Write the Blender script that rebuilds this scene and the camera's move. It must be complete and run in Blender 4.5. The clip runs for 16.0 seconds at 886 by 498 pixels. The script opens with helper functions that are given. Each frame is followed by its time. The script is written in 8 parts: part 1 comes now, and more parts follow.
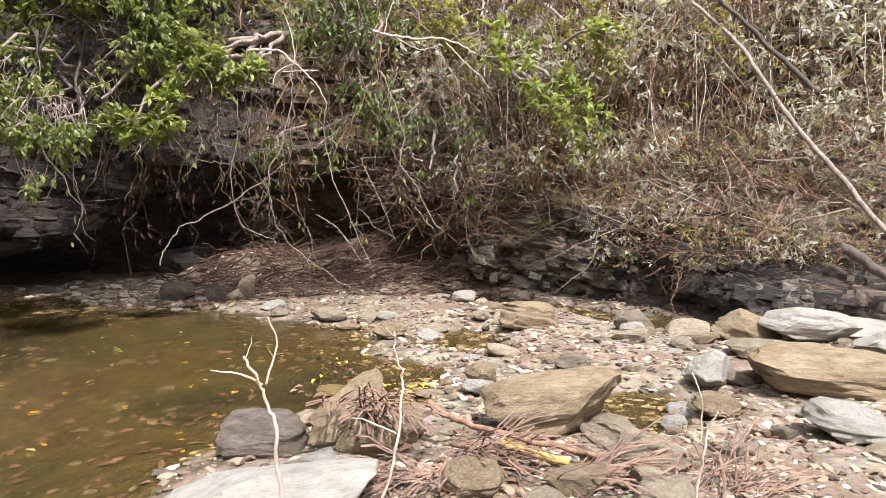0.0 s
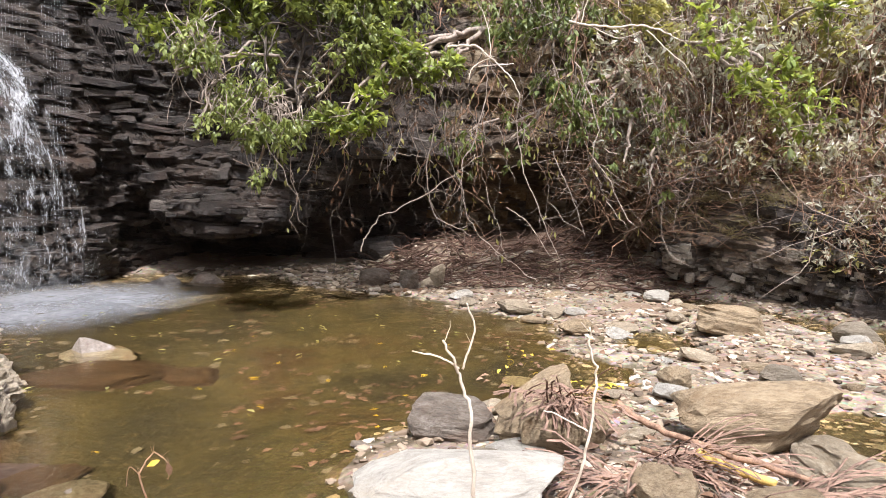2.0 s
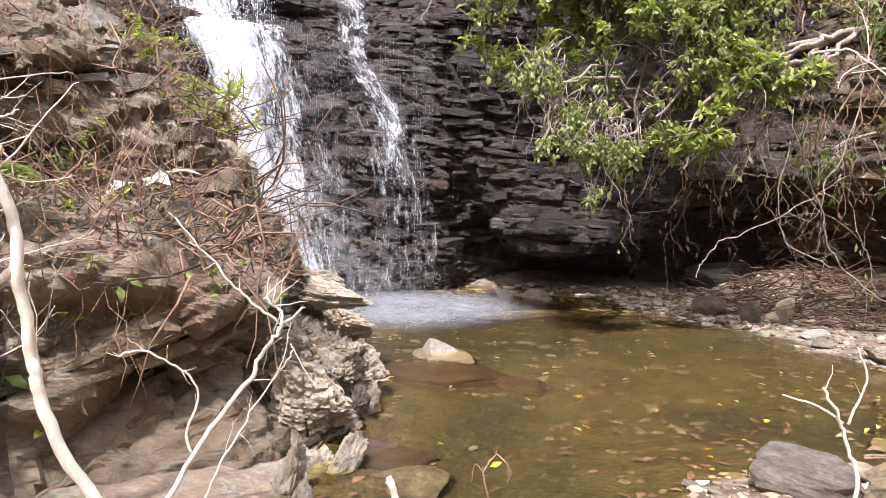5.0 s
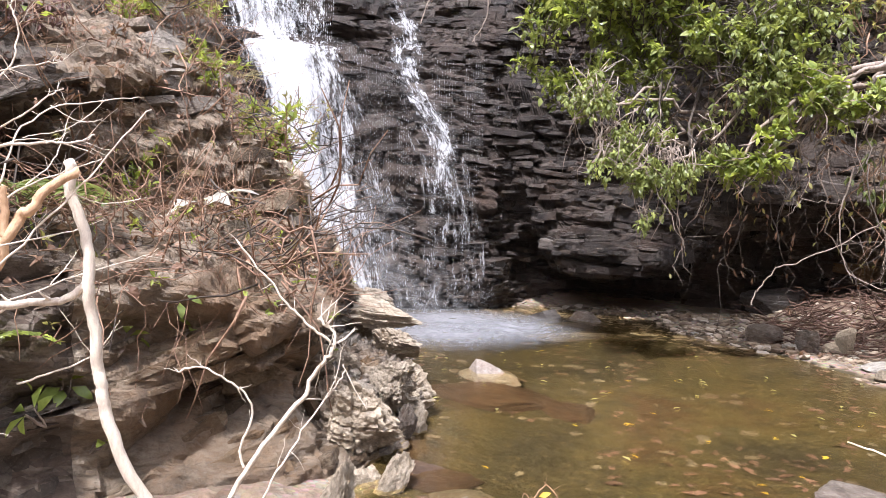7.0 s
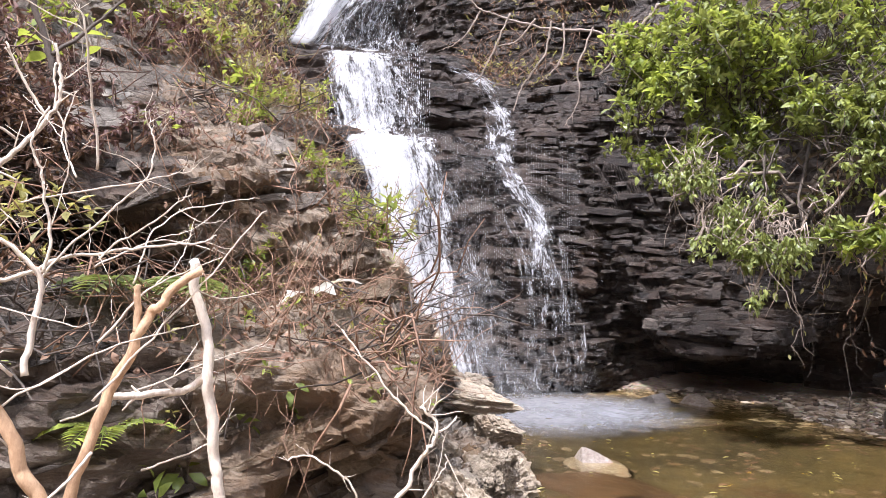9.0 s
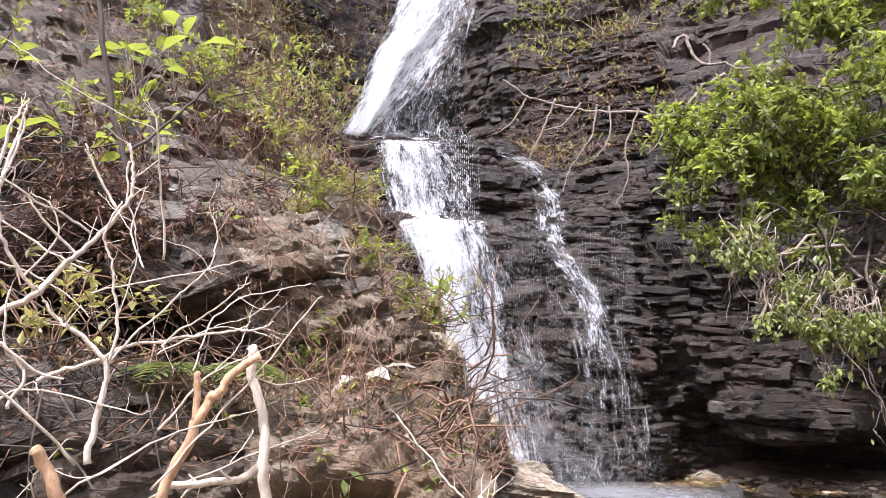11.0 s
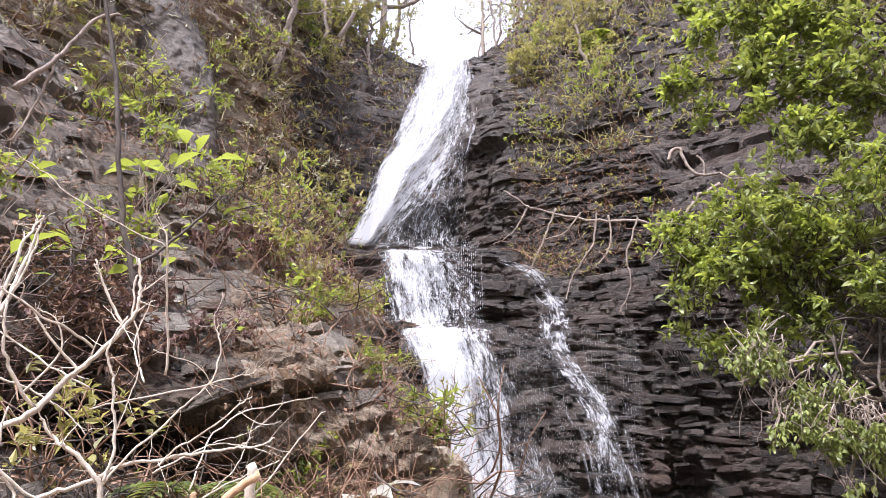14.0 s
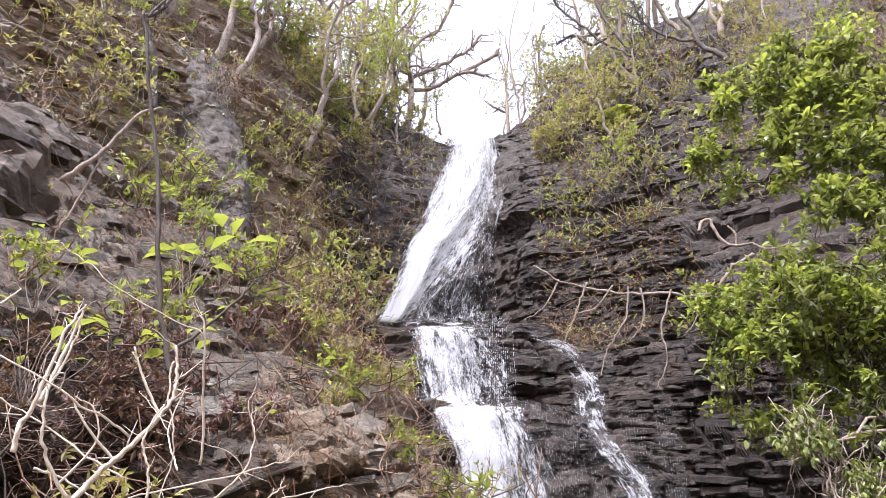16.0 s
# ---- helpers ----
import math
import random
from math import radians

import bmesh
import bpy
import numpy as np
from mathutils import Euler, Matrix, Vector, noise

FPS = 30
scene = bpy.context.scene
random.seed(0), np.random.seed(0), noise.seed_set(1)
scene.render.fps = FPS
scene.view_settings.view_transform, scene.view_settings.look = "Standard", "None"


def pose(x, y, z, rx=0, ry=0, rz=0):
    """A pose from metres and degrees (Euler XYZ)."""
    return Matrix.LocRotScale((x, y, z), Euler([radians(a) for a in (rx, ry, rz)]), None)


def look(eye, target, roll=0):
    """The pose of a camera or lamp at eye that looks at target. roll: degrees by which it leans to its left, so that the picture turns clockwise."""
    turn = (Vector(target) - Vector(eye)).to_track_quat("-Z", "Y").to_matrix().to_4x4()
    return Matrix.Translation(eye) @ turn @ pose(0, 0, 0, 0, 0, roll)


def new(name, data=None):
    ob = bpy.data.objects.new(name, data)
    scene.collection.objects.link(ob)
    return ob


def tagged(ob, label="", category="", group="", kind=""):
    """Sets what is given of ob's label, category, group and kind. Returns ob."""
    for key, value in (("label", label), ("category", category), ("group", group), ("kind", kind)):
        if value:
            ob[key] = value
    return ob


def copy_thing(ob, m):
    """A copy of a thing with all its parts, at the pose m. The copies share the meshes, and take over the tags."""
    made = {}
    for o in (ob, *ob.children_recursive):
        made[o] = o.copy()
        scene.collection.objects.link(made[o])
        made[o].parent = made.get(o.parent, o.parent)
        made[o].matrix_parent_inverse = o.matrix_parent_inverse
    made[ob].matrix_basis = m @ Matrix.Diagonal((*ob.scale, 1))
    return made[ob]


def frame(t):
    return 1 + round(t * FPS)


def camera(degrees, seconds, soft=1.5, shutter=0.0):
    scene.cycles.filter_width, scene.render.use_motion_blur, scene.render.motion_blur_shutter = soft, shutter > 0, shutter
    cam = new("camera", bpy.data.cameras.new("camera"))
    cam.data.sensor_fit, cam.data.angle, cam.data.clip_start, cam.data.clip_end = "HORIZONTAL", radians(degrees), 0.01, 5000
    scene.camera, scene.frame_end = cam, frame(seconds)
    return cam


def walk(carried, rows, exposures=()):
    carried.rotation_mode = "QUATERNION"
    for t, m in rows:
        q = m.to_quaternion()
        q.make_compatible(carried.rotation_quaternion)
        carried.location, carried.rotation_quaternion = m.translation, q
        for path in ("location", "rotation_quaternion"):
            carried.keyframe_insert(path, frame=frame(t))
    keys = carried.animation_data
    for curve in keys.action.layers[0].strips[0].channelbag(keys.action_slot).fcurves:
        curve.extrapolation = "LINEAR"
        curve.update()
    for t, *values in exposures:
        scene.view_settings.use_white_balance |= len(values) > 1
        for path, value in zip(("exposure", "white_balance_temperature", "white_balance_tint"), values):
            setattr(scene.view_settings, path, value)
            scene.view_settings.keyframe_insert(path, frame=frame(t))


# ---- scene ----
from mathutils.bvhtree import BVHTree

cam = camera(66.73, 16.0, soft=0.5)


def aim(x, y, z, turn, tilt, lean):
    """A camera pose: turn to the left from +Y, tilt upwards and lean, in degrees."""
    return pose(x, y, z, 90 + tilt, 0, turn) @ pose(0, 0, 0, 0, 0, lean)


PATH = [
    (0, 0.002, 0.001, 1.600, 0.00, -4.85, -0.75),
    (0.5, -0.002, 0.000, 1.594, 3.94, -5.28, -0.07),
    (1, -0.013, 0.017, 1.588, 7.75, -5.42, -0.39),
    (1.5, -0.023, 0.022, 1.585, 11.76, -5.17, -0.43),
    (2, -0.040, 0.022, 1.585, 15.74, -5.20, -0.13),
    (2.5, -0.053, 0.016, 1.587, 19.37, -4.47, 0.24),
    (3, -0.074, 0.019, 1.586, 24.68, -4.00, -0.23),
    (3.5, -0.093, 0.022, 1.587, 29.81, -4.04, -0.43),
    (4, -0.108, 0.034, 1.582, 34.01, -3.73, -0.33),
    (4.5, -0.116, 0.009, 1.586, 38.55, -3.24, 0.17),
    (5, -0.125, -0.001, 1.582, 42.88, -3.59, 0.88),
    (5.2, -0.134, 0.002, 1.582, 44.33, -3.58, 0.96),
    (7.3, -0.128, -0.043, 1.629, 47.34, -1.90, 1.56),
    (7.5, -0.136, -0.043, 1.630, 48.32, -1.40, 0.50),
    (8, -0.134, -0.043, 1.641, 50.97, 0.73, -0.15),
    (8.5, -0.111, -0.057, 1.654, 53.14, 3.00, 0.47),
    (9, -0.102, -0.070, 1.659, 55.28, 4.41, 0.64),
    (9.2, -0.100, -0.079, 1.663, 56.43, 5.40, 0.72),
    (11.3, -0.110, -0.079, 1.655, 59.57, 12.06, 0.08),
    (11.5, -0.116, -0.080, 1.653, 59.43, 12.58, 0.10),
    (12, -0.116, -0.075, 1.656, 59.87, 14.99, -0.72),
    (12.5, -0.108, -0.080, 1.663, 60.04, 16.83, -0.78),
    (13, -0.112, -0.089, 1.657, 59.73, 16.84, -0.25),
    (13.5, -0.109, -0.091, 1.671, 60.33, 17.93, -0.01),
    (14, -0.098, -0.091, 1.676, 59.98, 20.52, -0.30),
    (14.5, -0.080, -0.099, 1.680, 60.42, 22.36, -0.24),
    (15, -0.079, -0.111, 1.689, 61.10, 24.48, -0.34),
    (15.5, -0.088, -0.118, 1.696, 61.31, 25.40, -0.52),
    (16, -0.097, -0.117, 1.708, 62.61, 26.86, -0.34),
]
walk(cam, [(row[0], aim(*row[1:])) for row in PATH], exposures=[(0.0, 1.34, 6100, 11), (2.0, 1.46, 6060, 12), (5.0, 1.66, 5980, 15), (9.0, 1.65, 5880, 17), (12.5, 1.47, 5880, 18), (16.0, 1.45, 5880, 18)])

# ---- world and sun ----
SUN_TURN, SUN_HEIGHT = 202.0, 60.0
world = bpy.data.worlds.new("world")
scene.world = world
world.use_nodes = True
wn = world.node_tree
wn.nodes.clear()
sky = wn.nodes.new("ShaderNodeTexSky")
sky.sky_type, sky.sun_disc = "NISHITA", False
sky.sun_elevation, sky.sun_rotation = radians(SUN_HEIGHT), radians(-SUN_TURN)
sky.dust_density, sky.air_density = 4.0, 1.0
back = wn.nodes.new("ShaderNodeBackground")
back.inputs["Strength"].default_value = 0.15
wout = wn.nodes.new("ShaderNodeOutputWorld")
haze = wn.nodes.new("ShaderNodeMix")
haze.data_type = "RGBA"
haze.inputs[0].default_value = 0.55
haze.inputs[7].default_value = (7.2, 7.2, 7.4, 1)
wn.links.new(sky.outputs[0], haze.inputs[6])
wn.links.new(haze.outputs[2], back.inputs["Color"])
wn.links.new(back.outputs[0], wout.inputs["Surface"])
sun = new("sun", bpy.data.lights.new("sun", "SUN"))
sun.data.energy, sun.data.angle, sun.data.color = 2.85, radians(3.0), (1.0, 0.955, 0.905)
sun_way = Vector((-math.sin(radians(SUN_TURN)) * math.cos(radians(SUN_HEIGHT)), math.cos(radians(SUN_TURN)) * math.cos(radians(SUN_HEIGHT)), math.sin(radians(SUN_HEIGHT))))
sun.matrix_world = look(sun_way * 60, (0, 0, 0))


# ---- materials ----
class Nodes:
    """Short hand for a node material."""

    def __init__(self, name):
        self.mat = bpy.data.materials.new(name)
        self.mat.use_nodes = True
        self.tree = self.mat.node_tree
        self.tree.nodes.clear()
        self.out = self.add("ShaderNodeOutputMaterial")

    def add(self, kind, **sets):
        node = self.tree.nodes.new(kind)
        for key, value in sets.items():
            node.inputs[key.replace("_", " ")].default_value = value
        return node

    def link(self, a, b):
        self.tree.links.new(a, b)

    def coords(self, scale=(1, 1, 1), turn=(0, 0, 0), kind="Object"):
        tc, mp = self.add("ShaderNodeTexCoord"), self.add("ShaderNodeMapping")
        mp.inputs["Scale"].default_value = scale
        mp.inputs["Rotation"].default_value = [radians(a) for a in turn]
        self.link(tc.outputs[kind], mp.inputs["Vector"])
        return mp.outputs[0]

    def noise(self, where, scale, detail=6, rough=0.6, warp=0.0):
        n = self.add("ShaderNodeTexNoise", Scale=scale, Detail=detail, Roughness=rough, Distortion=warp)
        self.link(where, n.inputs["Vector"])
        return n.outputs["Fac"]

    def ramp(self, fac, stops):
        r = self.add("ShaderNodeValToRGB")
        while len(r.color_ramp.elements) < len(stops):
            r.color_ramp.elements.new(0.5)
        for e, (p, c) in zip(r.color_ramp.elements, stops):
            e.position = p
            e.color = (*c, 1) if len(c) == 3 else c
        self.link(fac, r.inputs["Fac"])
        return r.outputs["Color"]

    def grey(self, fac, a, b):
        return self.ramp(fac, [(a, (0, 0, 0)), (b, (1, 1, 1))])

    def mix(self, fac, a, b, how="MIX"):
        m = self.add("ShaderNodeMix")
        m.data_type, m.blend_type = "RGBA", how
        for socket, value in ((m.inputs[0], fac), (m.inputs[6], a), (m.inputs[7], b)):
            if isinstance(value, bpy.types.NodeSocket):
                self.link(value, socket)
            else:
                socket.default_value = (*value, 1) if isinstance(value, tuple) and len(value) == 3 else value
        return m.outputs[2]

    def cracks(self, where, scale, width):
        """Thin irregular cracks: 0 in the crack, 1 beside it."""
        v = self.add("ShaderNodeTexVoronoi", Scale=scale)
        v.feature = "DISTANCE_TO_EDGE"
        warp = self.add("ShaderNodeVectorMath")
        warp.operation = "MULTIPLY_ADD"
        wobble = self.add("ShaderNodeTexNoise", Scale=scale * 1.7, Detail=5.0)
        self.link(where, wobble.inputs["Vector"])
        self.link(wobble.outputs["Color"], warp.inputs[0])
        warp.inputs[1].default_value = (0.5 / scale,) * 3
        self.link(where, warp.inputs[2])
        self.link(warp.outputs[0], v.inputs["Vector"])
        return self.grey(v.outputs["Distance"], 0.0, width)

    def bump(self, height, strength, distance, normal=None):
        b = self.add("ShaderNodeBump", Strength=strength, Distance=distance)
        self.link(height, b.inputs["Height"])
        if normal:
            self.link(normal, b.inputs["Normal"])
        return b.outputs[0]

    def surface(self, color, rough, normal=None, **more):
        p = self.add("ShaderNodeBsdfPrincipled", **more)
        for key, value in (("Base Color", color), ("Roughness", rough)):
            if isinstance(value, bpy.types.NodeSocket):
                self.link(value, p.inputs[key])
            else:
                p.inputs[key].default_value = (*value, 1) if isinstance(value, tuple) else value
        if normal:
            self.link(normal, p.inputs["Normal"])
        return p.outputs[0]

    def mixed(self, fac, a, b):
        m = self.add("ShaderNodeMixShader")
        if isinstance(fac, bpy.types.NodeSocket):
            self.link(fac, m.inputs[0])
        else:
            m.inputs[0].default_value = fac
        self.link(a, m.inputs[1])
        self.link(b, m.inputs[2])
        return m.outputs[0]

    def done(self, shader):
        self.link(shader, self.out.inputs["Surface"])
        return self.mat


def rock(name, dark, mid, light, stain, rough=(0.35, 0.8), beds=7.0, scale=1.0, stain_at=(0.5, 0.68), spread=0.0):
    """Bedded rock: thin tilted layers, blotches, stains and pale scuffs."""
    n = Nodes(name)
    flat = n.coords((0.55, 0.55, 1.0), (9, -6, 0))
    plain = n.coords()
    layers = n.noise(n.coords((0.42 * scale, 0.42 * scale, 1.0 * scale), (10, -7, 0)), beds * 0.8, 9, 0.72, 0.9)
    blot = n.noise(plain, 1.3 * scale, 7, 0.65)
    fine = n.noise(flat, 26 * scale, 8, 0.7)
    layers = n.mix(0.55, layers, n.noise(plain, 3.1 * scale, 8, 0.75))
    color = n.ramp(layers, [(0.36, dark), (0.5, mid), (0.64, light)])
    color = n.mix(n.grey(fine, 0.3, 0.75), color, n.mix(0.55, color, light))
    color = n.mix(n.grey(blot, *stain_at), color, n.mix(n.grey(fine, 0.2, 0.9), stain, mid))
    if spread:
        info = n.add("ShaderNodeObjectInfo")
        tone = n.ramp(info.outputs["Random"], [(0.0, (1 - spread,) * 3), (0.5, (1.0, 0.97, 0.92)), (1.0, (1 + spread, 1 + spread * 0.93, 1 + spread * 0.8))])
        color = n.mix(1.0, color, tone, "MULTIPLY")
    pits = n.mix(0.5, n.mix(0.5, layers, fine), n.noise(plain, 70 * scale, 4, 0.7))
    seams = n.noise(n.coords((0.3 * scale, 0.3 * scale, 1.0 * scale), (13, -5, 0)), beds * 2.0, 6, 0.65, 0.8)
    color = n.mix(n.grey(seams, 0.33, 0.45), n.mix(0.3, color, dark), color)
    split = n.cracks(n.coords((0.8 * scale, 0.8 * scale, 1.3 * scale), (12, -9, 20)), 2.6, 0.03)
    color = n.mix(split, n.mix(0.2, color, dark), color)
    color = n.mix(n.grey(n.noise(plain, 9 * scale, 6, 0.75), 0.5, 0.7), color, n.mix(0.4, color, dark))
    pits = n.mix(0.35, pits, seams)
    wet = n.add("ShaderNodeMapRange")
    wet.inputs["From Min"].default_value, wet.inputs["From Max"].default_value = 0.35, 0.65
    wet.inputs["To Min"].default_value, wet.inputs["To Max"].default_value = rough
    n.link(n.noise(plain, 2.3 * scale, 5), wet.inputs["Value"])
    return n.done(n.surface(color, wet.outputs[0], n.bump(pits, 1.0, 0.07 / scale)))


def leaf(name, low, mid, high, through_light=0.35, rough=0.42):
    n = Nodes(name)
    info = n.add("ShaderNodeNewGeometry")
    color = n.ramp(info.outputs["Random Per Island"], [(0.0, low), (0.55, mid), (1.0, high)])
    vein = n.noise(n.coords(), 40, 3)
    color = n.mix(n.grey(vein, 0.3, 0.7), color, n.mix(0.25, color, high))
    t = n.add("ShaderNodeBsdfTranslucent")
    n.link(n.mix(0.35, color, (min(1, high[0] * 1.5), min(1, high[1] * 1.4), high[2] * 0.6)), t.inputs["Color"])
    return n.done(n.mixed(through_light, n.surface(color, rough), t.outputs[0]))


def bark(name, dark, light, scale=1.0, rough=0.75):
    n = Nodes(name)
    c = n.coords((1, 1, 0.35))
    a, b = n.noise(c, 22 * scale, 7, 0.7), n.noise(c, 150 * scale, 5, 0.75)
    info = n.add("ShaderNodeObjectInfo")
    color = n.ramp(a, [(0.38, dark), (0.58, light)])
    color = n.mix(n.grey(info.outputs["Random"], 0.0, 1.4), color, n.mix(0.5, color, light))
    color = n.mix(n.grey(b, 0.5, 0.9), color, dark)
    return n.done(n.surface(color, rough, n.bump(n.mix(0.5, a, b), 0.8, 0.015)))


ROCK_WET = rock("wet_dark_rock", (0.012, 0.010, 0.009), (0.045, 0.038, 0.033), (0.17, 0.15, 0.135), (0.05, 0.034, 0.024), (0.22, 0.62), 8)
ROCK_BROWN = rock("brown_bedded_rock", (0.035, 0.025, 0.018), (0.125, 0.088, 0.06), (0.34, 0.3, 0.25), (0.13, 0.07, 0.04), (0.5, 0.85), 6)
ROCK_GREY = rock("grey_river_rock", (0.11, 0.083, 0.055), (0.28, 0.225, 0.155), (0.47, 0.41, 0.32), (0.24, 0.165, 0.09), (0.5, 0.85), 9, 1.6, (0.52, 0.7), 0.35)
ROCK_PALE = rock("pale_bleached_rock", (0.19, 0.168, 0.135), (0.39, 0.355, 0.3), (0.54, 0.51, 0.45), (0.33, 0.27, 0.19), (0.55, 0.85), 7, 1.6)
ROCK_RUST = rock("rust_stained_rock", (0.02, 0.011, 0.006), (0.055, 0.027, 0.013), (0.12, 0.07, 0.038), (0.035, 0.018, 0.01), (0.4, 0.8), 6, 1.4)
ROCK_BANDED = rock("pale_rusty_banded_rock", (0.12, 0.085, 0.065), (0.27, 0.22, 0.185), (0.45, 0.41, 0.365), (0.26, 0.15, 0.1), (0.45, 0.8), 9, 1.6)
ROCK_BROKEN = rock("grey_fractured_rock", (0.11, 0.083, 0.056), (0.34, 0.28, 0.205), (0.56, 0.5, 0.405), (0.29, 0.19, 0.1), (0.5, 0.85), 6, 1.7, (0.54, 0.7), 0.25)
ROCK_TAN = rock("tan_striped_rock", (0.07, 0.046, 0.024), (0.27, 0.19, 0.106), (0.48, 0.385, 0.255), (0.19, 0.115, 0.05), (0.5, 0.85), 13, 1.5)


def ground_mat():
    """Silt under the water, gravel on the shore, litter and soil higher up."""
    n = Nodes("stream_bed_and_shore")
    c = n.coords()
    big, mid, fine = n.noise(c, 0.9, 6), n.noise(c, 5, 8, 0.7), n.noise(c, 45, 8, 0.75)
    silt = n.ramp(n.noise(c, 0.55, 5), [(0.36, (0.017, 0.0125, 0.0045)), (0.46, (0.042, 0.031, 0.0095)), (0.55, (0.064, 0.046, 0.0145)), (0.64, (0.05, 0.025, 0.009))])
    silt = n.mix(n.grey(mid, 0.5, 0.64), silt, (0.035, 0.027, 0.012))
    silt = n.mix(n.grey(n.noise(c, 14, 6, 0.7), 0.55, 0.66), silt, (0.085, 0.06, 0.026))
    silt = n.mix(n.grey(fine, 0.58, 0.78), silt, (0.17, 0.13, 0.07))
    cell = n.add("ShaderNodeTexVoronoi", Scale=26.0)
    n.link(c, cell.inputs["Vector"])
    pebble = n.mix(0.75, cell.outputs["Color"], (0.46, 0.41, 0.34))
    pebble = n.mix(1.0, pebble, (0.62, 0.56, 0.48), "MULTIPLY")
    shore = n.mix(n.grey(mid, 0.38, 0.6), (0.13, 0.1, 0.07), pebble)
    shore = n.mix(n.grey(big, 0.46, 0.62), shore, n.mix(n.grey(fine, 0.3, 0.7), (0.105, 0.066, 0.042), (0.24, 0.165, 0.11)))
    soil = n.mix(n.grey(fine, 0.35, 0.7), (0.05, 0.032, 0.022), (0.2, 0.125, 0.085))
    sep = n.add("ShaderNodeSeparateXYZ")
    n.link(c, sep.inputs[0])
    height = n.add("ShaderNodeMath")
    height.operation = "MULTIPLY_ADD"
    n.link(n.noise(c, 2.5, 6), height.inputs[0])
    height.inputs[1].default_value = 0.25
    n.link(sep.outputs["Z"], height.inputs[2])
    color = n.mix(n.grey(height.outputs[0], 0.11, 0.16), silt, shore)
    color = n.mix(n.grey(height.outputs[0], 0.42, 0.62), color, soil)
    return n.done(n.surface(color, 0.8, n.bump(n.mix(0.5, n.mix(0.5, mid, fine), cell.outputs["Distance"]), 0.8, 0.03)))


def cliff_mat(name, rock_stops, stain, soil_low, soil_high, rough, flat_at, stretch=0.2, beds=8.0):
    """Bedded rock with earth and litter lying where it is flat."""
    n = Nodes(name)
    plain = n.coords()
    layers = n.noise(n.coords((stretch, stretch, 1.0), (7, -6, 0)), beds, 9, 0.7, 0.6)
    blot, fine, grit = n.noise(plain, 0.8, 7, 0.65), n.noise(n.coords((0.5, 0.5, 1.0)), 24, 8, 0.7), n.noise(plain, 75, 4, 0.7)
    color = n.ramp(layers, [(0.36, rock_stops[0][1]), (0.5, rock_stops[1][1]), (0.66, rock_stops[2][1])])
    color = n.mix(n.grey(fine, 0.35, 0.8), color, n.mix(0.5, color, rock_stops[-1][1]))
    color = n.mix(n.grey(blot, 0.48, 0.64), color, n.mix(n.grey(fine, 0.25, 0.85), stain, rock_stops[1][1]))
    split = n.cracks(n.coords((0.45, 0.45, 1.9), (9, -7, 0)), 2.2, 0.03)
    color = n.mix(split, n.mix(0.15, color, (0.012, 0.01, 0.008)), color)
    rust = n.noise(n.coords((0.8, 0.8, 1.2)), 6.5, 8, 0.72, 0.4)
    color = n.mix(n.grey(rust, 0.5, 0.62), color, n.mix(0.55, stain, color))
    color = n.mix(n.grey(n.noise(plain, 15, 6, 0.7), 0.52, 0.68), color, n.mix(0.5, color, rock_stops[0][1]))
    geo, sep = n.add("ShaderNodeNewGeometry"), n.add("ShaderNodeSeparateXYZ")
    n.link(geo.outputs["Normal"], sep.inputs[0])
    up = n.add("ShaderNodeMath")
    up.operation = "MULTIPLY_ADD"
    n.link(n.noise(plain, 1.7, 6), up.inputs[0])
    up.inputs[1].default_value = 0.8
    n.link(sep.outputs["Z"], up.inputs[2])
    soil = n.ramp(fine, [(0.3, soil_low), (0.7, soil_high)])
    flat = n.grey(up.outputs[0], *flat_at)
    color = n.mix(flat, color, soil)
    wet = n.add("ShaderNodeMapRange")
    wet.inputs["From Min"].default_value, wet.inputs["From Max"].default_value = 0.35, 0.65
    wet.inputs["To Min"].default_value, wet.inputs["To Max"].default_value = rough
    n.link(n.noise(plain, 2.1, 5), wet.inputs["Value"])
    return n.done(n.surface(color, wet.outputs[0], n.bump(n.mix(1.0, n.mix(0.35, n.mix(0.5, n.mix(0.5, layers, fine), grit), rust), n.mix(0.2, (1.0, 1.0, 1.0), split), "MULTIPLY"), 1.0, 0.11)))


def water_mat():
    n = Nodes("clear_brown_water")
    c = n.coords((1.0, 1.6, 1.0), (0, 0, 25))
    waves = n.mix(0.4, n.noise(c, 3.2, 3, 0.5, 0.8), n.noise(c, 11, 3, 0.55, 0.6))
    p = n.surface((0.86, 0.71, 0.34), 0.02, n.bump(waves, 0.4, 0.022), IOR=1.33, Transmission_Weight=1.0)
    return n.done(p)


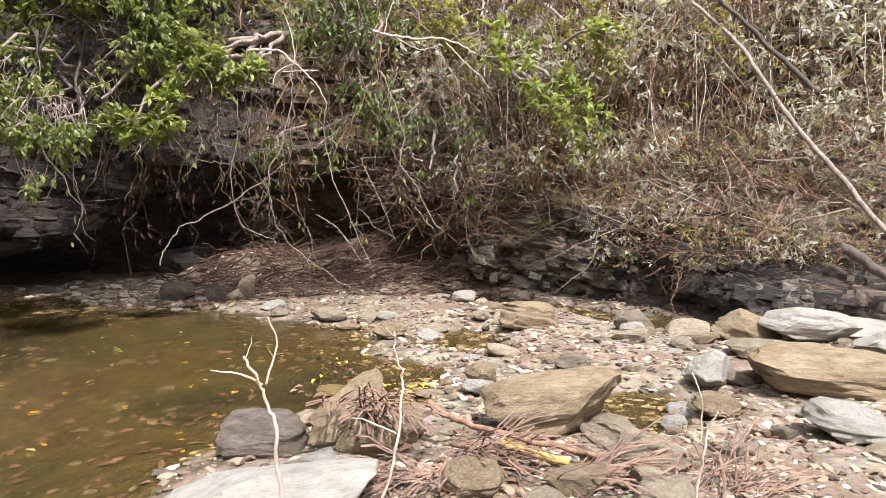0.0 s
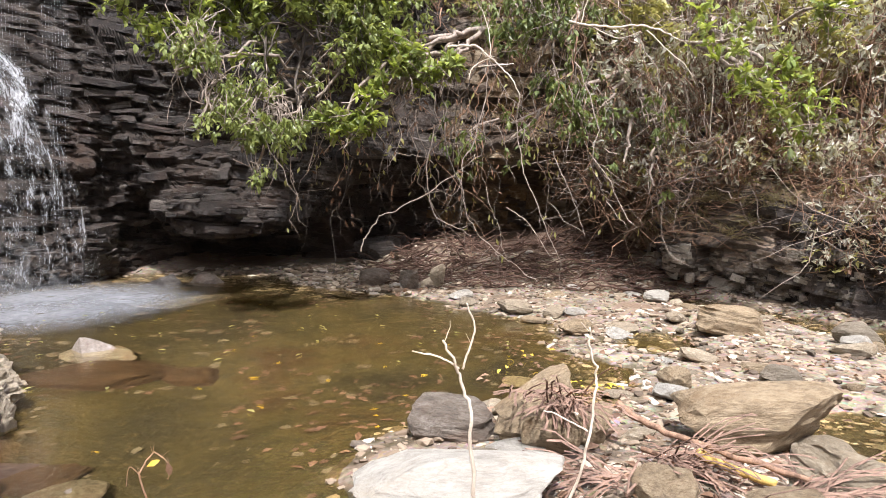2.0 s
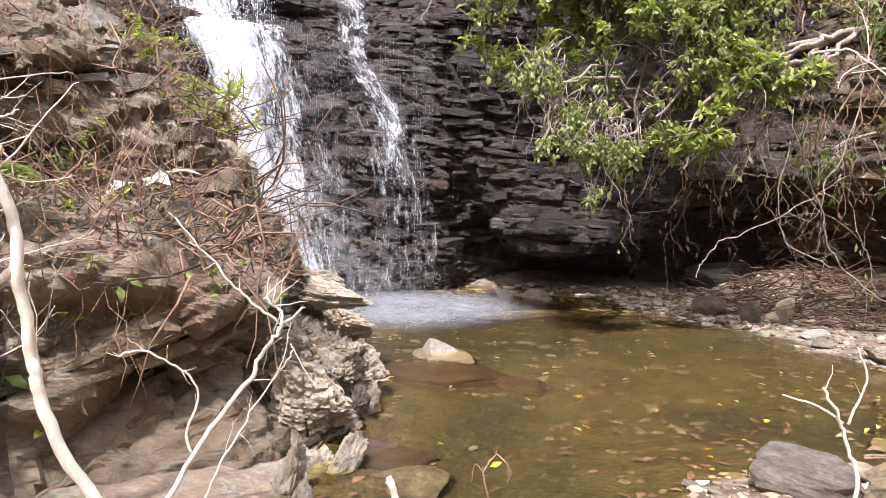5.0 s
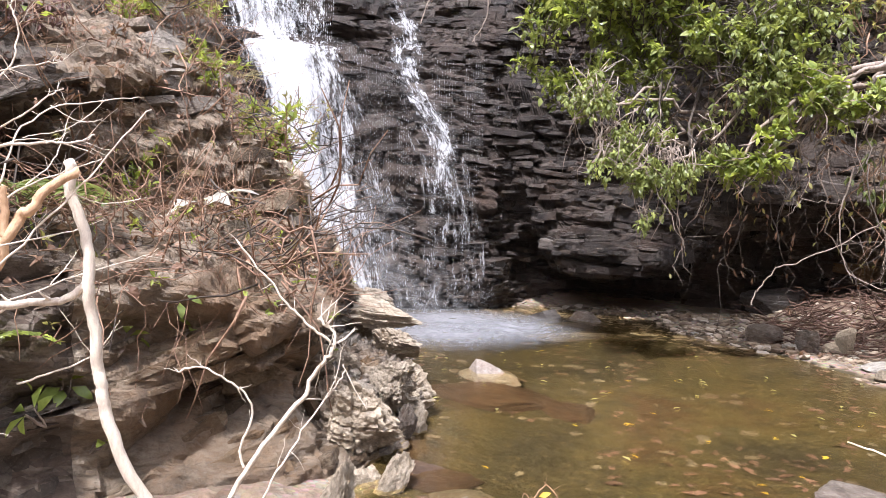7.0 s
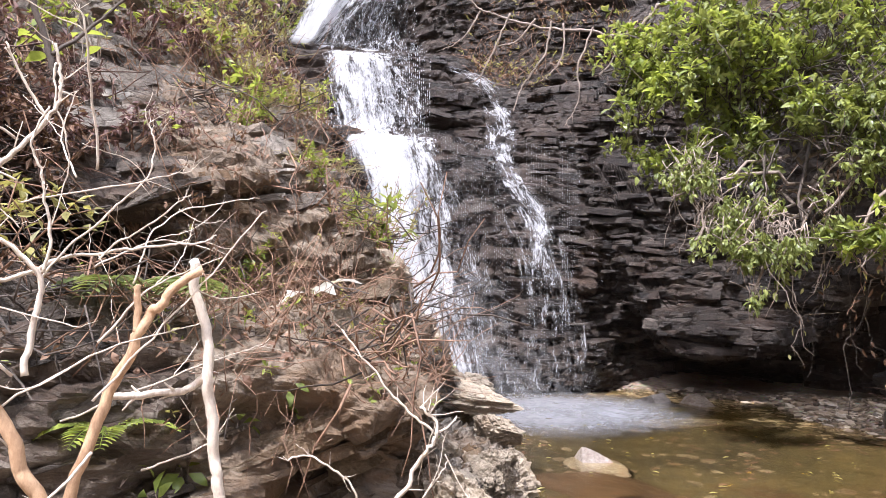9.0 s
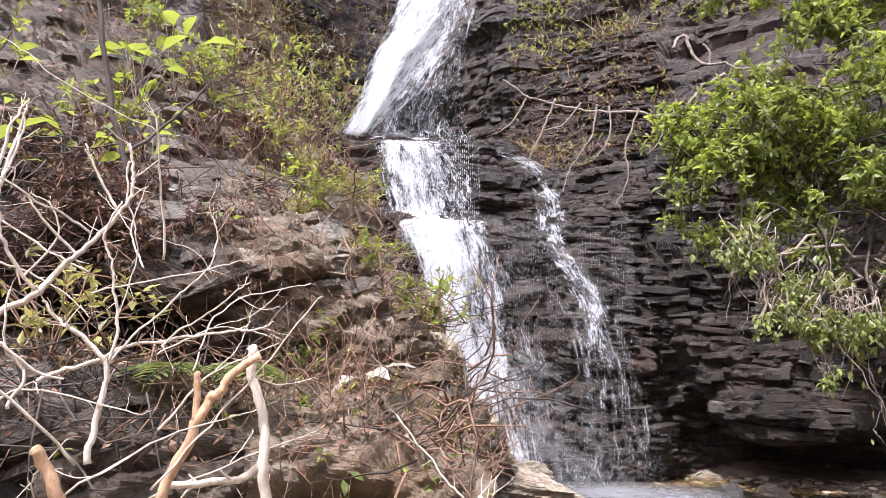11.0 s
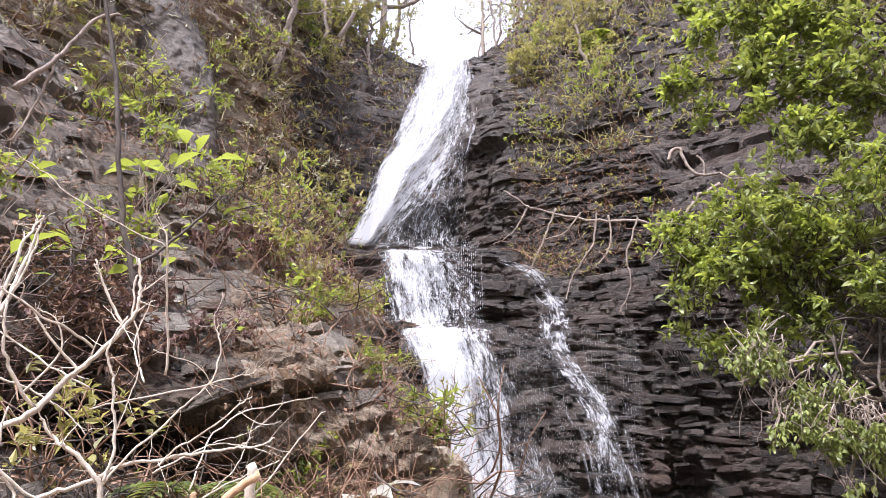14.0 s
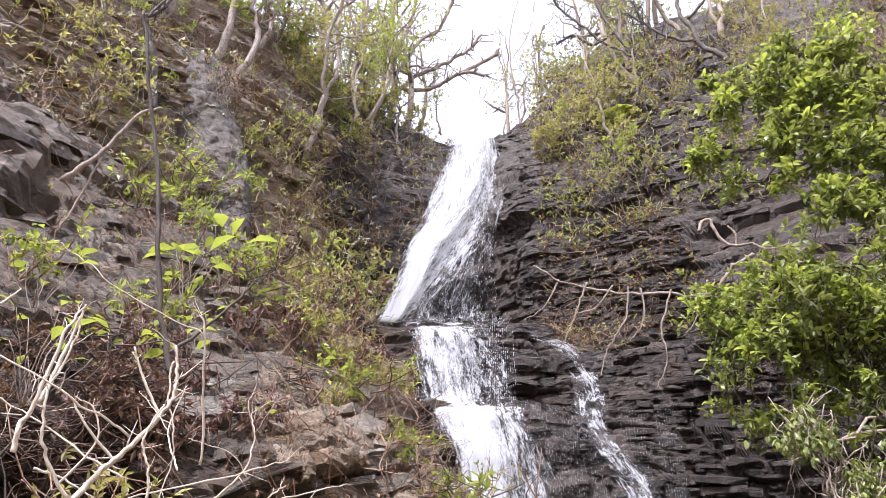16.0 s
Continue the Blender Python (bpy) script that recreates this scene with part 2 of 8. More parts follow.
def fall_mat(name, density, across, along, most=1.0):
    """White falling water: threads along the flow, torn open in between, thinner at the edges."""
    n = Nodes(name)
    uv, place = n.add("ShaderNodeUVMap"), n.add("ShaderNodeUVMap")
    uv.uv_map, place.uv_map = "UVMap", "place"

    def threads(sx, sy, detail, warp):
        mp = n.add("ShaderNodeMapping")
        mp.inputs["Scale"].default_value = (sx, sy, 1)
        n.link(uv.outputs[0], mp.inputs["Vector"])
        return n.noise(mp.outputs[0], 1.0, detail, 0.65, warp)

    def madd(a, k, c):
        m = n.add("ShaderNodeMath")
        m.operation = "MULTIPLY_ADD"
        n.link(a, m.inputs[0])
        m.inputs[1].default_value = k
        if isinstance(c, bpy.types.NodeSocket):
            n.link(c, m.inputs[2])
        else:
            m.inputs[2].default_value = c
        return m.outputs[0]

    broad, fine, grain = threads(across, along, 4, 0.4), threads(across * 4.2, along * 3.6, 5, 0.3), threads(across * 9, along * 14, 4, 0.0)
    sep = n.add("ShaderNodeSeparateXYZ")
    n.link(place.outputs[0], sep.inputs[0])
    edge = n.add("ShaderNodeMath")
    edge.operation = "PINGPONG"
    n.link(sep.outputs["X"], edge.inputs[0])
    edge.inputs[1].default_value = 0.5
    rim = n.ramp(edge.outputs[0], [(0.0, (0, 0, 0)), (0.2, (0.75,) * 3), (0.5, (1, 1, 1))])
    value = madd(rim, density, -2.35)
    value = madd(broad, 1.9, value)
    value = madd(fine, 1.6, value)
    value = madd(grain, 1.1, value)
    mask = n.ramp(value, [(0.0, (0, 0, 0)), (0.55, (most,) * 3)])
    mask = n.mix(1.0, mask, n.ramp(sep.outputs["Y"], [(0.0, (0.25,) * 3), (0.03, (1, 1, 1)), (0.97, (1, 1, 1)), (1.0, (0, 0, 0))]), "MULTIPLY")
    t = n.add("ShaderNodeBsdfTranslucent")
    t.inputs["Color"].default_value = (0.82, 0.83, 0.85, 1)
    white = n.mixed(0.4, n.surface((0.81, 0.82, 0.84), 0.6, n.bump(n.mix(0.5, fine, grain), 1.0, 0.07), Specular_IOR_Level=0.1), t.outputs[0])
    clear = n.add("ShaderNodeBsdfTransparent")
    return n.done(n.mixed(mask, clear.outputs[0], white))


def foam_mat():
    n = Nodes("foam_on_water")
    c = n.coords()
    tc, ln = n.add("ShaderNodeTexCoord"), n.add("ShaderNodeVectorMath")
    ln.operation = "LENGTH"
    sub = n.add("ShaderNodeVectorMath")
    sub.operation = "SUBTRACT"
    n.link(tc.outputs["UV"], sub.inputs[0])
    sub.inputs[1].default_value = (0.5, 0.5, 0)
    n.link(sub.outputs[0], ln.inputs[0])
    fall_off = n.ramp(ln.outputs["Value"], [(0.05, (1, 1, 1)), (0.5, (0, 0, 0))])
    tex = n.noise(c, 9, 8, 0.75, 0.6)
    mask = n.grey(n.mix(0.5, tex, fall_off), 0.44, 0.95)
    clear = n.add("ShaderNodeBsdfTransparent")
    return n.done(n.mixed(mask, clear.outputs[0], n.surface((0.42, 0.43, 0.46), 0.4, n.bump(tex, 1.0, 0.08))))


GROUND, WATER, FOAM = ground_mat(), water_mat(), foam_mat()
CLIFF_WET = cliff_mat("wet_dark_cliff", [(0.3, (0.016, 0.012, 0.0095)), (0.52, (0.04, 0.029, 0.023)), (0.74, (0.14, 0.112, 0.092))], (0.075, 0.046, 0.03), (0.045, 0.03, 0.02), (0.17, 0.12, 0.08), (0.34, 0.7), (1.12, 1.3))
CLIFF_BANK = cliff_mat("dark_bedded_bank_rock", [(0.3, (0.018, 0.014, 0.011)), (0.52, (0.07, 0.052, 0.038)), (0.74, (0.3, 0.265, 0.22))], (0.08, 0.05, 0.032), (0.18, 0.125, 0.085), (0.42, 0.315, 0.225), (0.35, 0.75), (0.8, 1.05))
CLIFF_BROWN = cliff_mat("brown_dry_cliff", [(0.3, (0.06, 0.044, 0.032)), (0.52, (0.22, 0.158, 0.108)), (0.74, (0.42, 0.365, 0.3))], (0.25, 0.148, 0.085), (0.11, 0.072, 0.046), (0.32, 0.23, 0.155), (0.5, 0.85), (1.0, 1.2))
# a darker copy of CLIFF_BROWN: the face's shade is put into its colour
CLIFF_EARTH_SHADED = cliff_mat("shaded_earthy_rock", [(0.3, (0.022, 0.016, 0.011)), (0.52, (0.085, 0.06, 0.041)), (0.74, (0.22, 0.18, 0.14))], (0.11, 0.066, 0.04), (0.06, 0.04, 0.026), (0.2, 0.14, 0.095), (0.5, 0.85), (1.0, 1.2))
CLIFF_SLOPE = cliff_mat("dark_slope_rock", [(0.3, (0.034, 0.025, 0.018)), (0.52, (0.12, 0.088, 0.062)), (0.74, (0.32, 0.275, 0.22))], (0.14, 0.09, 0.053), (0.045, 0.031, 0.022), (0.145, 0.1, 0.068), (0.5, 0.85), (0.95, 1.2), 0.3, 6.0)
CLIFF_FACE = cliff_mat("warm_brown_rock_face", [(0.3, (0.055, 0.04, 0.027)), (0.52, (0.22, 0.157, 0.1)), (0.74, (0.46, 0.395, 0.305))], (0.25, 0.155, 0.082), (0.085, 0.056, 0.035), (0.24, 0.165, 0.105), (0.5, 0.85), (1.05, 1.25), 0.42, 5.0)
FALL_THICK, FALL_THIN, FALL_VEIL, FALL_TORN, FALL_MIST = fall_mat("white_water", 0.86, 3.0, 0.7), fall_mat("torn_white_water", 0.45, 3.6, 1.0), fall_mat("thin_water_veil", 0.05, 5.5, 1.2, 0.7), fall_mat("scattered_white_water", 0.2, 5.0, 2.0), fall_mat("drifting_spray", 0.3, 0.9, 0.5, 0.2)
LEAF_BRIGHT = leaf("bright_green_leaf", (0.075, 0.11, 0.03), (0.19, 0.26, 0.055), (0.46, 0.52, 0.12), 0.5, 0.34)
LEAF_MID = leaf("mid_green_leaf", (0.085, 0.11, 0.036), (0.18, 0.215, 0.065), (0.34, 0.38, 0.12), 0.4, 0.36)
LEAF_DARK = leaf("dull_green_leaf", (0.06, 0.085, 0.03), (0.125, 0.165, 0.052), (0.25, 0.285, 0.095), 0.38)
LEAF_OLIVE = leaf("olive_green_leaf", (0.16, 0.16, 0.058), (0.29, 0.28, 0.1), (0.47, 0.44, 0.18), 0.45)
LEAF_GREY = leaf("grey_green_leaf", (0.27, 0.265, 0.22), (0.48, 0.465, 0.4), (0.7, 0.68, 0.61), 0.42, 0.42)
LEAF_DRY = leaf("dry_brown_leaf", (0.075, 0.037, 0.022), (0.16, 0.086, 0.05), (0.31, 0.2, 0.13), 0.15, 0.7)
LEAF_PURPLE = leaf("dry_purple_leaf", (0.06, 0.031, 0.028), (0.135, 0.07, 0.063), (0.26, 0.16, 0.14), 0.12, 0.6)
LEAF_YELLOW = leaf("fallen_yellow_leaf", (0.35, 0.2, 0.02), (0.6, 0.4, 0.03), (0.75, 0.6, 0.08), 0.2, 0.6)
GRASS = leaf("dry_grass_blade", (0.26, 0.205, 0.1), (0.4, 0.335, 0.18), (0.48, 0.44, 0.22), 0.25, 0.6)
BARK_PALE = bark("bleached_dead_wood", (0.46, 0.375, 0.29), (0.74, 0.655, 0.54))
BARK_TAN = bark("tan_peeled_wood", (0.32, 0.18, 0.09), (0.6, 0.4, 0.24))
BARK_DARK = bark("dark_damp_bark", (0.03, 0.024, 0.02), (0.11, 0.085, 0.065))
BARK_GREY = bark("grey_brown_bark", (0.13, 0.1, 0.08), (0.36, 0.29, 0.235))
TWIG_RED = bark("red_brown_dry_twig", (0.125, 0.068, 0.042), (0.35, 0.212, 0.135))
# TWIG_RED darkened, to carry the shade on the bank's heap in its colour
TWIG_DARK_SHADED = bark("dark_shaded_red_twig", (0.04, 0.022, 0.016), (0.15, 0.085, 0.058))
FROND = bark("dry_pinkish_frond", (0.085, 0.048, 0.034), (0.31, 0.195, 0.14), 0.4)
BAMBOO = bark("yellow_cane", (0.4, 0.24, 0.05), (0.62, 0.42, 0.12))


# ---- mesh tools ----
def lattice(ix, iy, iz, seed):
    h = (ix.astype(np.int64) * 374761393 + iy.astype(np.int64) * 668265263 + iz.astype(np.int64) * 2147483647 + seed * 974634777) & 0xFFFFFFFF
    h = ((h ^ (h >> 13)) * 1274126177) & 0xFFFFFFFF
    h = ((h ^ (h >> 15)) * 2246822519) & 0xFFFFFFFF
    return ((h ^ (h >> 16)) & 0xFFFFFF) / float(0xFFFFFF)


def vnoise(p, seed=0):
    """Smooth noise from 0 to 1 at the points p (n x 3)."""
    i = np.floor(p).astype(np.int64)
    f = p - i
    f = f * f * (3 - 2 * f)
    r = 0
    for dx in (0, 1):
        for dy in (0, 1):
            for dz in (0, 1):
                w = (f[:, 0] if dx else 1 - f[:, 0]) * (f[:, 1] if dy else 1 - f[:, 1]) * (f[:, 2] if dz else 1 - f[:, 2])
                r = r + w * lattice(i[:, 0] + dx, i[:, 1] + dy, i[:, 2] + dz, seed)
    return r


def fbm(p, octaves=4, seed=0, gain=0.5):
    total, amp, top = 0, 1.0, 0
    for k in range(octaves):
        total = total + amp * vnoise(p * 2.03 ** k + 17.3 * k, seed + k)
        top += amp
        amp *= gain
    return total / top - 0.5


def mesh_from(name, verts, faces, material, smooth=True, uv=None, place=None):
    """A mesh from arrays; faces: rows of 3 or 4, or several such blocks."""
    me = bpy.data.meshes.new(name)
    blocks = [np.asarray(f) for f in (faces if isinstance(faces, list) else [faces]) if len(f)]
    me.vertices.add(len(verts))
    me.vertices.foreach_set("co", np.asarray(verts, dtype=np.float32).ravel())
    loops = np.concatenate([b.ravel() for b in blocks]).astype(np.int32)
    sizes = np.concatenate([np.full(len(b), b.shape[1]) for b in blocks])
    me.loops.add(len(loops))
    me.loops.foreach_set("vertex_index", loops)
    me.polygons.add(len(sizes))
    me.polygons.foreach_set("loop_start", np.concatenate([[0], np.cumsum(sizes)[:-1]]).astype(np.int32))
    if uv is not None:
        layer = me.uv_layers.new(name="UVMap")
        layer.data.foreach_set("uv", np.asarray(uv, dtype=np.float32)[loops].ravel())
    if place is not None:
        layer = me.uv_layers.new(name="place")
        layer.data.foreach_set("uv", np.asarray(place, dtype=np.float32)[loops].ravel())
    me.materials.append(material)
    me.update(calc_edges=True)
    me.validate()
    me.polygons.foreach_set("use_smooth", np.full(len(me.polygons), smooth))
    return me


def part(name, me, parent, label=""):
    ob = new(name, me)
    ob.parent = parent
    return tagged(ob, label)


def thing(name, label, category, group="", kind="", at=(0, 0, 0)):
    ob = new(name)
    ob.location = at
    return tagged(ob, label, category, group, kind)


def grid_faces(nu, nv):
    a = np.arange((nu - 1) * nv).reshape(nu - 1, nv)[:, :-1].ravel()
    return np.stack([a, a + nv, a + nv + 1, a + 1], 1)


class Soup:
    """Collects tubes and leaves for one mesh."""

    def __init__(self):
        self.v, self.quads, self.tris, self.n = [], [], [], 0

    def put(self, v, quads=None, tris=None):
        self.v.append(v)
        if quads is not None:
            self.quads.append(quads + self.n)
        if tris is not None:
            self.tris.append(tris + self.n)
        self.n += len(v)

    def tube(self, pts, r0, r1, sides=5, knobs=0.0, rng=None):
        pts = np.asarray(pts, dtype=float)
        k = len(pts)
        tan = np.gradient(pts, axis=0)
        tan /= np.linalg.norm(tan, axis=1)[:, None] + 1e-9
        up = np.where(np.abs(tan[:, 2:3]) > 0.9, [[1.0, 0, 0]], [[0, 0, 1.0]])
        a = np.cross(tan, up)
        a /= np.linalg.norm(a, axis=1)[:, None]
        for q in range(1, k):
            a[q] = a[q - 1] - tan[q] * (a[q - 1] @ tan[q])
            a[q] /= np.linalg.norm(a[q]) + 1e-9
        b = np.cross(tan, a)
        r = np.linspace(r0, r1, k)
        if knobs and rng is not None:
            r = r * (1 + knobs * rng.uniform(-1, 1, k))
        ang = np.arange(sides) * 2 * np.pi / sides
        ring = pts[:, None] + r[:, None, None] * (np.cos(ang)[None, :, None] * a[:, None] + np.sin(ang)[None, :, None] * b[:, None])
        v = np.concatenate([ring.reshape(-1, 3), pts[:1], pts[-1:]])
        i, j = np.meshgrid(np.arange(k - 1), np.arange(sides), indexing="ij")
        j2 = (j + 1) % sides
        quads = np.stack([i * sides + j, i * sides + j2, (i + 1) * sides + j2, (i + 1) * sides + j], -1).reshape(-1, 4)
        js = np.arange(sides)
        caps = np.concatenate([np.stack([np.full(sides, k * sides), (js + 1) % sides, js], 1),
                               np.stack([np.full(sides, k * sides + 1), (k - 1) * sides + js, (k - 1) * sides + (js + 1) % sides], 1)])
        self.put(v, quads, caps)

    def leaves(self, base, way, face, length, width, curl=0.15, simple=False):
        """Folded pointed leaves: n bases, directions, faces' normals, lengths and widths."""
        n = len(base)
        if not n:
            return
        way = way / (np.linalg.norm(way, axis=1)[:, None] + 1e-9)
        side = np.cross(way, face)
        side /= np.linalg.norm(side, axis=1)[:, None] + 1e-9
        nor = np.cross(side, way)
        length, width = np.broadcast_to(length, n)[:, None], np.broadcast_to(width, n)[:, None]
        m = base + way * length * 0.45 + nor * length * curl * 0.4
        if simple:
            v = np.stack([base, m + side * width * 0.5, base + way * length - nor * length * curl * 0.5, m - side * width * 0.5], 1).reshape(-1, 3)
            o = (np.arange(n) * 4)[:, None]
            self.put(v, None, np.concatenate([o + np.array([[0, 2, 1]]), o + np.array([[0, 3, 2]])]))
            return
        q = base + way * length * 0.8 + nor * length * curl * 0.1
        tip = base + way * length - nor * length * curl * 0.6
        v = np.stack([base, m + side * width * 0.5 + nor * width * 0.12, m, m - side * width * 0.5 + nor * width * 0.12, q + side * width * 0.3, q - side * width * 0.3, tip], 1).reshape(-1, 3)
        o = (np.arange(n) * 7)[:, None]
        tris = np.concatenate([o + np.array([t]) for t in ([0, 2, 1], [0, 3, 2], [4, 5, 6])])
        self.put(v, o + np.array([[1, 2, 5, 4]]), np.concatenate([tris, o + np.array([[2, 3, 5]])]))

    def mesh(self, name, material, smooth=True):
        f = []
        if self.quads:
            f.append(np.concatenate(self.quads))
        if self.tris:
            f.append(np.concatenate(self.tris))
        return mesh_from(name, np.concatenate(self.v), f, material, smooth)


def unit(v):
    return v / (np.linalg.norm(v, axis=-1, keepdims=True) + 1e-9)


def wander(start, end, n, wild, rng, sag=0.0):
    """A crooked line from start to end that may sag in the middle."""
    start, end = np.asarray(start, float), np.asarray(end, float)
    t = np.linspace(0, 1, n)[:, None]
    line = start + (end - start) * t
    size = np.linalg.norm(end - start)
    kink = np.cumsum(rng.normal(0, 1, (n, 3)), axis=0)
    kink -= kink[0] + (kink[-1] - kink[0]) * t
    line = line + kink * wild * size / math.sqrt(n)
    line[:, 2] -= sag * size * 4 * (t * (1 - t))[:, 0]
    return line


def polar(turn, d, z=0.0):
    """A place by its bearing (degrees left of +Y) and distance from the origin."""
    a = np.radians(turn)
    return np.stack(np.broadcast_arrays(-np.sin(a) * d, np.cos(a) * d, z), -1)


def spline(values, n):
    """n samples of a smooth curve through the rows of values."""
    values = np.asarray(values, float)
    t = np.linspace(0, len(values) - 1, n)
    i = np.clip(np.floor(t).astype(int), 0, len(values) - 2)
    f = (t - i).reshape((-1,) + (1,) * (values.ndim - 1))
    p0, p1, p2, p3 = (values[np.clip(i + k, 0, len(values) - 1)] for k in (-1, 0, 1, 2))
    return 0.5 * (2 * p1 + (p2 - p0) * f + (2 * p0 - 5 * p1 + 4 * p2 - p3) * f ** 2 + (3 * p1 - p0 - 3 * p2 + p3) * f ** 3)


def loft(sections, nu, nv):
    return spline(np.swapaxes(spline(np.swapaxes(np.asarray(sections, float), 0, 1), nv), 0, 1), nu)


def bedded(grid, amount=1.0, seed=3, dip=(0.1, -0.05), thick=0.42, block=1.1, shelf=0.16, least=0.15, rugged=0.5):
    """Breaks a smooth surface into tilted beds and blocks with recessed joints."""
    nu, nv, _ = grid.shape
    du, dv = np.gradient(grid, axis=0), np.gradient(grid, axis=1)
    nor = unit(np.cross(du, dv)).reshape(-1, 3)
    p = grid.reshape(-1, 3)
    steep = np.clip(1.25 - np.abs(nor[:, 2]) * 1.1, least, 1)
    along = np.concatenate([[0], np.cumsum(np.linalg.norm(np.diff(grid[:, nv // 3], axis=0), axis=1))])
    s = np.repeat(along, nv)
    zero = np.zeros_like(s)
    bed = p[:, 2] + dip[0] * p[:, 0] + dip[1] * p[:, 1] + 1.1 * fbm(p * 0.3, 3, seed) + 0.05 * fbm(p * 2.2, 3, seed + 30)
    out = 1.0 * fbm(p * 0.5, 4, seed + 5, 0.5)
    patch = 0.3 + 1.4 * np.clip(fbm(p * 0.7, 3, seed + 40) + 0.5, 0, 1)
    for h, w, a in ((thick * 2.4, block * 2.2, shelf * 1.4), (thick, block, shelf), (thick * 0.45, block * 0.5, shelf * 0.32), (thick * 0.2, block * 0.26, shelf * 0.1)):
        bb = bed / h + 0.5 * fbm(np.stack([s / w * 0.6, bed * 0.6, zero], 1), 2, seed + 9)
        row = np.floor(bb)
        cc = s / w + 5.3 * lattice(row, zero, zero, seed + 1) + 0.35 * (bb - row) * (lattice(row, zero + 3, zero, seed) - 0.5) + 0.4 * fbm(p * 1.3 / w, 2, seed + 4)
        col = np.floor(cc)
        fb, fc = bb - row, cc - col
        step = lattice(row, col, zero, seed + 2) - 0.5 + 0.5 * (lattice(row, zero + 7, zero, seed + 6) - 0.5)
        lean = (fb - 0.5) * (lattice(row, col, zero + 1, seed + 3) - 0.62) * 1.1 + (fc - 0.5) * (lattice(row, col, zero + 2, seed + 4) - 0.5) * 1.3
        joint = np.minimum(np.minimum(fb, 1 - fb) * h, np.minimum(fc, 1 - fc) * w)
        out = out + patch * (a * 2 * (step + lean) - a * 0.5 * np.exp(-(joint / (0.05 * h + 0.012)) ** 2))
    ridge = np.abs(fbm(p * np.array([1.5, 1.5, 3.2]), 4, seed + 20, 0.6))
    out = out - rugged * ridge + 0.12 * fbm(p * 5.0, 3, seed + 21)
    return (p + nor * (amount * steep * out)[:, None]).reshape(nu, nv, 3), nor.reshape(nu, nv, 3)


def sheet(name, grid, material, label, category):
    nu, nv, _ = grid.shape
    ob = new(name, mesh_from(name, grid.reshape(-1, 3), grid_faces(nu, nv), material, False))
    return tagged(ob, label, category, kind="structure")


# ---- the ground ----
POOL = np.array([(-1.15, 2.7), (-1.45, 3.3), (-1.5, 4.0), (-0.75, 4.7), (-0.25, 5.0), (-0.2, 5.8), (-0.8, 6.6), (-0.9, 7.7), (-1.8, 8.4), (-3.0, 9.1), (-4.8, 9.9),
                 (-6.6, 11.0), (-8.6, 10.6), (-9.8, 8.6), (-10.0, 7.0), (-8.0, 5.4), (-5.6, 4.2), (-4.2, 3.2), (-3.2, 2.0), (-2.0, 1.8)])
BROOK = np.array([(0.4, 10.0), (1.6, 8.9), (2.9, 7.75), (4.4, 6.7), (6.5, 5.6), (10.0, 4.2)])


def inside_distance(x, y, poly):
    """Distance to the polygon's edge, positive inside."""
    best, sign = np.full(x.shape, 1e9), np.zeros(x.shape, bool)
    for (x0, y0), (x1, y1) in zip(poly, np.roll(poly, -1, axis=0)):
        dx, dy = x1 - x0, y1 - y0
        t = np.clip(((x - x0) * dx + (y - y0) * dy) / (dx * dx + dy * dy), 0, 1)
        best = np.minimum(best, np.hypot(x - x0 - t * dx, y - y0 - t * dy))
        sign ^= ((y0 > y) != (y1 > y)) & (x < dx * (y - y0) / (dy if dy else 1e-9) + x0)
    return np.where(sign, best, -best)


def line_distance(x, y, line):
    best = np.full(x.shape, 1e9)
    for (x0, y0), (x1, y1) in zip(line[:-1], line[1:]):
        dx, dy = x1 - x0, y1 - y0
        t = np.clip(((x - x0) * dx + (y - y0) * dy) / (dx * dx + dy * dy), 0, 1)
        best = np.minimum(best, np.hypot(x - x0 - t * dx, y - y0 - t * dy))
    return best


def ease(a, b, v):
    t = np.clip((v - a) / (b - a), 0, 1)
    return t * t * (3 - 2 * t)


def ground_z(x, y):
    x, y = np.asarray(x, float), np.asarray(y, float)
    shape = x.shape
    x, y = x.ravel(), y.ravel()
    flat = np.stack([x, y, np.zeros_like(x)], 1)
    rough = fbm(flat * 0.8, 4, 40)
    inside = inside_distance(x, y, POOL) + 0.5 * fbm(flat * 1.4, 3, 44)
    z = 0.05 + 0.14 * rough + 0.05 * ease(0, 3, -inside)
    z = z - 0.62 * ease(-0.5, 2.2, inside)
    z = z - 0.26 * np.exp(-((line_distance(x, y, BROOK) + 0.25 * rough) / 0.42) ** 2)
    for px, py, r in ((1.25, 4.75, 0.55), (0.2, 7.2, 0.4), (3.6, 5.6, 0.4)):
        z = z - 0.22 * np.exp(-((x - px) ** 2 + (y - py) ** 2) / r ** 2)
    bank = ease(9.7, 13.0, y + 0.12 * x) * ease(-5.6, -3.4, x) * ease(2.0, 0.0, x)
    z = z + 0.62 * bank * (1 + 0.9 * rough)
    z = z + 0.25 * ease(1.6, -1.5, y) * ease(-4.5, 0, x)
    r = np.hypot(x, y)
    z = z + 20.0 * ease(13.5, 34, r) + 0.05 * fbm(flat * 6, 3, 47)
    return z.reshape(shape)


def spread_axis(a, b, step, far):
    inner = np.arange(a, b, step)
    tail = step * np.cumsum(1.35 ** np.arange(1, 60))
    tail = tail[tail < far]
    return np.concatenate([a - tail[::-1], inner, inner[-1] + tail])


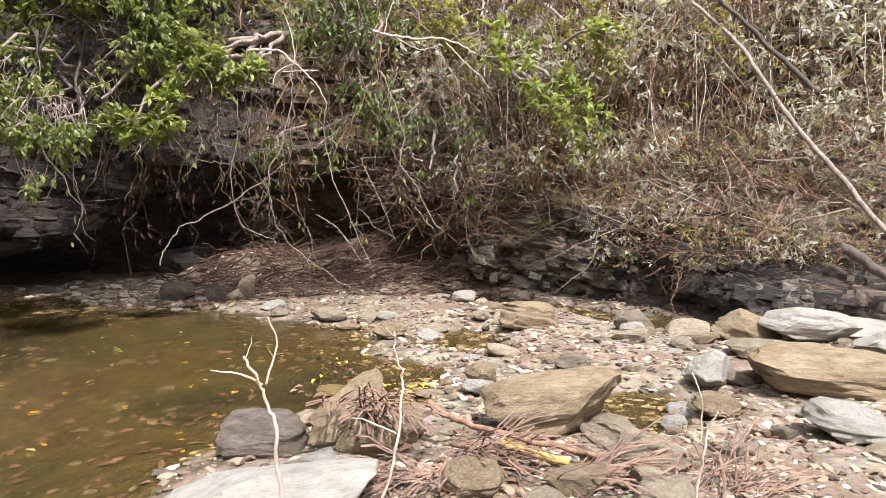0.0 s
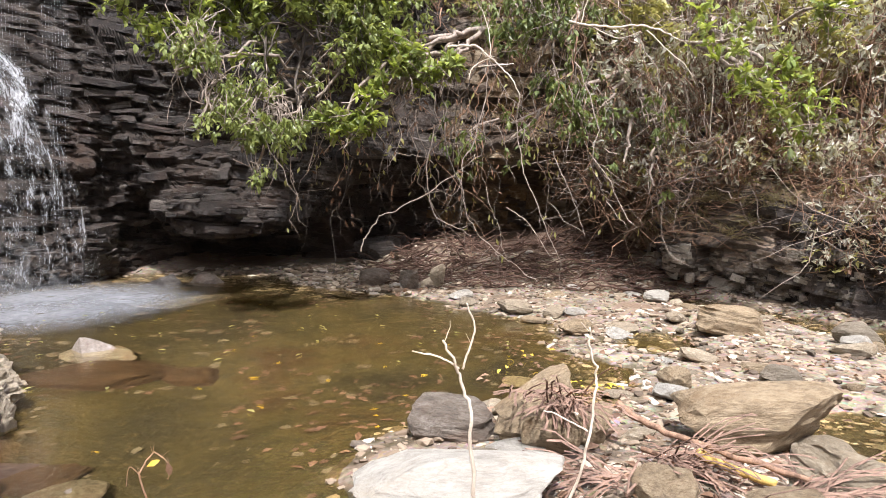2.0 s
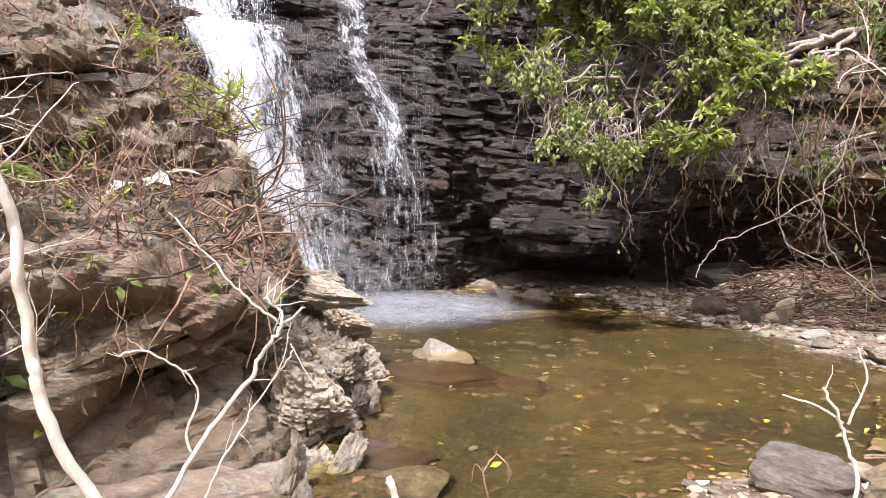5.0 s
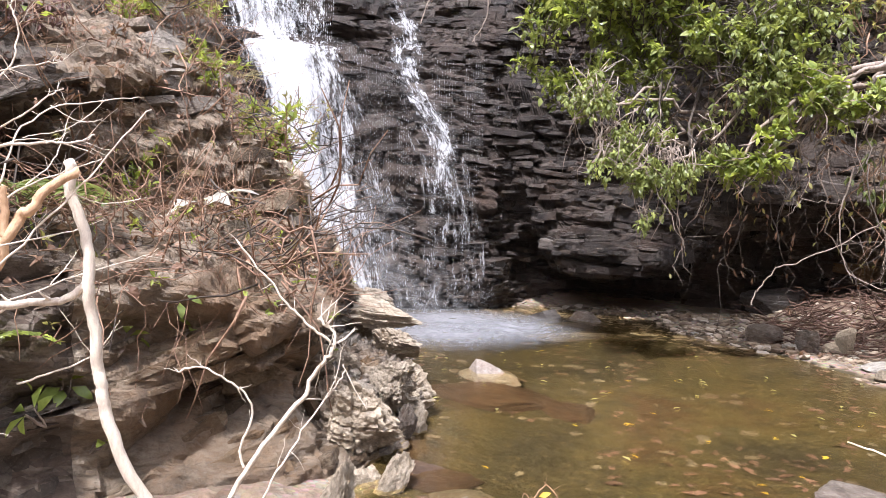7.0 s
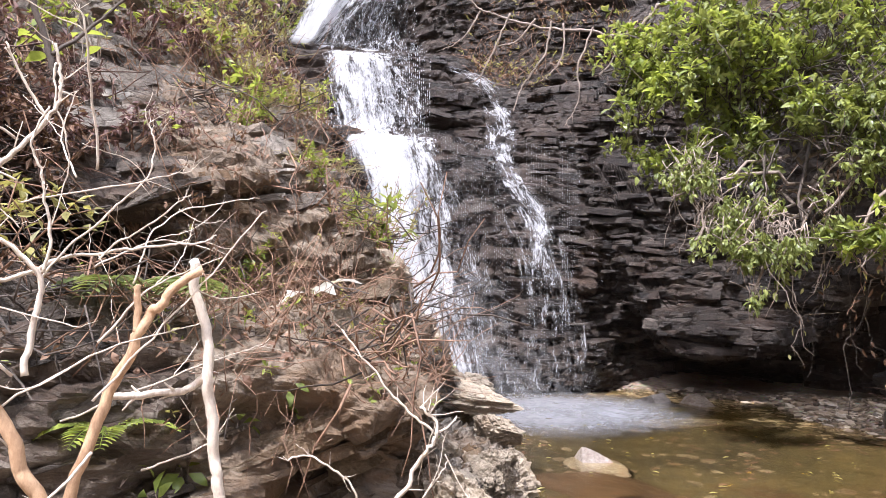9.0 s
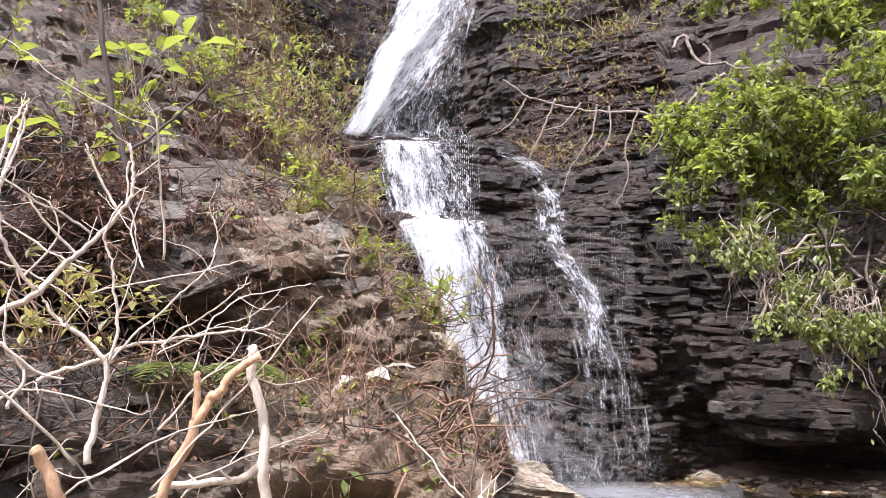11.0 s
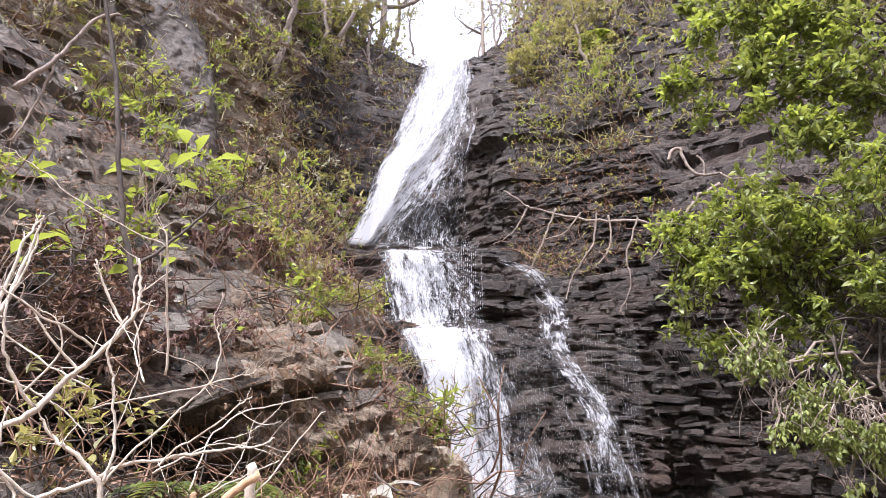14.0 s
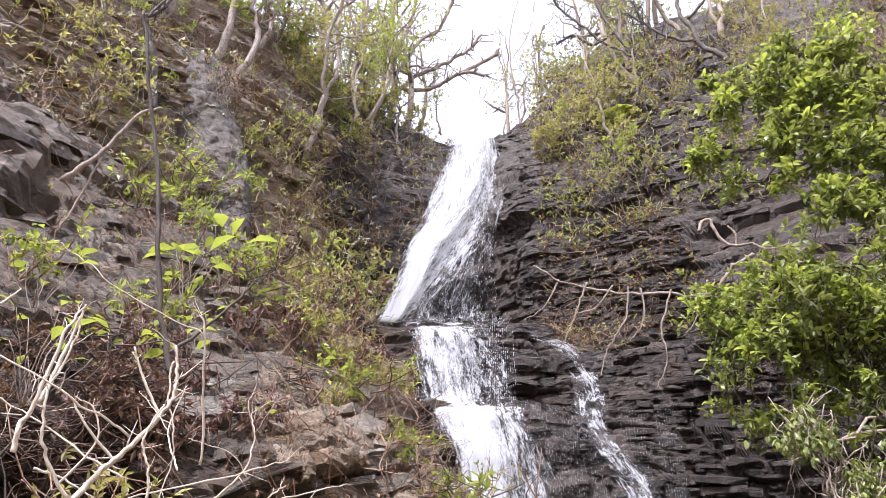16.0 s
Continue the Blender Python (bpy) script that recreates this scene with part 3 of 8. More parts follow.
gx, gy = spread_axis(-10.5, 7.5, 0.055, 700), spread_axis(0.5, 13.5, 0.055, 700)
GX, GY = np.meshgrid(gx, gy, indexing="ij")
ground_grid = np.stack([GX, GY, ground_z(GX, GY)], -1)
ground = sheet("ground", ground_grid[:, ::-1][::-1][:, ::-1][::-1], GROUND, "gravelly stream bed with silt, pebbles and leaf litter", "ground")

wx, wy = np.linspace(-12.5, 11, 60), np.linspace(-1.5, 12.8, 40)
WX, WY = np.meshgrid(wx, wy, indexing="ij")
water = sheet("water", np.stack([WX, WY, 0 * WX], -1), WATER, "clear shallow brown water over silt and stones", "water")
water.visible_shadow = False

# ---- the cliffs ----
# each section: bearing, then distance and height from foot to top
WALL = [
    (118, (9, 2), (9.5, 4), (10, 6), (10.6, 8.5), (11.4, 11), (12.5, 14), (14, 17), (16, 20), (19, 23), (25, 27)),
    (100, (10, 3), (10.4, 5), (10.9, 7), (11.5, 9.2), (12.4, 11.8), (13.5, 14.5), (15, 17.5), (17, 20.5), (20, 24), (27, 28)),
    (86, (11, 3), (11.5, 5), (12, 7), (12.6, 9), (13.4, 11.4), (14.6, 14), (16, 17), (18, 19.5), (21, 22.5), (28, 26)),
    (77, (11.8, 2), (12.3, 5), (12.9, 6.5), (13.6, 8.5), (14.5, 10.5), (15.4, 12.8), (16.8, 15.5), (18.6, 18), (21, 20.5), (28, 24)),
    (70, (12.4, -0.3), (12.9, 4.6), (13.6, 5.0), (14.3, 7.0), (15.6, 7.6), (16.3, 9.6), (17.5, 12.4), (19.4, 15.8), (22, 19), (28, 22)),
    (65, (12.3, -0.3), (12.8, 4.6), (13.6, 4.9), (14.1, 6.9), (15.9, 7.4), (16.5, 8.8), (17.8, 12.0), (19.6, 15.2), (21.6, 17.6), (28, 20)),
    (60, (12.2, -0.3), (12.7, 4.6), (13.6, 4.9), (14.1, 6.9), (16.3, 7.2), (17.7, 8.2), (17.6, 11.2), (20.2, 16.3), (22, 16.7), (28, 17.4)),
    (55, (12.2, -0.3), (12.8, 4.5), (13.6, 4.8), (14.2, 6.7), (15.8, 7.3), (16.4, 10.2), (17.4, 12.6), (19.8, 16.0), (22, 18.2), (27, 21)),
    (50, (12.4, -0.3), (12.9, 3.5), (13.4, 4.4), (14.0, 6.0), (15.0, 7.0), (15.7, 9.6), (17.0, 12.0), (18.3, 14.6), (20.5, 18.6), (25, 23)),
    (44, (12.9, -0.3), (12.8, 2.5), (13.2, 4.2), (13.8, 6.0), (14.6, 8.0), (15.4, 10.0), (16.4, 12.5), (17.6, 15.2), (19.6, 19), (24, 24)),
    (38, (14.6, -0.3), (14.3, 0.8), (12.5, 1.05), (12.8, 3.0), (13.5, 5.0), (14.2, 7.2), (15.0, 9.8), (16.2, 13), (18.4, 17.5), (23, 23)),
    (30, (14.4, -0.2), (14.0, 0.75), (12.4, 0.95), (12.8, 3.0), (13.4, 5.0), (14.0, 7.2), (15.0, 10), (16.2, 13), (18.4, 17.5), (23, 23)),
    # bearings 22 to 4: overhang deepened to throw shade on the foot
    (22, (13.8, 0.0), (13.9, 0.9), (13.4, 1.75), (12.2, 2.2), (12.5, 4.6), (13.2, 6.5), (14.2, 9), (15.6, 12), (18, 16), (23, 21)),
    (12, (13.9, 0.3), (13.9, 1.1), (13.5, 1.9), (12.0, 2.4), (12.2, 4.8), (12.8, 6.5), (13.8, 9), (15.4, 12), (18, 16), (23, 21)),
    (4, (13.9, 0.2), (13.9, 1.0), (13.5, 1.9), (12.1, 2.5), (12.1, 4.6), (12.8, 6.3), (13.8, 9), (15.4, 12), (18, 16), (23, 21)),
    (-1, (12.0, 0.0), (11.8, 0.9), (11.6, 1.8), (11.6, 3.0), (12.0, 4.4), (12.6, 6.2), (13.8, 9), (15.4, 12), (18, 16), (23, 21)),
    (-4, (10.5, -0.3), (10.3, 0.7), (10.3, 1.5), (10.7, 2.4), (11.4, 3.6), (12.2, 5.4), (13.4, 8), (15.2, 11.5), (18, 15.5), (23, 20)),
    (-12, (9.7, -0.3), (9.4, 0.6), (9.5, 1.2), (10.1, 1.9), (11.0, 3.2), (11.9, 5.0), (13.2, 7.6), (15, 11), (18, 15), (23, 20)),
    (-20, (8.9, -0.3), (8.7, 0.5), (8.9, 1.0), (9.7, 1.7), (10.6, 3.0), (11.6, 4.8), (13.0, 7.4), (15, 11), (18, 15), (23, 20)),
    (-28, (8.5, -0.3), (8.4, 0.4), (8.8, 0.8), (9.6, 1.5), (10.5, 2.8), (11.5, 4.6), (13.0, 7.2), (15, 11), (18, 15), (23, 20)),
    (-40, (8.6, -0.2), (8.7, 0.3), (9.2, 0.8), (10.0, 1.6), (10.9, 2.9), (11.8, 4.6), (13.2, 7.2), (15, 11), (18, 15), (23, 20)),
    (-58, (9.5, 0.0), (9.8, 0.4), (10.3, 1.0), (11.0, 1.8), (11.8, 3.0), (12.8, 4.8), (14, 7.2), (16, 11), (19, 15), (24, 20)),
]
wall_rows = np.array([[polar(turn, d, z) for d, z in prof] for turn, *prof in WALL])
v_at = np.concatenate([np.linspace(0, 5, 330, endpoint=False), np.linspace(5, 9, 130)])


def sample(values, t):
    values = np.asarray(values, float)
    i = np.clip(np.floor(t).astype(int), 0, len(values) - 2)
    f = (t - i).reshape((-1,) + (1,) * (values.ndim - 1))
    p0, p1, p2, p3 = (values[np.clip(i + k, 0, len(values) - 1)] for k in (-1, 0, 1, 2))
    m1, m2 = (p2 - p0) * 0.32, (p3 - p1) * 0.32
    h = f * f * (3 - 2 * f)
    return p1 + (p2 - p1) * h + m1 * f * (1 - f) ** 2 - m2 * (1 - f) * f ** 2


NU = 680
u_at = np.linspace(0, len(WALL) - 1, NU)
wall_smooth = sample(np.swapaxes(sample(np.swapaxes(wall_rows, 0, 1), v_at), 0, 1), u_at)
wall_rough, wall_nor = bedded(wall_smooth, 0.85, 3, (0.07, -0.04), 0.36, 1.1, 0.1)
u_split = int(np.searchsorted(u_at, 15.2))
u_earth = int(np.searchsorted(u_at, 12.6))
cliff_earth = sheet("cliff_earth", wall_rough[u_earth: u_split + 1], CLIFF_EARTH_SHADED, "brown earthy rock face hung with creepers", "cliff")
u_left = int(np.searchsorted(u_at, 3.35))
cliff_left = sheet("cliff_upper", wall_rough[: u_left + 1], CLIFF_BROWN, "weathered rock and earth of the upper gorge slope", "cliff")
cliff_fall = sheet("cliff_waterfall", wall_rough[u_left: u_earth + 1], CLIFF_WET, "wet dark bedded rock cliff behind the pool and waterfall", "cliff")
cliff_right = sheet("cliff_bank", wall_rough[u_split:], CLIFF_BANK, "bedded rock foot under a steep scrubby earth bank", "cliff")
u_turn = np.degrees(np.arctan2(-wall_smooth[:, 200, 0], wall_smooth[:, 200, 1]))


def on_wall(turn, z, lift=0.0):
    """Places on the wall at bearings and heights, lifted off it."""
    turn, z = np.atleast_1d(turn).astype(float), np.atleast_1d(z).astype(float)
    out = []
    for a, h in zip(turn, z):
        u = int(np.clip(np.interp(-a, -u_turn, np.arange(NU)), 0, NU - 1))
        k = int(np.argmax(wall_smooth[u, :, 2] >= h))
        p = wall_rough[max(0, u - 2): u + 3, max(0, k - 2): k + 3].reshape(-1, 3)
        n = wall_nor[u, k]
        base = wall_smooth[u, k]
        out.append(base + n * (max(((p - base) @ n).max(), -0.2) + lift))
    return np.array(out)


# the buttress beside the pool: foot and crest of each section
BUTTRESS = [
    ((-3.4, -6.5), (-9.0, -7.0, 9.5)), ((-3.5, -3.5), (-9.6, -3.5, 8.6)), ((-3.6, -1.2), (-10.0, -0.8, 7.7)), ((-3.45, 0.8), (-10.2, 1.6, 6.5)), ((-3.2, 2.0), (-10.0, 2.9, 5.8)),
    ((-3.5, 2.9), (-9.0, 3.6, 4.55)), ((-4.2, 3.6), (-8.1, 3.9, 3.25)), ((-4.6, 3.95), (-7.9, 4.3, 1.9)), ((-5.1, 4.35), (-7.4, 4.45, 1.1)), ((-6.0, 5.0), (-7.0, 4.6, 0.9)), ((-7.4, 5.9), (-7.8, 5.4, 0.9)), ((-9.0, 6.6), (-9.4, 5.6, 1.0)),
]
RUN = (0.0, 0.02, 0.07, 0.1, 0.23, 0.33, 0.36, 0.6, 0.76, 1.0, 1.12, 1.5)
RISE = (-0.09, 0.0, 0.1, 0.21, 0.27, 0.3, 0.47, 0.63, 0.83, 1.0, 1.01, 0.8)
butt_rows = np.array([[(bx + (cx - bx) * r, by + (cy - by) * r, cz * h ** bow if h > 0 else -0.5 * (h < 0)) for r, h in zip(RUN, RISE)] for ((bx, by), (cx, cy, cz)), bow in zip(BUTTRESS, (1, 1, 1, 1, 1.05, 1.4, 1.4, 1.3, 1.2, 1, 1, 1))])
butt_smooth = sample(np.swapaxes(sample(np.swapaxes(butt_rows, 0, 1), np.linspace(0, 11, 360)), 0, 1), np.concatenate([np.linspace(0, 2, 40, endpoint=False), np.linspace(2, 11, 400)]))
butt_rough, butt_nor = bedded(butt_smooth, 0.9, 23, (-0.3, -0.24), 0.55, 1.3, 0.115, 0.6, 0.85)
if butt_nor[240, 120] @ np.array([1, 0.3, 0.4]) < 0:
    butt_rough, butt_nor = butt_smooth - (butt_rough - butt_smooth), -butt_nor
calm = 1 - 0.6 * ease(185, 235, np.arange(440.0))
butt_rough = butt_smooth + (butt_rough - butt_smooth) * calm[:, None, None]
# a slanting overhung crack low on its face
crack_z = np.interp(butt_rough[..., 1], (-1.0, 0.6, 1.2, 1.85, 2.3, 2.9), (0.42, 0.5, 0.53, 0.66, 0.8, 1.05)) + 0.04 * np.sin(butt_rough[..., 1] * 9)
under = crack_z - butt_rough[..., 2]
dent = np.clip(under / 0.05, 0, 1) * np.clip(1 - (under - 0.12) / 0.4, 0, 1) * np.clip((butt_rough[..., 1] + 0.6) / 0.5, 0, 1) * np.clip((2.75 - butt_rough[..., 1]) / 0.9, 0, 1) * (butt_rough[..., 0] > -5.2)
butt_rough = butt_rough - butt_nor * (0.2 * dent)[..., None]
# a dark hollow under a thick slab higher up
roof = np.interp(butt_rough[..., 1], (-2.0, -0.3, 0.3, 0.9, 1.6), (2.32, 2.32, 2.36, 2.2, 1.95)) + 0.05 * np.sin(butt_rough[..., 1] * 7)
under = roof - butt_rough[..., 2]
side = np.clip((butt_rough[..., 1] + 2.2) / 0.8, 0, 1) * np.clip((1.7 - butt_rough[..., 1]) / 0.5, 0, 1) * (butt_rough[..., 0] < -4.6)
dent = np.clip(under / 0.06, 0, 1) * np.clip(1 - (under - 0.45) / 0.35, 0, 1)
slab = np.clip(-under / 0.03, 0, 1) * np.clip(1 - (-under - 0.5) / 0.25, 0, 1)
butt_rough = butt_rough + np.array([1.0, 0.05, 0.0]) * (side * (0.35 * slab - 0.7 * dent))[..., None]
BUTT_SEAM = 88
buttress = sheet("cliff_buttress", butt_rough[BUTT_SEAM:][::-1], CLIFF_FACE, "tan weathered rock buttress rising beside the pool", "cliff")
hillside = sheet("cliff_hillside", butt_rough[:BUTT_SEAM + 1][::-1], CLIFF_SLOPE, "dark grey-brown rock slope with earth ledges and dead leaves", "cliff")


# ---- broken beds standing out of the cliffs ----
def slab_mat(name, dark, mid, light, stain, rough):
    """Split rock whose pieces differ in tone, with grain, stains and pale scuffs."""
    n = Nodes(name)
    plain = n.coords()
    both = n.add("ShaderNodeMath")
    both.operation = "ADD"
    n.link(n.add("ShaderNodeNewGeometry").outputs["Random Per Island"], both.inputs[0])
    n.link(n.add("ShaderNodeObjectInfo").outputs["Random"], both.inputs[1])
    pick = n.add("ShaderNodeMath")
    pick.operation = "FRACT"
    n.link(both.outputs[0], pick.inputs[0])
    tone = n.ramp(pick.outputs[0], [(0.0, dark), (0.45, mid), (0.85, n_mid(mid, light)), (1.0, light)])
    grain, fine, blot = n.noise(n.coords((0.5, 0.5, 1.0), (8, -6, 0)), 9, 8, 0.72, 0.5), n.noise(plain, 48, 6, 0.75), n.noise(plain, 1.1, 6, 0.65)
    color = n.mix(n.grey(grain, 0.36, 0.64), n.mix(0.6, tone, dark), tone)
    color = n.mix(n.grey(fine, 0.5, 0.75), color, n.mix(0.45, color, light))
    color = n.mix(n.grey(blot, 0.48, 0.62), color, n.mix(0.5, color, stain))
    color = n.mix(n.grey(n.noise(plain, 17, 6, 0.7), 0.54, 0.66), color, n.mix(0.55, color, dark))
    split = n.cracks(n.coords((0.8, 0.8, 1.5), (14, -10, 20)), 7.0, 0.05)
    color = n.mix(split, n.mix(0.3, color, dark), color)
    scuff = n.noise(n.coords((0.7, 0.7, 1.3)), 6.0, 8, 0.75)
    color = n.mix(n.grey(scuff, 0.54, 0.66), color, n.mix(0.5, color, light))
    wet = n.add("ShaderNodeMapRange")
    wet.inputs["From Min"].default_value, wet.inputs["From Max"].default_value = 0.35, 0.65
    wet.inputs["To Min"].default_value, wet.inputs["To Max"].default_value = rough
    n.link(n.noise(plain, 2.3, 5), wet.inputs["Value"])
    relief = n.mix(1.0, n.mix(0.5, grain, fine), n.mix(0.3, (1.0, 1.0, 1.0), split), "MULTIPLY")
    return n.done(n.surface(color, wet.outputs[0], n.bump(relief, 1.0, 0.08)))


def n_mid(a, b):
    return tuple((p + q) / 2 for p, q in zip(a, b))


def slabs(name, label, grid, nor, rows, cols, count, sizes, flatness, material, parent, seed, low=-0.2, high=30.0, dip=(0.1, -0.06), proud=(0.0, 0.1), keep_if=None, single=0):
    """Irregular flat plates bedded in a rock face, their broken edges standing out."""
    rng = np.random.default_rng(seed)
    i, j = rng.integers(*rows, count * 4), rng.integers(*cols, count * 4)
    p, out = grid[i, j], nor[i, j]
    keep = (p[:, 2] > low) & (p[:, 2] < high) & (fbm(p * 0.9, 3, seed) > -0.12)
    if keep_if is not None:
        keep &= keep_if(p, out)
    p, out = p[keep][:count], out[keep][:count]
    c = len(p)
    bed = unit(np.array([dip[0], dip[1], 1.0]) + rng.normal(0, 0.09, (c, 3)))
    along = unit(np.cross(bed, out) + 1e-4)
    deep = np.cross(along, bed)
    deep *= np.sign((deep * out).sum(1))[:, None]
    size = sizes[0] + (sizes[1] - sizes[0]) * rng.random(c) ** 2.2
    wide, far, high_ = size * rng.uniform(0.8, 1.9, c), size * rng.uniform(0.4, 0.8, c), size * rng.uniform(*flatness, c)
    k = 7
    ang = (np.arange(k) + rng.uniform(-0.35, 0.35, (c, k))) * 2 * np.pi / k
    rad = rng.uniform(0.72, 1.12, (c, k))
    a, b = np.cos(ang) * rad * wide[:, None] * 0.5, np.sin(ang) * rad * far[:, None] * 0.5
    mid = p + deep * (rng.uniform(*proud, c) - far * 0.42)[:, None]
    flat = mid[:, None] + a[..., None] * along[:, None] + b[..., None] * deep[:, None]
    lean = rng.normal(0, 0.12, (c, k, 1))
    top = flat + bed[:, None] * (high_[:, None, None] * (0.5 + lean)) - (flat - mid[:, None]) * rng.uniform(0.0, 0.22, (c, k, 1))
    low_ = flat - bed[:, None] * high_[:, None, None] * 0.5 - (flat - mid[:, None]) * rng.uniform(0.0, 0.2, (c, k, 1))
    v = np.concatenate([top, low_], 1).reshape(-1, 3)
    o = (np.arange(c) * 2 * k)[:, None, None]
    q = np.arange(k)
    side = np.stack([q, q + k, (q + 1) % k + k, (q + 1) % k], 1)[None] + o
    fan = np.array([(0, t, t + 1) for t in range(1, k - 1)])
    caps = np.concatenate([fan[None] + o, (fan[:, ::-1] + k)[None] + o], 1)
    own = np.argsort(-size)[:single]
    for t in own:
        part("slab", mesh_from("slab", v[t * 2 * k:(t + 1) * 2 * k], [side[0], caps[0]], material, False), parent)
    rest = np.setdiff1d(np.arange(c), own)
    v = v.reshape(c, 2 * k, 3)[rest].reshape(-1, 3)
    me = mesh_from(name, v, [side[:len(rest)].reshape(-1, 4), caps[:len(rest)].reshape(-1, 3)], material, False)
    return tagged(part(name, me, parent, label), kind="stuff")


SLAB_WET = slab_mat("wet_split_rock", (0.015, 0.011, 0.009), (0.043, 0.032, 0.026), (0.19, 0.16, 0.136), (0.08, 0.048, 0.031), (0.22, 0.58))
SLAB_BROWN = slab_mat("brown_split_rock", (0.058, 0.039, 0.022), (0.21, 0.142, 0.078), (0.45, 0.375, 0.265), (0.27, 0.155, 0.068), (0.5, 0.85))
SLAB_DARK = slab_mat("dark_split_rock", (0.025, 0.019, 0.014), (0.085, 0.064, 0.046), (0.25, 0.215, 0.17), (0.1, 0.062, 0.036), (0.5, 0.85))
SLAB_PALE = slab_mat("pale_lichened_rock", (0.09, 0.072, 0.055), (0.29, 0.25, 0.2), (0.55, 0.505, 0.43), (0.26, 0.175, 0.105), (0.5, 0.85))
u_mid = int(np.searchsorted(u_at, 10.4))
slabs("split_beds", "wet broken beds of dark rock", wall_rough, wall_nor, (u_left + 40, u_mid), (0, 320), 4200, (0.1, 0.7), (0.08, 0.28), SLAB_WET, cliff_fall, 501, single=280)
slabs("split_beds", "dark broken beds of the upper cliff", wall_rough, wall_nor, (u_left, u_mid), (300, 420), 1500, (0.2, 0.9), (0.08, 0.28), SLAB_WET, cliff_fall, 502)
slabs("split_beds", "dark blocky beds over the undercut", wall_rough, wall_nor, (u_mid, u_earth), (0, 330), 2000, (0.12, 0.8), (0.12, 0.4), SLAB_WET, cliff_fall, 503)
u_bend = (int(np.searchsorted(u_at, 8.4)), int(np.searchsorted(u_at, 11.0)))
slabs("split_beds", "dark jagged beds where the cliff turns", wall_rough, wall_nor, u_bend, (0, 330), 1300, (0.12, 0.7), (0.06, 0.24), SLAB_WET, cliff_fall, 511, proud=(0.0, 0.15))
slabs("split_beds", "brown broken rock of the earth face", wall_rough, wall_nor, (u_earth, u_split), (0, 330), 1100, (0.12, 0.8), (0.2, 0.6), SLAB_BROWN, cliff_earth, 504, single=200)
slabs("split_beds", "small broken beds of the rock foot", wall_rough, wall_nor, (u_split, NU - 12), (0, 150), 3000, (0.08, 0.42), (0.15, 0.5), SLAB_WET, cliff_right, 505, high=1.8, single=200)
slabs("split_beds", "pale scuffed beds at the brook", wall_rough, wall_nor, (u_split + 6, NU - 12), (0, 110), 1100, (0.07, 0.3), (0.2, 0.6), SLAB_PALE, cliff_right, 506, high=0.75)
slabs("split_beds", "weathered beds of the upper slope", wall_rough, wall_nor, (10, u_left), (60, 420), 1500, (0.2, 1.1), (0.12, 0.4), SLAB_BROWN, cliff_left, 507)
slabs("split_beds", "dark slabs of the slope", butt_rough, butt_nor, (20, BUTT_SEAM), (20, 310), 700, (0.14, 0.9), (0.08, 0.3), SLAB_DARK, hillside, 512, dip=(-0.3, -0.24), proud=(-0.06, 0.06), single=150)
slabs("split_beds", "brown slabs of the buttress", butt_rough, butt_nor, (BUTT_SEAM, 330), (20, 310), 2000, (0.06, 0.6), (0.08, 0.34), SLAB_BROWN, buttress, 508, dip=(-0.3, -0.24), proud=(-0.06, 0.05), single=120)
slabs("split_beds", "pale fractured slabs along the buttress's edge", butt_rough, butt_nor, (170, 330), (30, 310), 1800, (0.08, 0.42), (0.12, 0.4), SLAB_PALE, buttress, 509, dip=(-0.3, -0.24), proud=(-0.01, 0.1), keep_if=lambda p, o: p[:, 1] > 2.5, single=180)
slabs("split_beds", "grey slabs along the buttress's crest", butt_rough, butt_nor, (70, 240), (170, 320), 1000, (0.12, 0.8), (0.1, 0.32), SLAB_PALE, buttress, 510, low=2.5, dip=(-0.3, -0.24), proud=(0.0, 0.12))

# ---- falling water ----
# the camera's place late in its path; bearings and slopes follow its view
CAM_EYE = Vector((-0.11, -0.08, 1.66))
nu, nv, _ = wall_rough.shape
wall_tree = BVHTree.FromPolygons(wall_rough.reshape(-1, 3).tolist(), grid_faces(nu, nv).tolist())


def sight(turn, slope, d):
    """A place fitted to the camera's view: on the view ray of that bearing and slope, d metres off."""
    a = np.radians(turn)
    return np.stack(np.broadcast_arrays(CAM_EYE.x - np.sin(a) * d, CAM_EYE.y + np.cos(a) * d, CAM_EYE.z + np.asarray(slope) * d), -1)


def reach(turn, slope, default=14.0):
    """How far off the cliff lies from the camera's place in that direction."""
    a = radians(turn)
    hit = wall_tree.ray_cast(CAM_EYE, Vector((-math.sin(a), math.cos(a), slope)))[0]
    return math.hypot(hit.x - CAM_EYE.x, hit.y - CAM_EYE.y) if hit else default


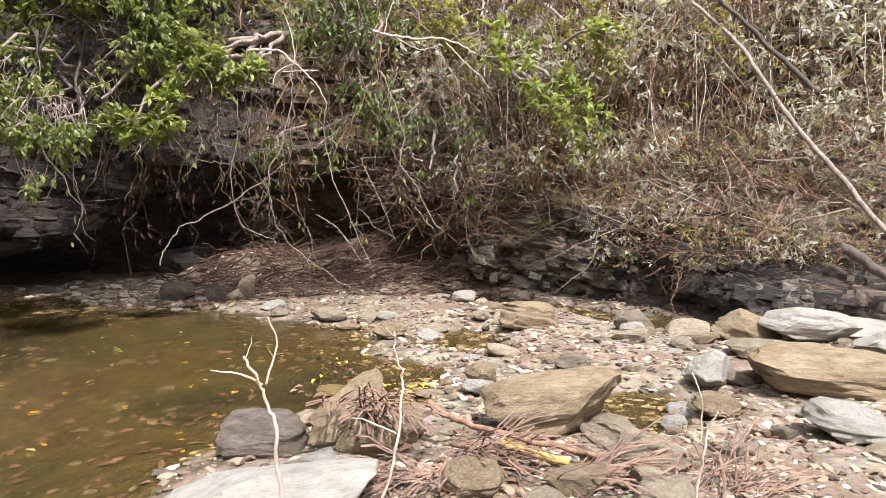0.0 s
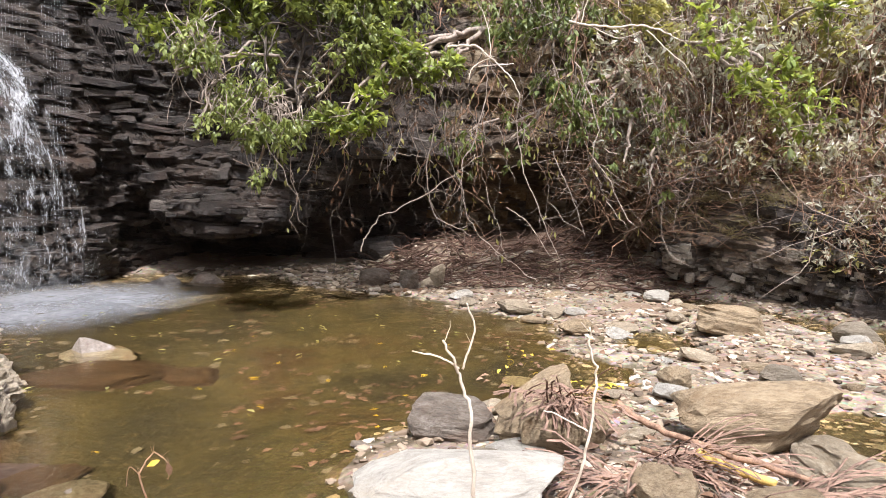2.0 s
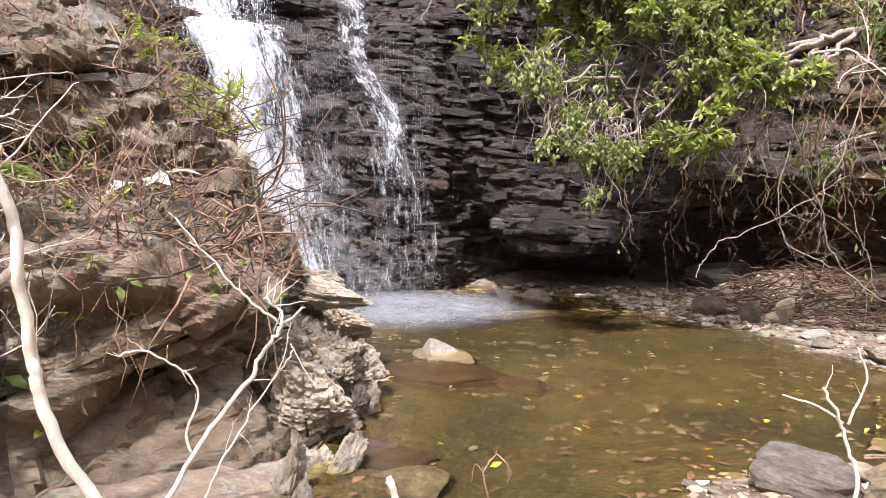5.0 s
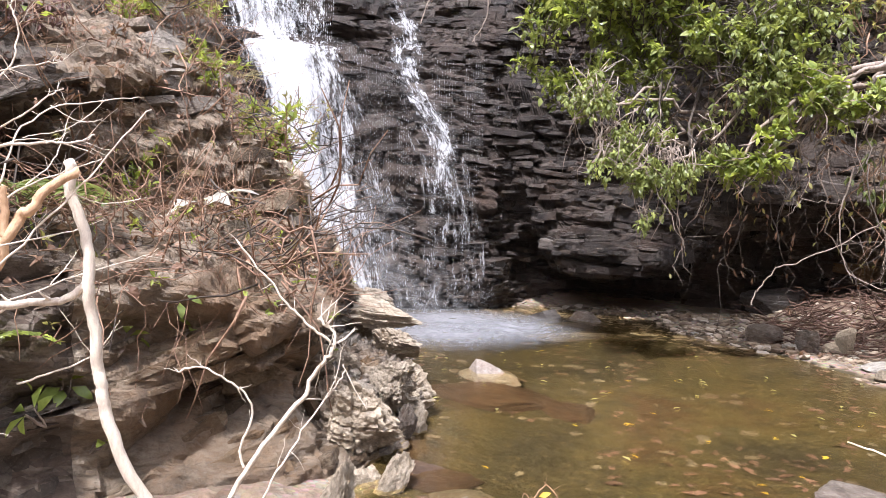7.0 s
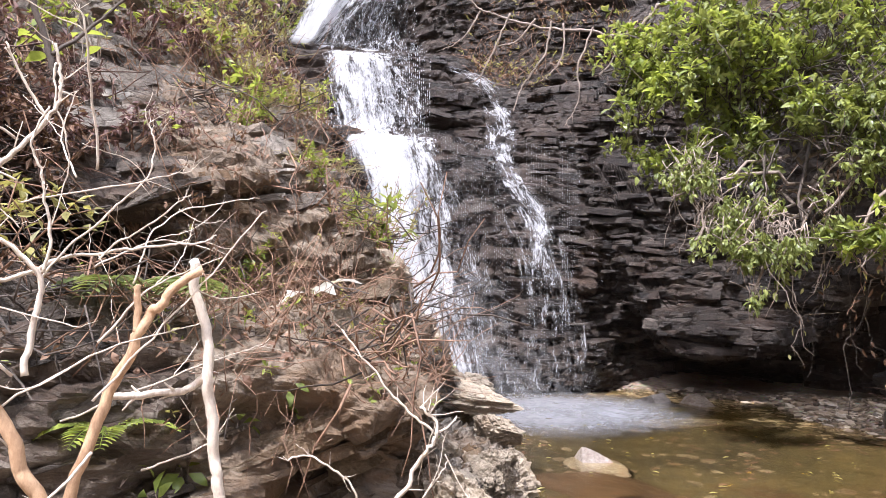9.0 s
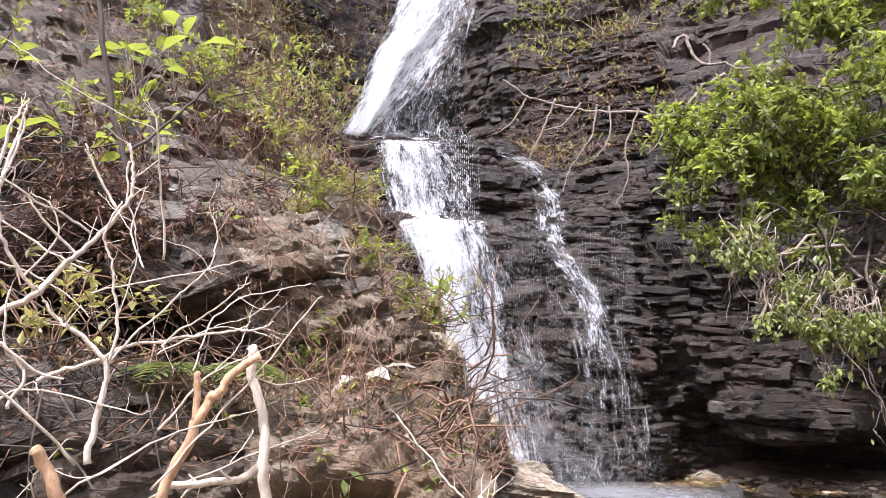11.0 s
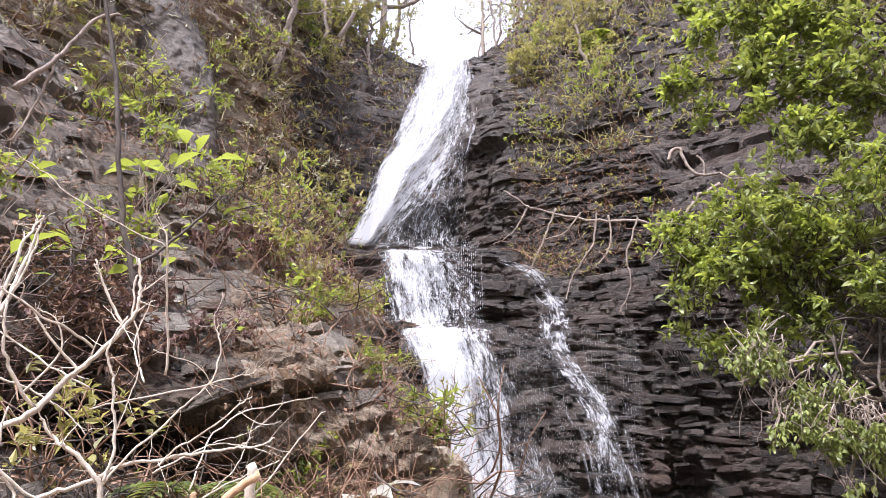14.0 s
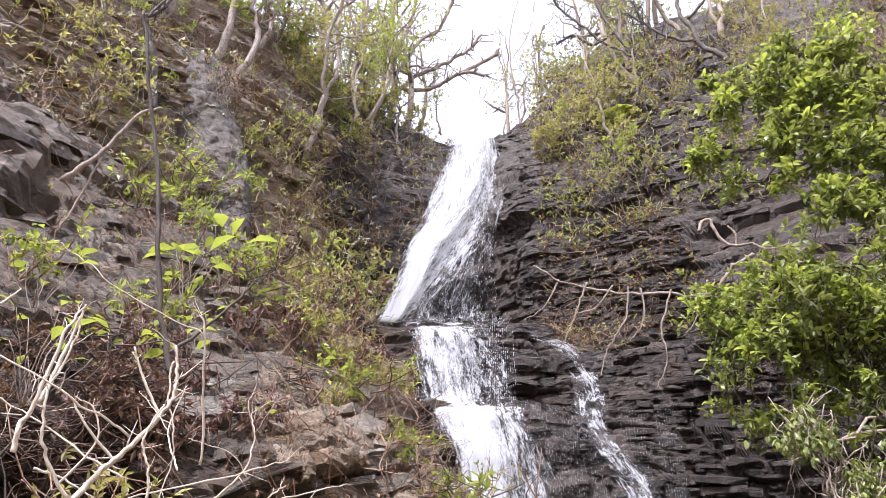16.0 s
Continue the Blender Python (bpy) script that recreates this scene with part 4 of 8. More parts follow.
def fall(name, left, right, material, label, parent, lift=0.12, seed=0, nu=28, nv=90):
    """A sheet of water down the cliff, fitted to the camera's view between two edges, each given by bearings and slopes
    from the top down.
    """
    left, right = spline(left, nv), spline(right, nv)
    u = np.linspace(0, 1, nu)
    turn = left[:, :1] + (right[:, :1] - left[:, :1]) * u
    slope = left[:, 1:] + (right[:, 1:] - left[:, 1:]) * u
    d = np.array([[reach(a, h) for a, h in zip(*row)] for row in zip(turn, slope)]) - lift
    for _ in range(6):
        d[1:-1] = np.minimum(d[1:-1], (d[:-2] + d[1:-1] * 2 + d[2:]) / 4)
        d[:, 1:-1] = np.minimum(d[:, 1:-1], (d[:, :-2] + d[:, 1:-1] * 2 + d[:, 2:]) / 4)
    d = np.minimum.accumulate(d, axis=0)
    for _ in range(10):
        d[1:-1] = (d[:-2] + d[1:-1] * 2 + d[2:]) / 4
        d[:, 1:-1] = (d[:, :-2] + d[:, 1:-1] * 2 + d[:, 2:]) / 4
    g = sight(turn, slope, d)
    g += (0.1 * fbm(g.reshape(-1, 3) * np.array([4, 4, 0.7]), 3, seed)).reshape(nv, nu, 1) * unit(np.array([0.7, -0.7, 0.1]))
    down = np.concatenate([[0], np.cumsum(np.linalg.norm(np.diff(g[:, nu // 2], axis=0), axis=1))])
    wide = np.linalg.norm(g[:, -1] - g[:, 0], axis=1)
    uv = np.stack(np.broadcast_arrays((u[None, :] - 0.5) * (0.5 * wide[:, None] + 0.5 * wide.mean()), down[:, None]), -1).reshape(-1, 2) + [seed * 7.0, 0]
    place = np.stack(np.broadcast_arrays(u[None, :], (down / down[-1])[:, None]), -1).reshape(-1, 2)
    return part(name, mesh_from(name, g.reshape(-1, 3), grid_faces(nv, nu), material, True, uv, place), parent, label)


def drops(name, rng, count, turns, heights, size, parent, lift=(0.1, 0.7), label="spray of falling drops"):
    """Stretched drops in front of the wall."""
    a, z = rng.uniform(*turns, count), rng.uniform(*heights, count)
    keep = fbm(np.stack([a * 1.1, z * 0.25, 0 * z], 1), 3, 71) > -0.06
    a, z = a[keep], z[keep]
    p = on_wall(a, z) - polar(a, rng.uniform(*lift, len(a)), 0)
    s = rng.uniform(0.4, 1, len(a)) * size
    unit_v = np.array([(0, 0, 1), (1, 0, -0.2), (-0.5, 0.87, -0.2), (-0.5, -0.87, -0.2), (0, 0, -0.8)], float)
    v = p[:, None] + unit_v[None] * s[:, None, None] * np.array([0.3, 0.3, 1.5])
    f = np.array([(0, 1, 2), (0, 2, 3), (0, 3, 1), (4, 2, 1), (4, 3, 2), (4, 1, 3)])
    faces = (np.arange(len(a)) * 5)[:, None, None] + f[None]
    return tagged(part(name, mesh_from(name, v.reshape(-1, 3), faces.reshape(-1, 3), DROP, True), parent, label), kind="stuff")


n = Nodes("water_drop")
DROP = n.done(n.surface((0.9, 0.91, 0.93), 0.2, Transmission_Weight=0.3))
waterfall = thing("waterfall", "white three-tiered waterfall running down dark wet rock", "waterfall")
UP_LEFT = [(61.3, 0.745), (62.2, 0.701), (63.4, 0.641), (64.7, 0.572), (66.1, 0.518), (67.3, 0.445), (68.8, 0.38)]
UP_RIGHT = [(57.3, 0.743), (56.7, 0.697), (56.5, 0.637), (57.2, 0.569), (59.2, 0.517), (62.2, 0.446), (66.2, 0.378)]
fall("upper_tier", UP_LEFT, UP_RIGHT, FALL_THIN, "broad white upper cascade", waterfall, 0.14, 1, 34, 110)
fall("upper_tier", UP_LEFT, [(57.9, 0.743), (57.8, 0.697), (58.6, 0.637), (60.4, 0.569), (62.5, 0.517), (64.6, 0.446), (66.9, 0.378)], FALL_THICK, "dense core of the upper cascade", waterfall, 0.24, 2, 28, 110)
fall("side_veil", [(60.2, 0.6), (61.7, 0.545), (63.4, 0.49), (65.2, 0.43), (66.6, 0.372)], [(57.0, 0.6), (57.6, 0.54), (58.1, 0.49), (58.5, 0.43), (58.7, 0.37)], FALL_VEIL, "thin dripping veil beside the cascade", waterfall, 0.3, 3, 34, 90)
fall("side_veil", [(61.5, 0.57), (63.0, 0.51), (64.9, 0.44), (66.0, 0.375)], [(58.6, 0.57), (59.4, 0.51), (60.4, 0.44), (61.0, 0.372)], FALL_VEIL, "thin dripping veil beside the cascade", waterfall, 0.42, 12, 30, 90)
MID_LEFT = [(66.1, 0.381), (65.4, 0.34), (64.8, 0.294), (63.6, 0.205)]
fall("middle_tier", MID_LEFT, [(58.9, 0.377), (57.8, 0.34), (57.2, 0.293), (56.6, 0.2)], FALL_TORN, "white middle step of the fall", waterfall, 0.3, 4, 34, 70)
fall("middle_tier", MID_LEFT, [(60.2, 0.378), (59.9, 0.34), (59.7, 0.294), (58.6, 0.2)], FALL_THIN, "white middle step of the fall", waterfall, 0.42, 5, 30, 70)
LOW_LEFT = [(63.9, 0.252), (62.1, 0.188), (61.5, 0.129), (60.9, 0.064), (60.0, 0.0), (58.4, -0.06), (57.0, -0.139)]
fall("lower_tier", LOW_LEFT, [(55.9, 0.25), (55.3, 0.186), (54.6, 0.127), (53.8, 0.062), (53.0, 0.0), (52.4, -0.06), (51.6, -0.139)], FALL_THIN, "white lower plunge of the fall", waterfall, 0.32, 6, 40, 110)
fall("lower_tier", LOW_LEFT, [(58.4, 0.252), (57.6, 0.187), (57.2, 0.128), (56.7, 0.063), (56.0, 0.0), (54.8, -0.06), (53.8, -0.139)], FALL_THICK, "dense core of the lower plunge", waterfall, 0.48, 7, 30, 110)
fall("lower_veil", [(56.4, 0.2), (55.6, 0.128), (54.8, 0.063), (54.0, 0.0), (53.4, -0.06), (53.0, -0.139)], [(54.2, 0.2), (52.8, 0.128), (51.6, 0.063), (50.6, 0.0), (50.0, -0.06), (49.4, -0.139)], FALL_VEIL, "thin veil at the side of the plunge", waterfall, 0.24, 8, 34, 90)
fall("side_stream", [(55.6, 0.356), (52.9, 0.33), (52.0, 0.3), (51.7, 0.271), (51.8, 0.225)], [(54.6, 0.357), (51.2, 0.334), (49.8, 0.298), (49.1, 0.264), (49.0, 0.222)], FALL_TORN, "narrow torn white side stream", waterfall, 0.26, 9, 20, 60)
fall("side_stream", [(51.9, 0.24), (50.9, 0.205), (49.9, 0.17), (48.4, 0.123), (47.8, 0.07), (47.6, 0.02)], [(49.3, 0.238), (49.0, 0.203), (47.4, 0.164), (46.3, 0.122), (45.8, 0.07), (45.4, 0.02)], FALL_TORN, "narrow torn white side stream", waterfall, 0.26, 10, 20, 60)
fall("side_veil", [(50.5, 0.147), (49.0, 0.07), (48.5, 0.003), (48.8, -0.063), (49.2, -0.136)], [(46.2, 0.146), (44.8, 0.071), (43.7, 0.004), (43.2, -0.062), (43.0, -0.135)], FALL_VEIL, "thin dripping veil of the side stream", waterfall, 0.2, 11, 34, 80)
fall("spray_veil", [(61.0, 0.05), (59.5, 0.0), (58.0, -0.06), (57.0, -0.138)], [(51.5, 0.05), (48.5, 0.0), (45.5, -0.06), (43.5, -0.136)], FALL_MIST, "drifting spray in front of the plunge", waterfall, 0.75, 13, 34, 60)
rng = np.random.default_rng(5)
drops("spray", rng, 15000, (43, 61), (0.0, 4.7), 0.0105, waterfall)
drops("spray", rng, 2200, (57, 66), (4.8, 7.0), 0.022, waterfall)
drops("spray", rng, 1800, (58, 67), (7.6, 15), 0.028, waterfall)


def foam(at, rx, ry, turn, label):
    nu = 24
    a, r = np.meshgrid(np.linspace(0, 2 * np.pi, 40), np.linspace(0.02, 1, nu), indexing="ij")
    v = np.stack([np.cos(a) * r * rx, np.sin(a) * r * ry, 0.02 * fbm(np.stack([np.cos(a) * r * 9, np.sin(a) * r * 9, 0 * a], -1).reshape(-1, 3), 3, 8).reshape(a.shape)], -1)
    uv = np.stack([0.5 + 0.5 * np.cos(a) * r, 0.5 + 0.5 * np.sin(a) * r], -1).reshape(-1, 2)
    me = mesh_from("foam", v.reshape(-1, 3), grid_faces(40, nu)[:, ::-1], FOAM, True, uv)
    ob = part("foam", me, waterfall, label)
    ob.matrix_basis = pose(at[0], at[1], 0.016, 0, 0, turn)


foam((-8.2, 7.8), 2.4, 3.0, -40, "white foam where the fall meets the pool")
foam((-7.2, 6.7), 2.4, 2.2, 40, "white churned water spreading from the fall")
foam((-7.0, 7.9), 2.2, 1.8, -40, "thin drifting foam on rippled pool water")


# ---- rocks ----
def stone_mesh(name, seed, material, cuts=9, round_off=0.5, detail=3, lumps=0.12, square=0.0, taper=0.0, broken=0.0):
    """A worn broken stone about one unit across: a ball cut by random planes."""
    rng = np.random.default_rng(seed)
    bm = bmesh.new()
    bmesh.ops.create_icosphere(bm, subdivisions=detail, radius=1.0)
    v = np.array([w.co[:] for w in bm.verts])
    f = np.array([[w.index for w in face.verts] for face in bm.faces])
    bm.free()
    if square:
        v = v / (np.abs(v) ** 5).sum(1)[:, None] ** (0.2 * square)
    for _ in range(cuts):
        nrm = unit(rng.normal(size=3) * np.array([1, 1, 1.1]))
        d = rng.uniform(0.55, 0.86)
        over = np.maximum(v @ nrm - d, 0)
        v = v - nrm * over[:, None] * (1 - 0.12 * round_off)
    v = v * (1 + lumps * fbm(v * 1.7 + seed, 4, seed)[:, None] * 2)
    bed = np.floor(v[:, 2] * 5 + fbm(v * 1.2, 2, seed + 3) * 2)
    v[:, :2] *= (1 + 0.05 * (lattice(bed, bed * 0, bed * 0, seed) - 0.5) * 2)[:, None]
    if detail >= 4:
        v = v * (1 + (0.03 + 0.035 * square) * fbm(v * np.array([4, 4, 7]), 4, seed + 8, 0.6)[:, None] * 2)
        bed = np.floor(v[:, 2] * 9 + fbm(v * 2, 2, seed + 5) * 2)
        v[:, :2] *= (1 + (0.012 + 0.03 * square) * (lattice(bed, bed * 0, bed * 0, seed + 7) - 0.5) * 2)[:, None]
    if broken:
        for scale, deep in ((2.3, 1.0), (4.6, 0.5), (9.0, 0.22)):
            q = v @ np.array(Euler((0.25, -0.2, 0.4)).to_matrix()) * np.array([scale, scale, scale * 1.6]) + fbm(v * 2.2, 3, seed + 11)[:, None] * 0.7
            cell = np.floor(q)
            rim = np.abs(q - cell - 0.5).max(1)
            v = v * (1 + broken * deep * (lattice(cell[:, 0], cell[:, 1], cell[:, 2], seed + 12) - 0.5) - broken * deep * 0.35 * np.clip((rim - 0.42) / 0.08, 0, 1))[:, None]
    v[:, :2] *= (1 - taper * (v[:, 2:3] + 1) / 2)
    lo, hi = v.min(0), v.max(0)
    v = (v - (lo + hi) / 2) / (hi - lo)
    v[:, 2] += 0.5
    return mesh_from(name, v, f, material, False)


def boulder(seed, at, size, turn, material, label, tilt=(0, 0), sink=0.12, cuts=9, detail=4, name="boulder", group="", square=0.4, taper=0.0):
    x, y = at
    z = float(ground_z(np.array([x]), np.array([y]))[0])
    ob = new(name, stone_mesh(name, seed, material, cuts, detail=detail, square=square, taper=taper))
    ob.matrix_basis = pose(x, y, z - sink * size[2], tilt[0], tilt[1], turn) @ Matrix.Diagonal((*size, 1))
    return tagged(ob, label, "rock", group)


boulder(11, (-0.84, 3.1), (1.1, 0.8, 0.24), 12, ROCK_PALE, "grey bleached flat-topped boulder at the water's edge", (3, -4), 0.12, 14, square=0.8)
boulder(12, (0.74, 4.33), (0.98, 0.6, 0.43), 8, ROCK_TAN, "tan striped angular boulder on the gravel shore", (0, -4), 0.06, 5, square=0.75)
boulder(13, (2.98, 4.95), (1.4, 0.75, 0.38), -10, ROCK_TAN, "large rounded tan boulder with a damp mossy foot", (4, 3), 0.06, 5, square=0.7)
boulder(14, (2.42, 3.96), (0.48, 0.38, 0.24), -10, ROCK_PALE, "pale angular boulder on damp silt", (0, 5), 0.12, 12, square=0.6)
boulder(15, (1.05, 3.62), (0.66, 0.42, 0.26), -14, ROCK_GREY, "flat grey-tan boulder under dry fronds", (8, 8), 0.2, 10)
boulder(16, (0.96, 7.45), (0.74, 0.5, 0.34), 5, ROCK_TAN, "pale humped boulder beside the brook", (0, 10), 0.15, 6)
boulder(17, (2.07, 7.3), (0.46, 0.36, 0.25), 0, ROCK_GREY, "grey-tan boulder at the brook's edge", (0, 4))
boulder(18, (2.68, 7.25), (0.52, 0.4, 0.26), 10, ROCK_GREY, "grey-tan boulder at the brook's edge", (0, -6))
boulder(19, (3.02, 6.8), (0.64, 0.46, 0.36), -20, ROCK_TAN, "tan striped slab leaning beside the brook", (0, 22))
boulder(20, (3.55, 6.5), (0.9, 0.55, 0.38), -14, ROCK_PALE, "pale cracked boulder on the shore", (0, 6), 0.12, 13)
boulder(21, (2.05, 5.2), (0.44, 0.36, 0.32), 30, ROCK_PALE, "pale wedge-shaped boulder on pebbles", (14, 10), 0.1, 12)
boulder(22, (4.5, 7.1), (1.7, 0.8, 0.3), -12, ROCK_PALE, "low pale slab lying in the brook", (0, 3), 0.25, 12)
boulder(23, (4.05, 5.7), (0.9, 0.6, 0.4), -20, ROCK_PALE, "pale cracked boulder on the shore", (0, -6), 0.15, 12)
boulder(24, (2.85, 6.0), (0.56, 0.34, 0.2), -16, ROCK_GREY, "flat grey stone propped on pebbles", (0, 0))
boulder(25, (1.56, 4.45), (0.2, 0.17, 0.12), 0, ROCK_PALE, "small pale boulder in the puddle")
boulder(26, (1.86, 4.55), (0.34, 0.3, 0.19), 20, ROCK_TAN, "small tan boulder in the puddle", (0, 8))
boulder(27, (0.27, 5.3), (0.24, 0.2, 0.22), 40, ROCK_TAN, "small ochre pyramid-shaped stone", (10, 12), 0.1, 14)
boulder(28, (-0.92, 5.6), (0.34, 0.28, 0.12), 10, ROCK_GREY, "flat grey stone in the shallows")
boulder(29, (-0.64, 5.3), (0.27, 0.26, 0.2), 0, ROCK_GREY, "greenish grey stone in the shallows")
boulder(30, (-0.64, 4.2), (0.3, 0.72, 0.36), -28, ROCK_TAN, "tilted greenish slab at the pool's edge", (14, 22), 0.1, 12, square=0.8)
boulder(31, (-0.96, 4.6), (0.27, 0.24, 0.15), 5, ROCK_GREY, "dark damp stone with fallen leaves")
boulder(32, (-1.1, 3.98), (0.56, 0.42, 0.24), 4, ROCK_BROWN, "dark square block standing in the pool", (0, 2), 0.1, 2, square=1.0)
boulder(33, (-0.93, 8.1), (0.27, 0.24, 0.16), 0, ROCK_GREY, "grey stone on the pebble bar")
boulder(34, (0.28, 9.15), (0.33, 0.26, 0.17), -8, ROCK_PALE, "pale loaf-shaped stone on the pebble bar")
boulder(35, (-0.6, 7.2), (0.38, 0.3, 0.2), 0, ROCK_TAN, "mossy tan stone at the shallows' edge")
boulder(36, (-1.45, 8.3), (0.46, 0.34, 0.18), 20, ROCK_GREY, "flat dark grey stone on the pebble bar", (0, 12))
boulder(37, (-3.95, 9.9), (0.5, 0.4, 0.3), 0, ROCK_BROWN, "dark blocky stone at the pool's far edge")
boulder(38, (-3.36, 9.75), (0.34, 0.3, 0.34), 8, ROCK_BROWN, "dark upright stone at the pool's far edge", (0, 12))
boulder(39, (-2.92, 10.05), (0.3, 0.3, 0.4), 0, ROCK_GREY, "grey upright stone at the pool's far edge", (0, -8))
boulder(40, (0.35, 11.0), (0.5, 0.42, 0.36), 15, ROCK_GREY, "grey stone among dead branches")
boulder(41, (-4.75, 12.3), (1.1, 0.6, 0.5), 10, ROCK_WET, "dark slab at the mouth of the undercut")
boulder(42, (0.14, 3.35), (0.32, 0.28, 0.18), 0, ROCK_TAN, "mossy stone among dry fronds")
boulder(43, (1.1, 5.7), (0.32, 0.28, 0.16), 0, ROCK_GREY, "grey-tan stone on the pebble bar")
boulder(44, (-0.26, 4.15), (0.26, 0.3, 0.26), 0, ROCK_TAN, "damp stone under dry fronds")
boulder(45, (-0.46, 3.82), (0.36, 0.32, 0.3), 12, ROCK_TAN, "damp brown stone under dry fronds")
boulder(46, (-5.1, 5.5), (0.8, 0.6, 0.6), 20, ROCK_BANDED, "pale pointed rock with rusty bands rising from the pool", (16, -14), 0.0, 16, square=0.5, taper=0.85)
boulder(47, (-4.75, 4.85), (1.7, 1.2, 0.5), 30, ROCK_RUST, "rust-red rock lying under the water", (0, 4), 0.6, 10, square=0.3)
boulder(51, (-4.05, 5.2), (0.9, 0.6, 0.4), 10, ROCK_RUST, "dark brown rock lying under the water", (0, 0), 0.62, 9, square=0.3)
boulder(52, (-3.3, 2.9), (0.7, 0.5, 0.35), 40, ROCK_RUST, "dark red rock under the water beside the buttress", (0, 0), 0.5, 9, square=0.3)
boulder(53, (-2.9, 2.75), (0.5, 0.45, 0.3), 10, ROCK_BROWN, "dark rock awash beside the buttress", (0, 0), 0.4, 9, square=0.4)
boulder(48, (-6.3, 8.35), (1.5, 0.5, 0.45), 68, ROCK_BROWN, "long low slab awash in the pool", (0, 0), 0.0, 12)
boulder(49, (-7.6, 9.5), (0.75, 0.55, 0.62), 0, ROCK_WET, "dark wet rock at the foot of the fall", (0, 8), 0.1, 12, square=0.8, taper=0.35)
boulder(50, (-6.9, 9.8), (0.8, 0.55, 0.5), 30, ROCK_BROWN, "dark reddish rock at the foot of the fall", (0, 8), 0.1, 12, square=0.8, taper=0.3)
# broken blocks at the buttress's foot
rng = np.random.default_rng(19)
for k in range(16):
    t = rng.uniform(0, 1)
    foot = spline([(-2.95, 1.9), (-3.25, 2.6), (-3.9, 3.35), (-4.7, 4.0), (-5.5, 4.6), (-6.3, 5.1)], 101)[int(t * 100)]
    size = rng.uniform(0.12, 0.25)
    back = rng.uniform(0.1, 0.4)
    ob = new("boulder", stone_mesh("boulder", 80 + k, (ROCK_BROKEN, ROCK_TAN, ROCK_BROWN, ROCK_BROKEN, ROCK_BROWN)[k % 5], 9, detail=5, square=0.8, lumps=0.2, broken=0.18))
    ob.matrix_basis = pose(foot[0] - back * 0.8, foot[1] - back * 0.3, -0.42 + back * 1.0, rng.uniform(-18, 18), rng.uniform(-18, 18), rng.uniform(0, 360)) @ Matrix.Diagonal((size, size * 0.8, 0.3 + size * rng.uniform(0.4, 0.9), 1))
    tagged(ob, "grey fractured block at the foot of the buttress", "rock", "fallen blocks")

# large pale fractured rocks at the buttress's nose
for seed, (x, y, z), size, turn, tilt in ((161, (-3.95, 2.72, -0.2), (0.75, 0.62, 0.78), 30, (4, 8)), (162, (-4.45, 3.62, -0.15), (0.62, 0.5, 0.62), 70, (8, -6)), (163, (-4.25, 3.2, 0.1), (0.5, 0.42, 0.5), 10, (-6, 10)),
                                          (164, (-5.3, 4.05, 0.55), (0.7, 0.55, 0.26), 40, (6, 10)), (165, (-5.75, 4.25, 0.62), (0.6, 0.5, 0.3), 15, (4, 12)), (166, (-4.9, 3.85, 0.3), (0.5, 0.45, 0.4), 60, (10, 4)), (167, (-3.5, 2.45, -0.3), (0.5, 0.4, 0.4), 15, (4, 6))):
    ob = new("boulder", stone_mesh("boulder", seed, ROCK_BROKEN, 9, detail=6, square=0.8, lumps=0.2, broken=0.2))
    ob.matrix_basis = pose(x, y, z, *tilt, turn) @ Matrix.Diagonal((*size, 1))
    tagged(ob, "pale grey cracked rock in the nose of the buttress", "rock", "buttress blocks")

# pale fractured blocks standing out of the buttress's nose and edge
rng = np.random.default_rng(23)
shapes = [stone_mesh("rock_block", 120 + k, ROCK_BROKEN, 8, detail=4, square=0.95, lumps=0.12, broken=0.18) for k in range(9)]
for (r0, r1), (c0, c1), count, low, high, big in (((150, 330), (38, 300), 74, 0.0, 1.3, 0.4), ((150, 236), (150, 290), 40, 1.3, 4.4, 0.6)):
    spots = []
    while len(spots) < count:
        i, j = rng.integers(r0, r1), rng.integers(c0, c1)
        if low < butt_rough[i, j, 2] < high and butt_nor[i, j] @ np.array([0.75, 0.25, 0.1]) > 0.1:
            spots.append((butt_rough[i, j], butt_nor[i, j]))
    for q, d in spots:
        size = big * (0.35 + 0.65 * rng.random() ** 1.5)
        ob = new("rock_block", shapes[rng.integers(9)])
        q = q - d * size * 0.12
        ob.matrix_basis = pose(q[0], q[1], q[2] - size * 0.25, rng.normal(-8, 9), rng.normal(14, 9), rng.normal(35, 25)) @ Matrix.Diagonal((size, size * rng.uniform(0.6, 0.95), size * rng.uniform(0.3, 0.62), 1))
        tagged(ob, "pale grey fractured block in the buttress's edge", "rock", "buttress blocks")

# loose stones
rng = np.random.default_rng(21)
shapes = [stone_mesh("stone", 200 + k, (ROCK_GREY, ROCK_TAN, ROCK_GREY, ROCK_PALE)[k % 4], 7, detail=2, square=0.6) for k in range(16)]


def shore_spots(count, rng):
    """Random places on the gravel, thinning towards the far bank."""
    x, y = rng.uniform(-6.5, 7.0, count * 6), rng.uniform(2.3, 12.0, count * 6)
    z = ground_z(x, y)
    land = inside_distance(x, y, POOL)
    keep = (z > -0.12) & (z < 0.75) & (land < 0.15) & (np.hypot(x, y) < 11.8) & (y > 2.6 + 0.2 * np.abs(x)) & (x > -6.3)
    keep &= rng.uniform(size=len(x)) < 0.35 + 0.65 * (fbm(np.stack([x, y, 0 * x], 1) * 0.9, 3, 60) > -0.05)
    return x[keep][:count], y[keep][:count], z[keep][:count]


